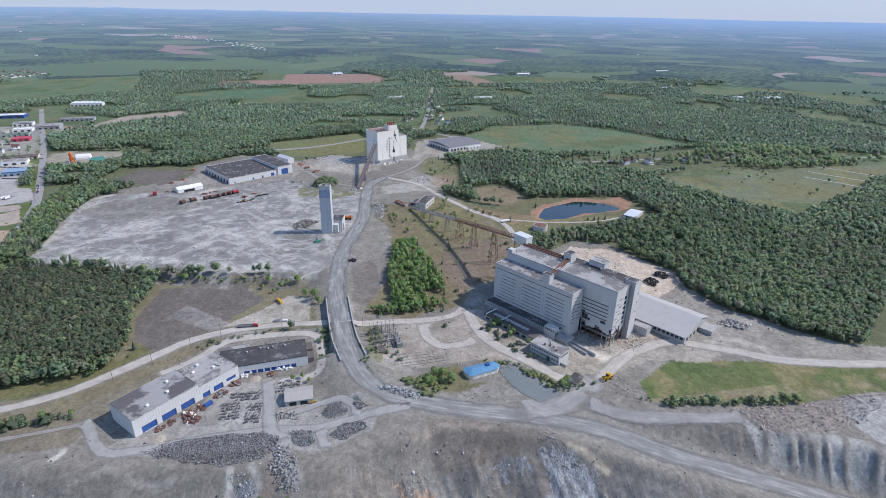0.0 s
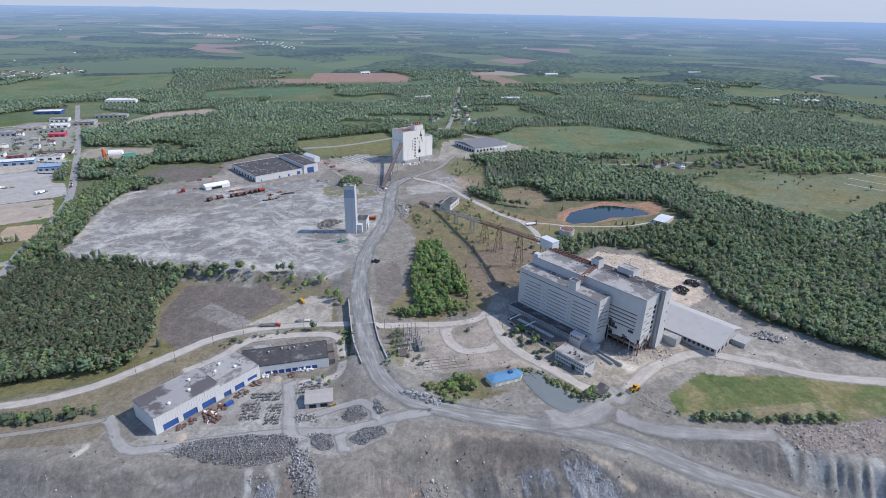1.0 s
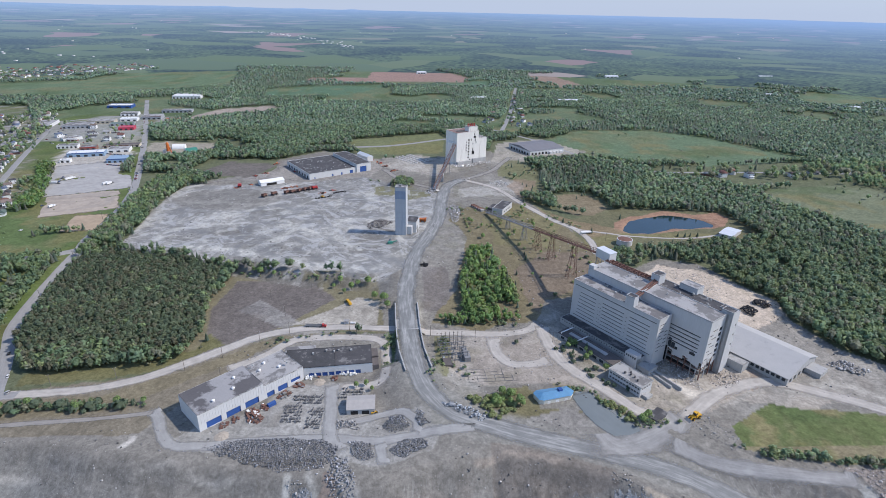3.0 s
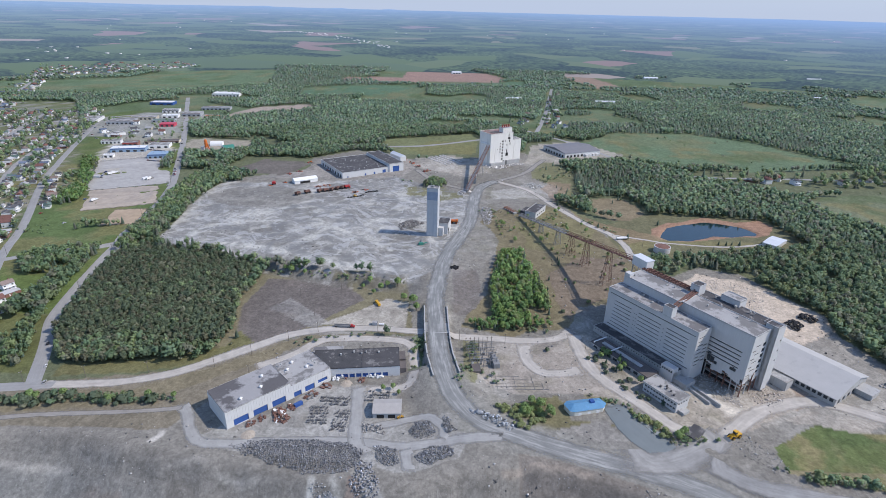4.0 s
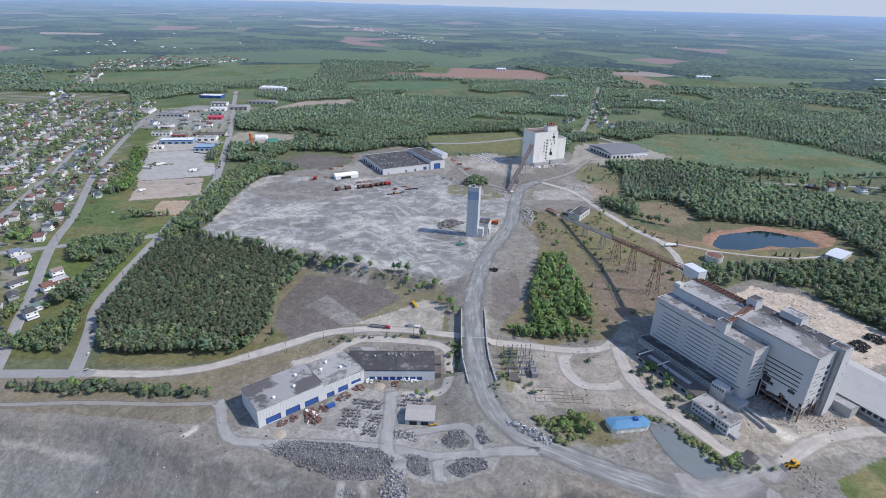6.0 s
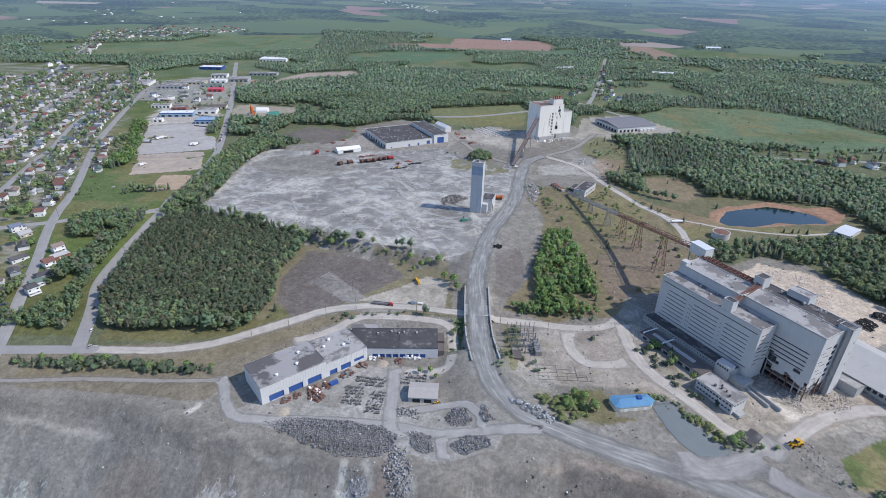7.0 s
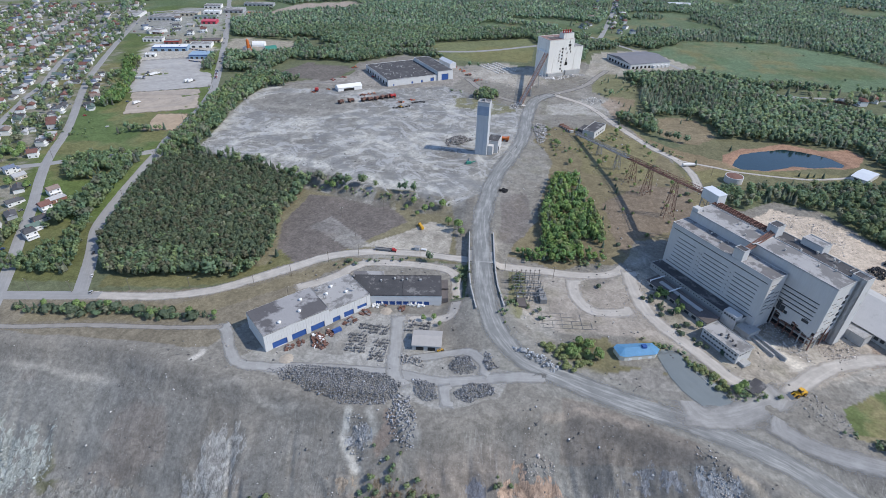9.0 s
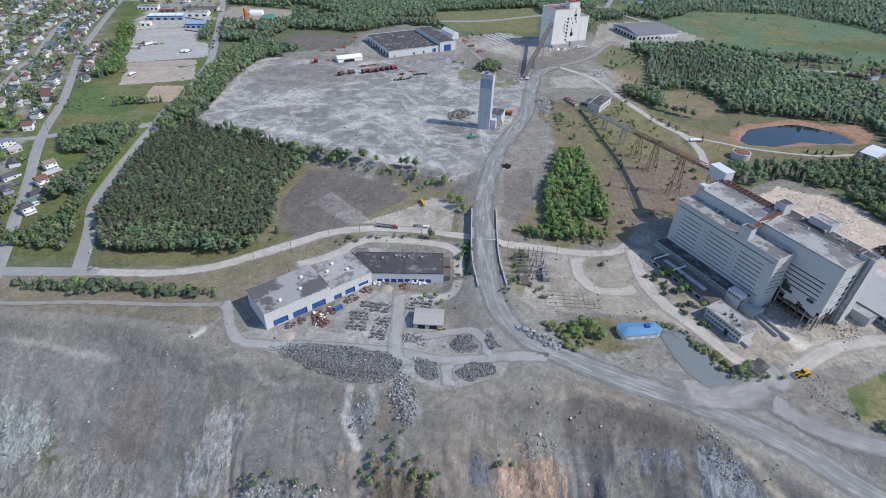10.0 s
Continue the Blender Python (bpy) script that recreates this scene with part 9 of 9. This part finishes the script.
more_cars(lot, 9)
silo = thing("batch_plant", pose(-457, 1034, 4), "orange concrete batching plant with a tall silo", "silo")
bm = bmesh.new()
drum(bm, (0, 0, 4), 2.6, 13, 14)
part("silo", bm, ORANGE, silo)
bm = bmesh.new()
drum(bm, (0, 0, 17), 2.6, 2.5, 14, top=0.4)
part("cap", bm, ORANGE, silo)
bm = bmesh.new()
for x in (-1.8, 1.8):
    for y in (-1.8, 1.8):
        beam(bm, (x, y, -1), (x, y, 4.5), 0.4)
beam(bm, (6, -1, 1), (1, 0, 16), 1.2)
part("frame", bm, ORANGE, silo)
bm = bmesh.new()
box(bm, -8, -5, -1, -2.5, 2, 6)
part("control_house", bm, GREYSIDE, silo)
for x, y, a, k in ((-673, 1181, 20, 0), (-648, 1193, 10, 7), (-676, 1117, 0, 2), (-655, 1150, 40, 4), (-700, 1240, 15, 1), (-720, 1150, 60, 8), (-598, 1150, 12, 3), (-612, 1125, 12, 6)):
    copy_thing(bases[k], pose(x, y, ground_at(x, y), 0, 0, a) @ Matrix.Scale(1.15, 4))
for k in range(60):
    rest.append((-665 + 120 * math.sin(k * 2.1), 1170 + 110 * math.cos(k * 3.3), 6 + 5 * (k * 0.37 % 1), "b"))
fabric_hall(pose(-462, 1066, 4, 0, 0, 10), 22, 16, 8, "green-grey vaulted fabric hall on gravel", TENT)
fabric_hall(pose(-425, 1030, 4, 0, 0, 40), 20, 18, 9, "green vaulted fabric hall with a white end wall", GREENP)

# farms and village houses farther out
far_houses = [(494, 920), (515, 914), (560, 912), (607, 930), (640, 918), (690, 938), (540, 932), (760, 950), (820, 935), (235, 1420), (262, 1440), (240, 1480), (268, 1500), (228, 1380), (255, 1380), (275, 1555), (262, 1600), (290, 1640), (300, 1700), (280, 1720), (320, 1790), (330, 1850), (235, 1330), (262, 1330)]
vr = random.Random(21)
for _ in range(150):
    u = vr.random()
    rest.append((175 + 120 * u + vr.choice((-1, 1)) * vr.uniform(14, 60), 1300 + 560 * u, vr.uniform(7, 12), vr.choice("bbbc")))
for _ in range(26):
    u = vr.random()
    far_houses.append((178 + 115 * u + vr.choice((-24, 26)) + vr.uniform(-5, 5), 1310 + 540 * u))
VILLAGE = [(-1560, 2190), (-1384, 2432), (-1189, 2540), (-1062, 2388), (-1162, 2291), (-1235, 2167), (-1390, 2000)]
while len(far_houses) < 190:
    x, y = vr.uniform(-1570, -1060), vr.uniform(2000, 2540)
    if inside(np.array([x]), np.array([y]), VILLAGE)[0]:
        far_houses.append((x, y))
        rest.append((x + vr.uniform(-14, 14), y + vr.uniform(-14, 14), vr.uniform(7, 11), "b"))
for _ in range(70):
    u = vr.random()
    far_houses.append((-1020 - 610 * u + vr.choice((-22, 22)) + vr.uniform(-8, 8), 1180 + 1180 * u + vr.uniform(-20, 20)))
    for _ in range(2):
        rest.append((-1020 - 610 * u + vr.uniform(-55, 55), 1180 + 1180 * u + vr.uniform(-30, 30), vr.uniform(8, 13), "b"))
joined("village_houses", bases, [(vr.randrange(9), x, y, vr.uniform(0, 360), vr.uniform(1.0, 1.3)) for x, y in far_houses], "scattered village houses and farms in the distance", "houses")
for x, y, L, a in ((157, 1722, 50, 20), (418, 1698, 60, 5), (1401, 1642, 70, 10), (1470, 2440, 60, 0), (788, 2420, 60, 10), (-12, 2430, 40, 15), (1290, 1660, 40, 0), (1180, 1900, 40, 0)):
    gabled("barn", pose(x, y, ground_at(x, y), 0, 0, a), L, 18, 6, 4, "long white barn with a pale metal roof among fields", "barn", SIDING, PALE_METAL, 3, GLASS_DARK, "barns")

# ---- single trees and shrubs ----
def leaf_mesh(name, shapes, tall, tint, wide=1.0):
    v, f, sh, out = shapes
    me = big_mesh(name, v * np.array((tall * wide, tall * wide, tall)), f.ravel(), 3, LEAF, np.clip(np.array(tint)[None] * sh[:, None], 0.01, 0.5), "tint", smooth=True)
    me.normals_split_custom_set_from_vertices(out.astype(np.float32))
    return me


def single_tree(name, m, shapes, tall, tint, label, category, trunk=0.25, wide=1.0, group="trees on the mine"):
    t = thing(name, m, label, category, group)
    bm = bmesh.new()
    drum(bm, (0, 0, -0.6), tall * 0.022 + 0.04, tall * (0.55 if trunk else 0.3), 7, top=0.05)
    if trunk:
        for k in range(5):
            a = k * 1.256 + 0.3
            beam(bm, (0, 0, tall * (0.22 + 0.05 * k)), (math.cos(a) * tall * 0.16, math.sin(a) * tall * 0.16, tall * (0.42 + 0.06 * k)), tall * 0.012)
    part("trunk", bm, BARK, t)
    crown = new("crown", leaf_mesh("crown", shapes, tall, tint, wide))
    crown.parent = t
    return t


tb = single_tree("broadleaf_tree", pose(-31, 490, ground_at(-31, 490)), leaf_crown(101, 240, 0.30, 0.40, 0.56, 0.042, 9), 11, (0.27, 0.39, 0.15), "fresh green broadleaf tree on rough ground", "tree")
tc_ = single_tree("conifer_tree", pose(119, 576, ground_at(119, 576)), conifer_crown(103, 8, 11, 0.2), 9, (0.12, 0.175, 0.12), "dark green conifer on rough grass", "tree", wide=1.2)
sb = single_tree("shrub", pose(57, 742, ground_at(57, 742)), leaf_crown(105, 190, 0.60, 0.42, 0.45, 0.075, 9), 3.4, (0.33, 0.38, 0.18), "rounded green shrub on dry grass", "shrub", trunk=0, group="shrubs on the mine")
db = single_tree("dark_shrub", pose(86, 431, ground_at(86, 431)), leaf_crown(107, 110, 0.55, 0.42, 0.45, 0.11, 7), 3.6, (0.15, 0.20, 0.13), "dense dark evergreen shrub", "shrub", trunk=0, group="shrubs on the mine")
tr = random.Random(31)
counts = {}


def put(base, x, y, lo=0.8, hi=1.25):
    """A copy of a tree; past the first ones of a kind, and far off, only its place is kept for the joined mesh."""
    counts[base.name] = counts.get(base.name, 0) + 1
    if counts[base.name] > 190 or math.hypot(x, y - 80) > 720:
        rest.append((x, y, {"b": 11, "c": 9 * 1.1, "s": 3.4, "d": 3.6}[base.name[0]] * tr.uniform(lo, hi), base.name[0]))
        return
    copy_thing(base, pose(x, y, ground_at(x, y), 0, 0, tr.uniform(0, 360)) @ Matrix.Scale(tr.uniform(lo, hi), 4))


for x, y in ((-34, 497), (-28, 484), (-72, 514), (-78, 530), (-66, 522), (-84, 524), (-60, 527), (-163, 549), (-155, 552), (-170, 553), (-148, 546), (-50, 528), (-205, 560), (64, 362), (70, 358), (58, 356), (76, 350), (-41, 500)):
    put(tb, x, y, 0.5, 0.95)
for x, y in ((-45, 372), (-38, 374), (-33, 368)):
    put(tb, x, y, 0.4, 0.6)
for x, y in ((100, 526), (104, 545), (168, 845), (176, 838), (150, 770), (-176, 430), (98, 512), (60, 540), (86, 470), (120, 590), (215, 655), (188, 690), (320, 645), (328, 643), (336, 646), (344, 644), (268, 705), (140, 425), (144, 420)):
    put(tc_, x, y, 0.5, 1.0)
for _ in range(60):
    x, y = tr.uniform(130, 262), tr.uniform(715, 1000)
    if inside(np.array([x]), np.array([y]), [(140, 800), (178, 740), (262, 740), (250, 815), (200, 810), (210, 945), (180, 1000), (150, 980)])[0]:
        put(tr.choice((sb, sb, tb, tc_)), x, y, 0.5, 1.1)
for _ in range(46):
    x, y = tr.uniform(60, 185), tr.uniform(540, 760)
    if inside(np.array([x]), np.array([y]), COVERS[6][0])[0]:
        put(tr.choice((tb, tb, sb)), x, y, 0.35, 0.8)
for k in range(120):
    x, y = tr.uniform(40, 195), tr.uniform(470, 720)
    if inside(np.array([x]), np.array([y]), COVERS[6][0])[0] and tr.random() < 0.62:
        put(sb if tr.random() < 0.8 else db, x, y, 0.4, 1.2)
for x0, y0, x1, y1, n, base in ((44, 354, 74, 364, 30, sb), (50, 338, 76, 348, 26, sb), (46, 346, 76, 354, 34, sb), (44, 352, 74, 350, 6, tb), (136, 357, 156, 334, 40, sb), (108, 376, 136, 358, 12, sb), (156, 326, 172, 342, 22, sb), (160, 332, 166, 336, 4, tb), (20, 392, 26, 440, 30, sb), (28, 396, 44, 386, 12, sb), (166, 334, 184, 330, 12, sb), (218, 310, 246, 302, 14, sb), (240, 305, 284, 297, 40, sb), (284, 297, 336, 291, 44, sb), (-345, 344, -205, 352, 46, db), (-345, 342, -195, 354, 52, sb), (-345, 344, -200, 354, 12, tc_), (-340, 346, -200, 354, 9, tb), (-130, 424, -70, 442, 14, sb), (14, 388, 22, 440, 22, sb), (10, 386, 16, 372, 6, sb), (-24, 395, -20, 438, 26, sb),
                                (28, 466, 96, 458, 36, sb), (40, 742, 62, 732, 12, sb), (100, 690, 150, 740, 24, sb), (170, 720, 205, 672, 20, sb), (150, 880, 260, 1020, 40, sb), (60, 715, 75, 650, 10, sb), (-190, 553, -40, 530, 34, sb), (-215, 400, -180, 425, 6, sb), (-90, 880, -40, 850, 8, sb), (118, 430, 150, 372, 18, db), (128, 436, 164, 366, 14, tc_), (128, 434, 160, 380, 12, tb)):
    for _ in range(n):
        u = tr.random()
        x, y = x0 + (x1 - x0) * u + tr.gauss(0, 3.0), y0 + (y1 - y0) * u + tr.gauss(0, 2.2)
        big = tr.choice((0.8, 1.4, 2.0)) if (230 < x < 350 and y < 320) or x < -200 else 1.0
        put(base, x, y, 0.5 * big, big * 1.15 if base not in (tc_, tb) else 0.75)
for x0, y0, x1, y1, n in ((-66, 258, -20, 240, 34), (-140, 243, -85, 240, 12), (8, 268, 20, 262, 5), (-60, 272, -40, 262, 6)):
    for _ in range(n):
        put(sb, x0 + (x1 - x0) * tr.random() + tr.gauss(0, 3), y0 + (y1 - y0) * tr.random() + tr.gauss(0, 2), 0.5, 1.5)
# garden trees, street trees and those along the country road
for i, (x, y) in enumerate(garden_trees):
    if i % 8 == 4:
        put(tc_, x, y, 0.8, 1.3)
    else:
        put(tb if i % 6 else sb, x, y, 0.5, 1.3)
for k in range(120):
    u = k / 120
    put(tb if k % 5 else tc_, 440 + 520 * u + tr.gauss(0, 16), 926 + tr.gauss(0, 18), 0.9, 1.7)
for k in range(16):
    put(tb if k % 3 else tc_, -446 + 3.0 * k + tr.gauss(0, 2), 640 + 0.9 * k + tr.gauss(0, 3), 0.7, 1.1)
for k in range(30):
    put(sb, -490 + tr.gauss(0, 16), 630 + tr.gauss(0, 14), 0.4, 1.0)
for _ in range(40):
    put(tb if tr.random() < 0.7 else tc_, tr.uniform(560, 1000), tr.uniform(690, 900), 0.4, 1.0)
for _ in range(14):
    put(sb, tr.uniform(330, 640), tr.uniform(1010, 1240), 0.8, 2.0)


for kind, near_, wide_, tints, name_, lab in (("b", 2, 1.15, GREENS * 1.12, "garden_trees", "green garden trees among the town's houses"), ("c", 2, 1.1, GREENS, "garden_conifers", "dark conifers among houses and meadows"), ("s", 2, 1.7, GREENS, "far_shrubs", "green shrubs on rough ground"), ("d", 2, 1.7, DARKS, "far_shrubs", "dark shrubs on rough ground")):
    sel = [q for q in rest if q[3] == kind]
    if sel:
        q = np.array([r_[:3] for r_ in sel])
        plant(name_, q[:, 0], q[:, 1], q[:, 2], np.full(len(q), kind == "c"), lab, near_, 90 + len(sel), greens=tints, wide=wide_)

# ---- loose stones and debris over the mine ----
dg = np.random.default_rng(77)
dx, dy = dg.uniform(-340, 400, 17000), dg.uniform(240, 1000, 17000)
ok = inside(dx, dy, MINE) & ~((dx > 215) & (dy > 296) & (dy < 362)) & (along(dx, dy, HAUL)[0] > 11) & (fbm(dx, dy, 30, 3, 109) > -0.02)
for px, py, pr in ((190, 420, 75), (-120, 355, 50), (-60, 400, 40), (-120, 920, 70)):
    ok &= np.hypot(dx - px, dy - py) > pr * 0.5
dx, dy = dx[ok], dy[ok]
dz = height(dx, dy)
v, f, c = [], [], []
for i in range(len(dx)):
    sv, sf = STONES[i % len(STONES)]
    s = 0.25 + 0.75 * dg.random() ** 4
    v.append(sv * s + np.array((dx[i], dy[i], dz[i] + 0.1)))
    f.append(sf + 10 * i)
    c.append(np.repeat([np.array((0.27, 0.265, 0.26)) * (0.4 + 1.7 * dg.random() ** 2)], 10, 0))
tagged(new("loose_stones", big_mesh("loose_stones", np.concatenate(v), np.concatenate(f).ravel(), 3, ROCKS, np.concatenate(c))), "loose stones and debris strewn over the mine", "stones", kind="stuff")

CLEAR = [
    [(-194, 470), (-192, 556), (-35, 536), (-24, 440), (-100, 446), (-160, 414), (-182, 402), (-184, 440)],
    [(-820, 1650), (-680, 1700), (-540, 1640), (-600, 1580), (-770, 1590)],
    [(-850, 1520), (-700, 1560), (-540, 1480), (-380, 1490), (-390, 1440), (-560, 1400), (-590, 1240), (-520, 1120), (-480, 900), (-420, 760), (-400, 680), (-520, 680), (-560, 800), (-700, 1040), (-830, 1260), (-900, 1400)],
    [(-525, 1130), (-395, 1120), (-375, 1040), (-440, 995), (-505, 1010)],
    [(120, 990), (150, 1150), (250, 1215), (340, 1080), (290, 1020), (170, 985)],
    [(-365, 990), (-235, 990), (-235, 880), (-300, 870), (-370, 905)],
    [(-110, 1110), (40, 1225), (75, 1160), (60, 1010), (-110, 1000)],
    [(362, 640), (384, 622), (418, 660), (398, 684)],
    [(255, 745), (420, 735), (425, 640), (200, 590), (195, 690)],
    [(150, 790), (185, 740), (255, 700), (255, 640), (215, 600), (206, 560), (170, 700)],
    [(390, 915), (440, 978), (540, 978), (680, 1008), (760, 1010), (1000, 960), (1080, 900), (1080, 840), (870, 850), (760, 820), (690, 862), (560, 850), (520, 835), (470, 880)],
    [(130, 800), (199, 803), (192, 824), (196, 886), (212, 945), (197, 973), (179, 1005), (130, 1000)],
    [(190, 740), (199, 806), (231, 818), (258, 816), (274, 754), (240, 715)],
    [(186, 1240), (240, 1540), (280, 1540), (225, 1240)],
]
LINES = [([(-306, 366), (-330, 416), (-350, 457), (-364, 521), (-379, 609), (-389, 699), (-404, 773), (-433, 859), (-545, 1133), (-655, 1382), (-759, 1619)], 9),
         ([(-381, 606), (-405, 582), (-447, 560), (-486, 537), (-600, 480)], 9), ([(-200, 1085), (-60, 1110), (60, 1180), (170, 1240), (188, 1275), (246, 1534), (340, 2029)], 11),
         (EAST_ROAD, 11),
         ([(-420, 345), (-300, 364), (-209, 385), (-158, 420)], 11)]
PLANTATION = [(-328, 425), (-362, 560), (-345, 600), (-292, 588), (-236, 572), (-205, 560), (-196, 500), (-186, 452), (-186, 424), (-235, 400), (-272, 391), (-303, 391)]
GROVES = [
    [(42, 474), (56, 458), (94, 466), (100, 500), (92, 545), (80, 606), (62, 600), (50, 560), (44, 520)],
    [(18, 468), (44, 470), (58, 456), (30, 455)],
    [(-40, 832), (-12, 836), (-6, 858), (-30, 872), (-46, 856)],
    [(-452, 557), (-397, 586), (-382, 552), (-390, 528), (-418, 512)],
    [(-415, 440), (-356, 448), (-345, 425), (-330, 385), (-395, 380), (-420, 410)],
    [(-372, 590), (-345, 605), (-347, 700), (-358, 795), (-342, 838), (-320, 845), (-350, 880), (-400, 860), (-395, 770), (-383, 690)],
    [(690, 870), (730, 905), (790, 925), (880, 902), (960, 898), (1060, 880), (960, 855), (870, 852), (790, 845), (745, 850)],
    [(680, 955), (720, 1000), (840, 1010), (960, 960), (1040, 930), (900, 928), (780, 952)],
    [(-524, 716), (-496, 718), (-532, 806), (-596, 930), (-626, 940), (-552, 812)],
]


def wooded(x, y):
    e1, e2 = fbm(x, y, 26, 3, 41), fbm(x, y, 26, 3, 47)
    ok = ~inside(x + 10 * e1, y + 10 * e2, MINE) & ~inside(x + 8 * e1, y + 8 * e2, TOWN)
    for poly, _ in FIELDS:
        ok &= ~inside(x + 10 * e1, y + 10 * e2, poly)
    for poly in CLEAR:
        ok &= ~inside(x + 8 * e1, y + 8 * e2, poly)
    for line, gap in LINES:
        ok &= along(x, y, line)[0] > gap
    ok &= ~((y < 400) & (x < 0)) & ~((y < 300) & (x > 0))
    ok &= ~((x < -390) & (x > -560) & (y < 900) & (y > 340))
    ok &= open_fields(x, y) == 0
    bearing = np.degrees(np.arctan2(x, y - 30))
    return ok & (bearing > -64) & (bearing < 55)


def near_wood(x, y):
    ok = wooded(x, y) & ~inside(x, y, PLANTATION)
    for g in GROVES:
        ok &= ~inside(x, y, g)
    return ok


wx, wy = scatter(-370, -180, 380, 610, 3.5, 1)
k = inside(wx, wy, PLANTATION)
wx, wy = wx[k], wy[k]
rs = np.random.default_rng(7)
edge_mix = rs.random(len(wx)) < np.where(wy < 418, 0.45, 0.06)
plant("conifer_plantation", wx, wy, rs.uniform(9.5, 13, len(wx)), ~edge_mix, "dense dark conifer plantation with some broadleaf edges", seed=3, wide=1.1, cones=PINE, darks=DARKS * np.array((0.98, 0.92, 0.78)))

for j, grove in enumerate(GROVES):
    xs_, ys_ = [p[0] for p in grove], [p[1] for p in grove]
    wx, wy = scatter(min(xs_), max(xs_), min(ys_), max(ys_), 8.0 if min(xs_) > 600 else 3.9, 30 + j)
    k = inside(wx, wy, grove) & ((fbm(wx, wy, 22, 2, 51) > -0.13) | (j == 5))
    wx, wy = wx[k], wy[k]
    tall = rs.uniform(6, 12.5, len(wx)) * (0.8 if j in (1, 4) else 1.25 if min(xs_) > 600 else 1.0)
    plant("grove", wx, wy, tall, rs.random(len(wx)) < (0.5 if j == 2 else 0.12), "fresh green broadleaf grove on rough ground", seed=40 + j, greens=(1.25 if min(xs_) > 600 else 1.0) * GREENS * (np.array((0.98, 1.0, 0.98)) if j in (2, 3, 4, 5) or min(xs_) > 600 else np.array((0.92, 1.06, 0.72))), wide=1.05)

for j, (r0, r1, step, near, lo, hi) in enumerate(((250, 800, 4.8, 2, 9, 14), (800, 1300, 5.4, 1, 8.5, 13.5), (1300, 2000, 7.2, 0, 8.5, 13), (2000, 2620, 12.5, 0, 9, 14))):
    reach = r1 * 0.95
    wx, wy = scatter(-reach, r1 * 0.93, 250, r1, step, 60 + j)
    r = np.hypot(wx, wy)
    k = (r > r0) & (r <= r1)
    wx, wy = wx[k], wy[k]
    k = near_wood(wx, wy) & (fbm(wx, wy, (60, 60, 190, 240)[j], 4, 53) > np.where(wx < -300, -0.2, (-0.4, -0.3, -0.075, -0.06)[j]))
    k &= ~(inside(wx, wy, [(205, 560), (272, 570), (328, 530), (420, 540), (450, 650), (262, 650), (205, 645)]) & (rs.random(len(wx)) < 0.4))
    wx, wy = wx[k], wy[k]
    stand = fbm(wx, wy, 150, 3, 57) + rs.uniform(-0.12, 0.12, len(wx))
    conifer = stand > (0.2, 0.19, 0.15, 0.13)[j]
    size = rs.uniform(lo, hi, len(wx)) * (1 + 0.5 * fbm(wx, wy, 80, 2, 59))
    # haze put into the leaf tints: each farther ring paler and bluer
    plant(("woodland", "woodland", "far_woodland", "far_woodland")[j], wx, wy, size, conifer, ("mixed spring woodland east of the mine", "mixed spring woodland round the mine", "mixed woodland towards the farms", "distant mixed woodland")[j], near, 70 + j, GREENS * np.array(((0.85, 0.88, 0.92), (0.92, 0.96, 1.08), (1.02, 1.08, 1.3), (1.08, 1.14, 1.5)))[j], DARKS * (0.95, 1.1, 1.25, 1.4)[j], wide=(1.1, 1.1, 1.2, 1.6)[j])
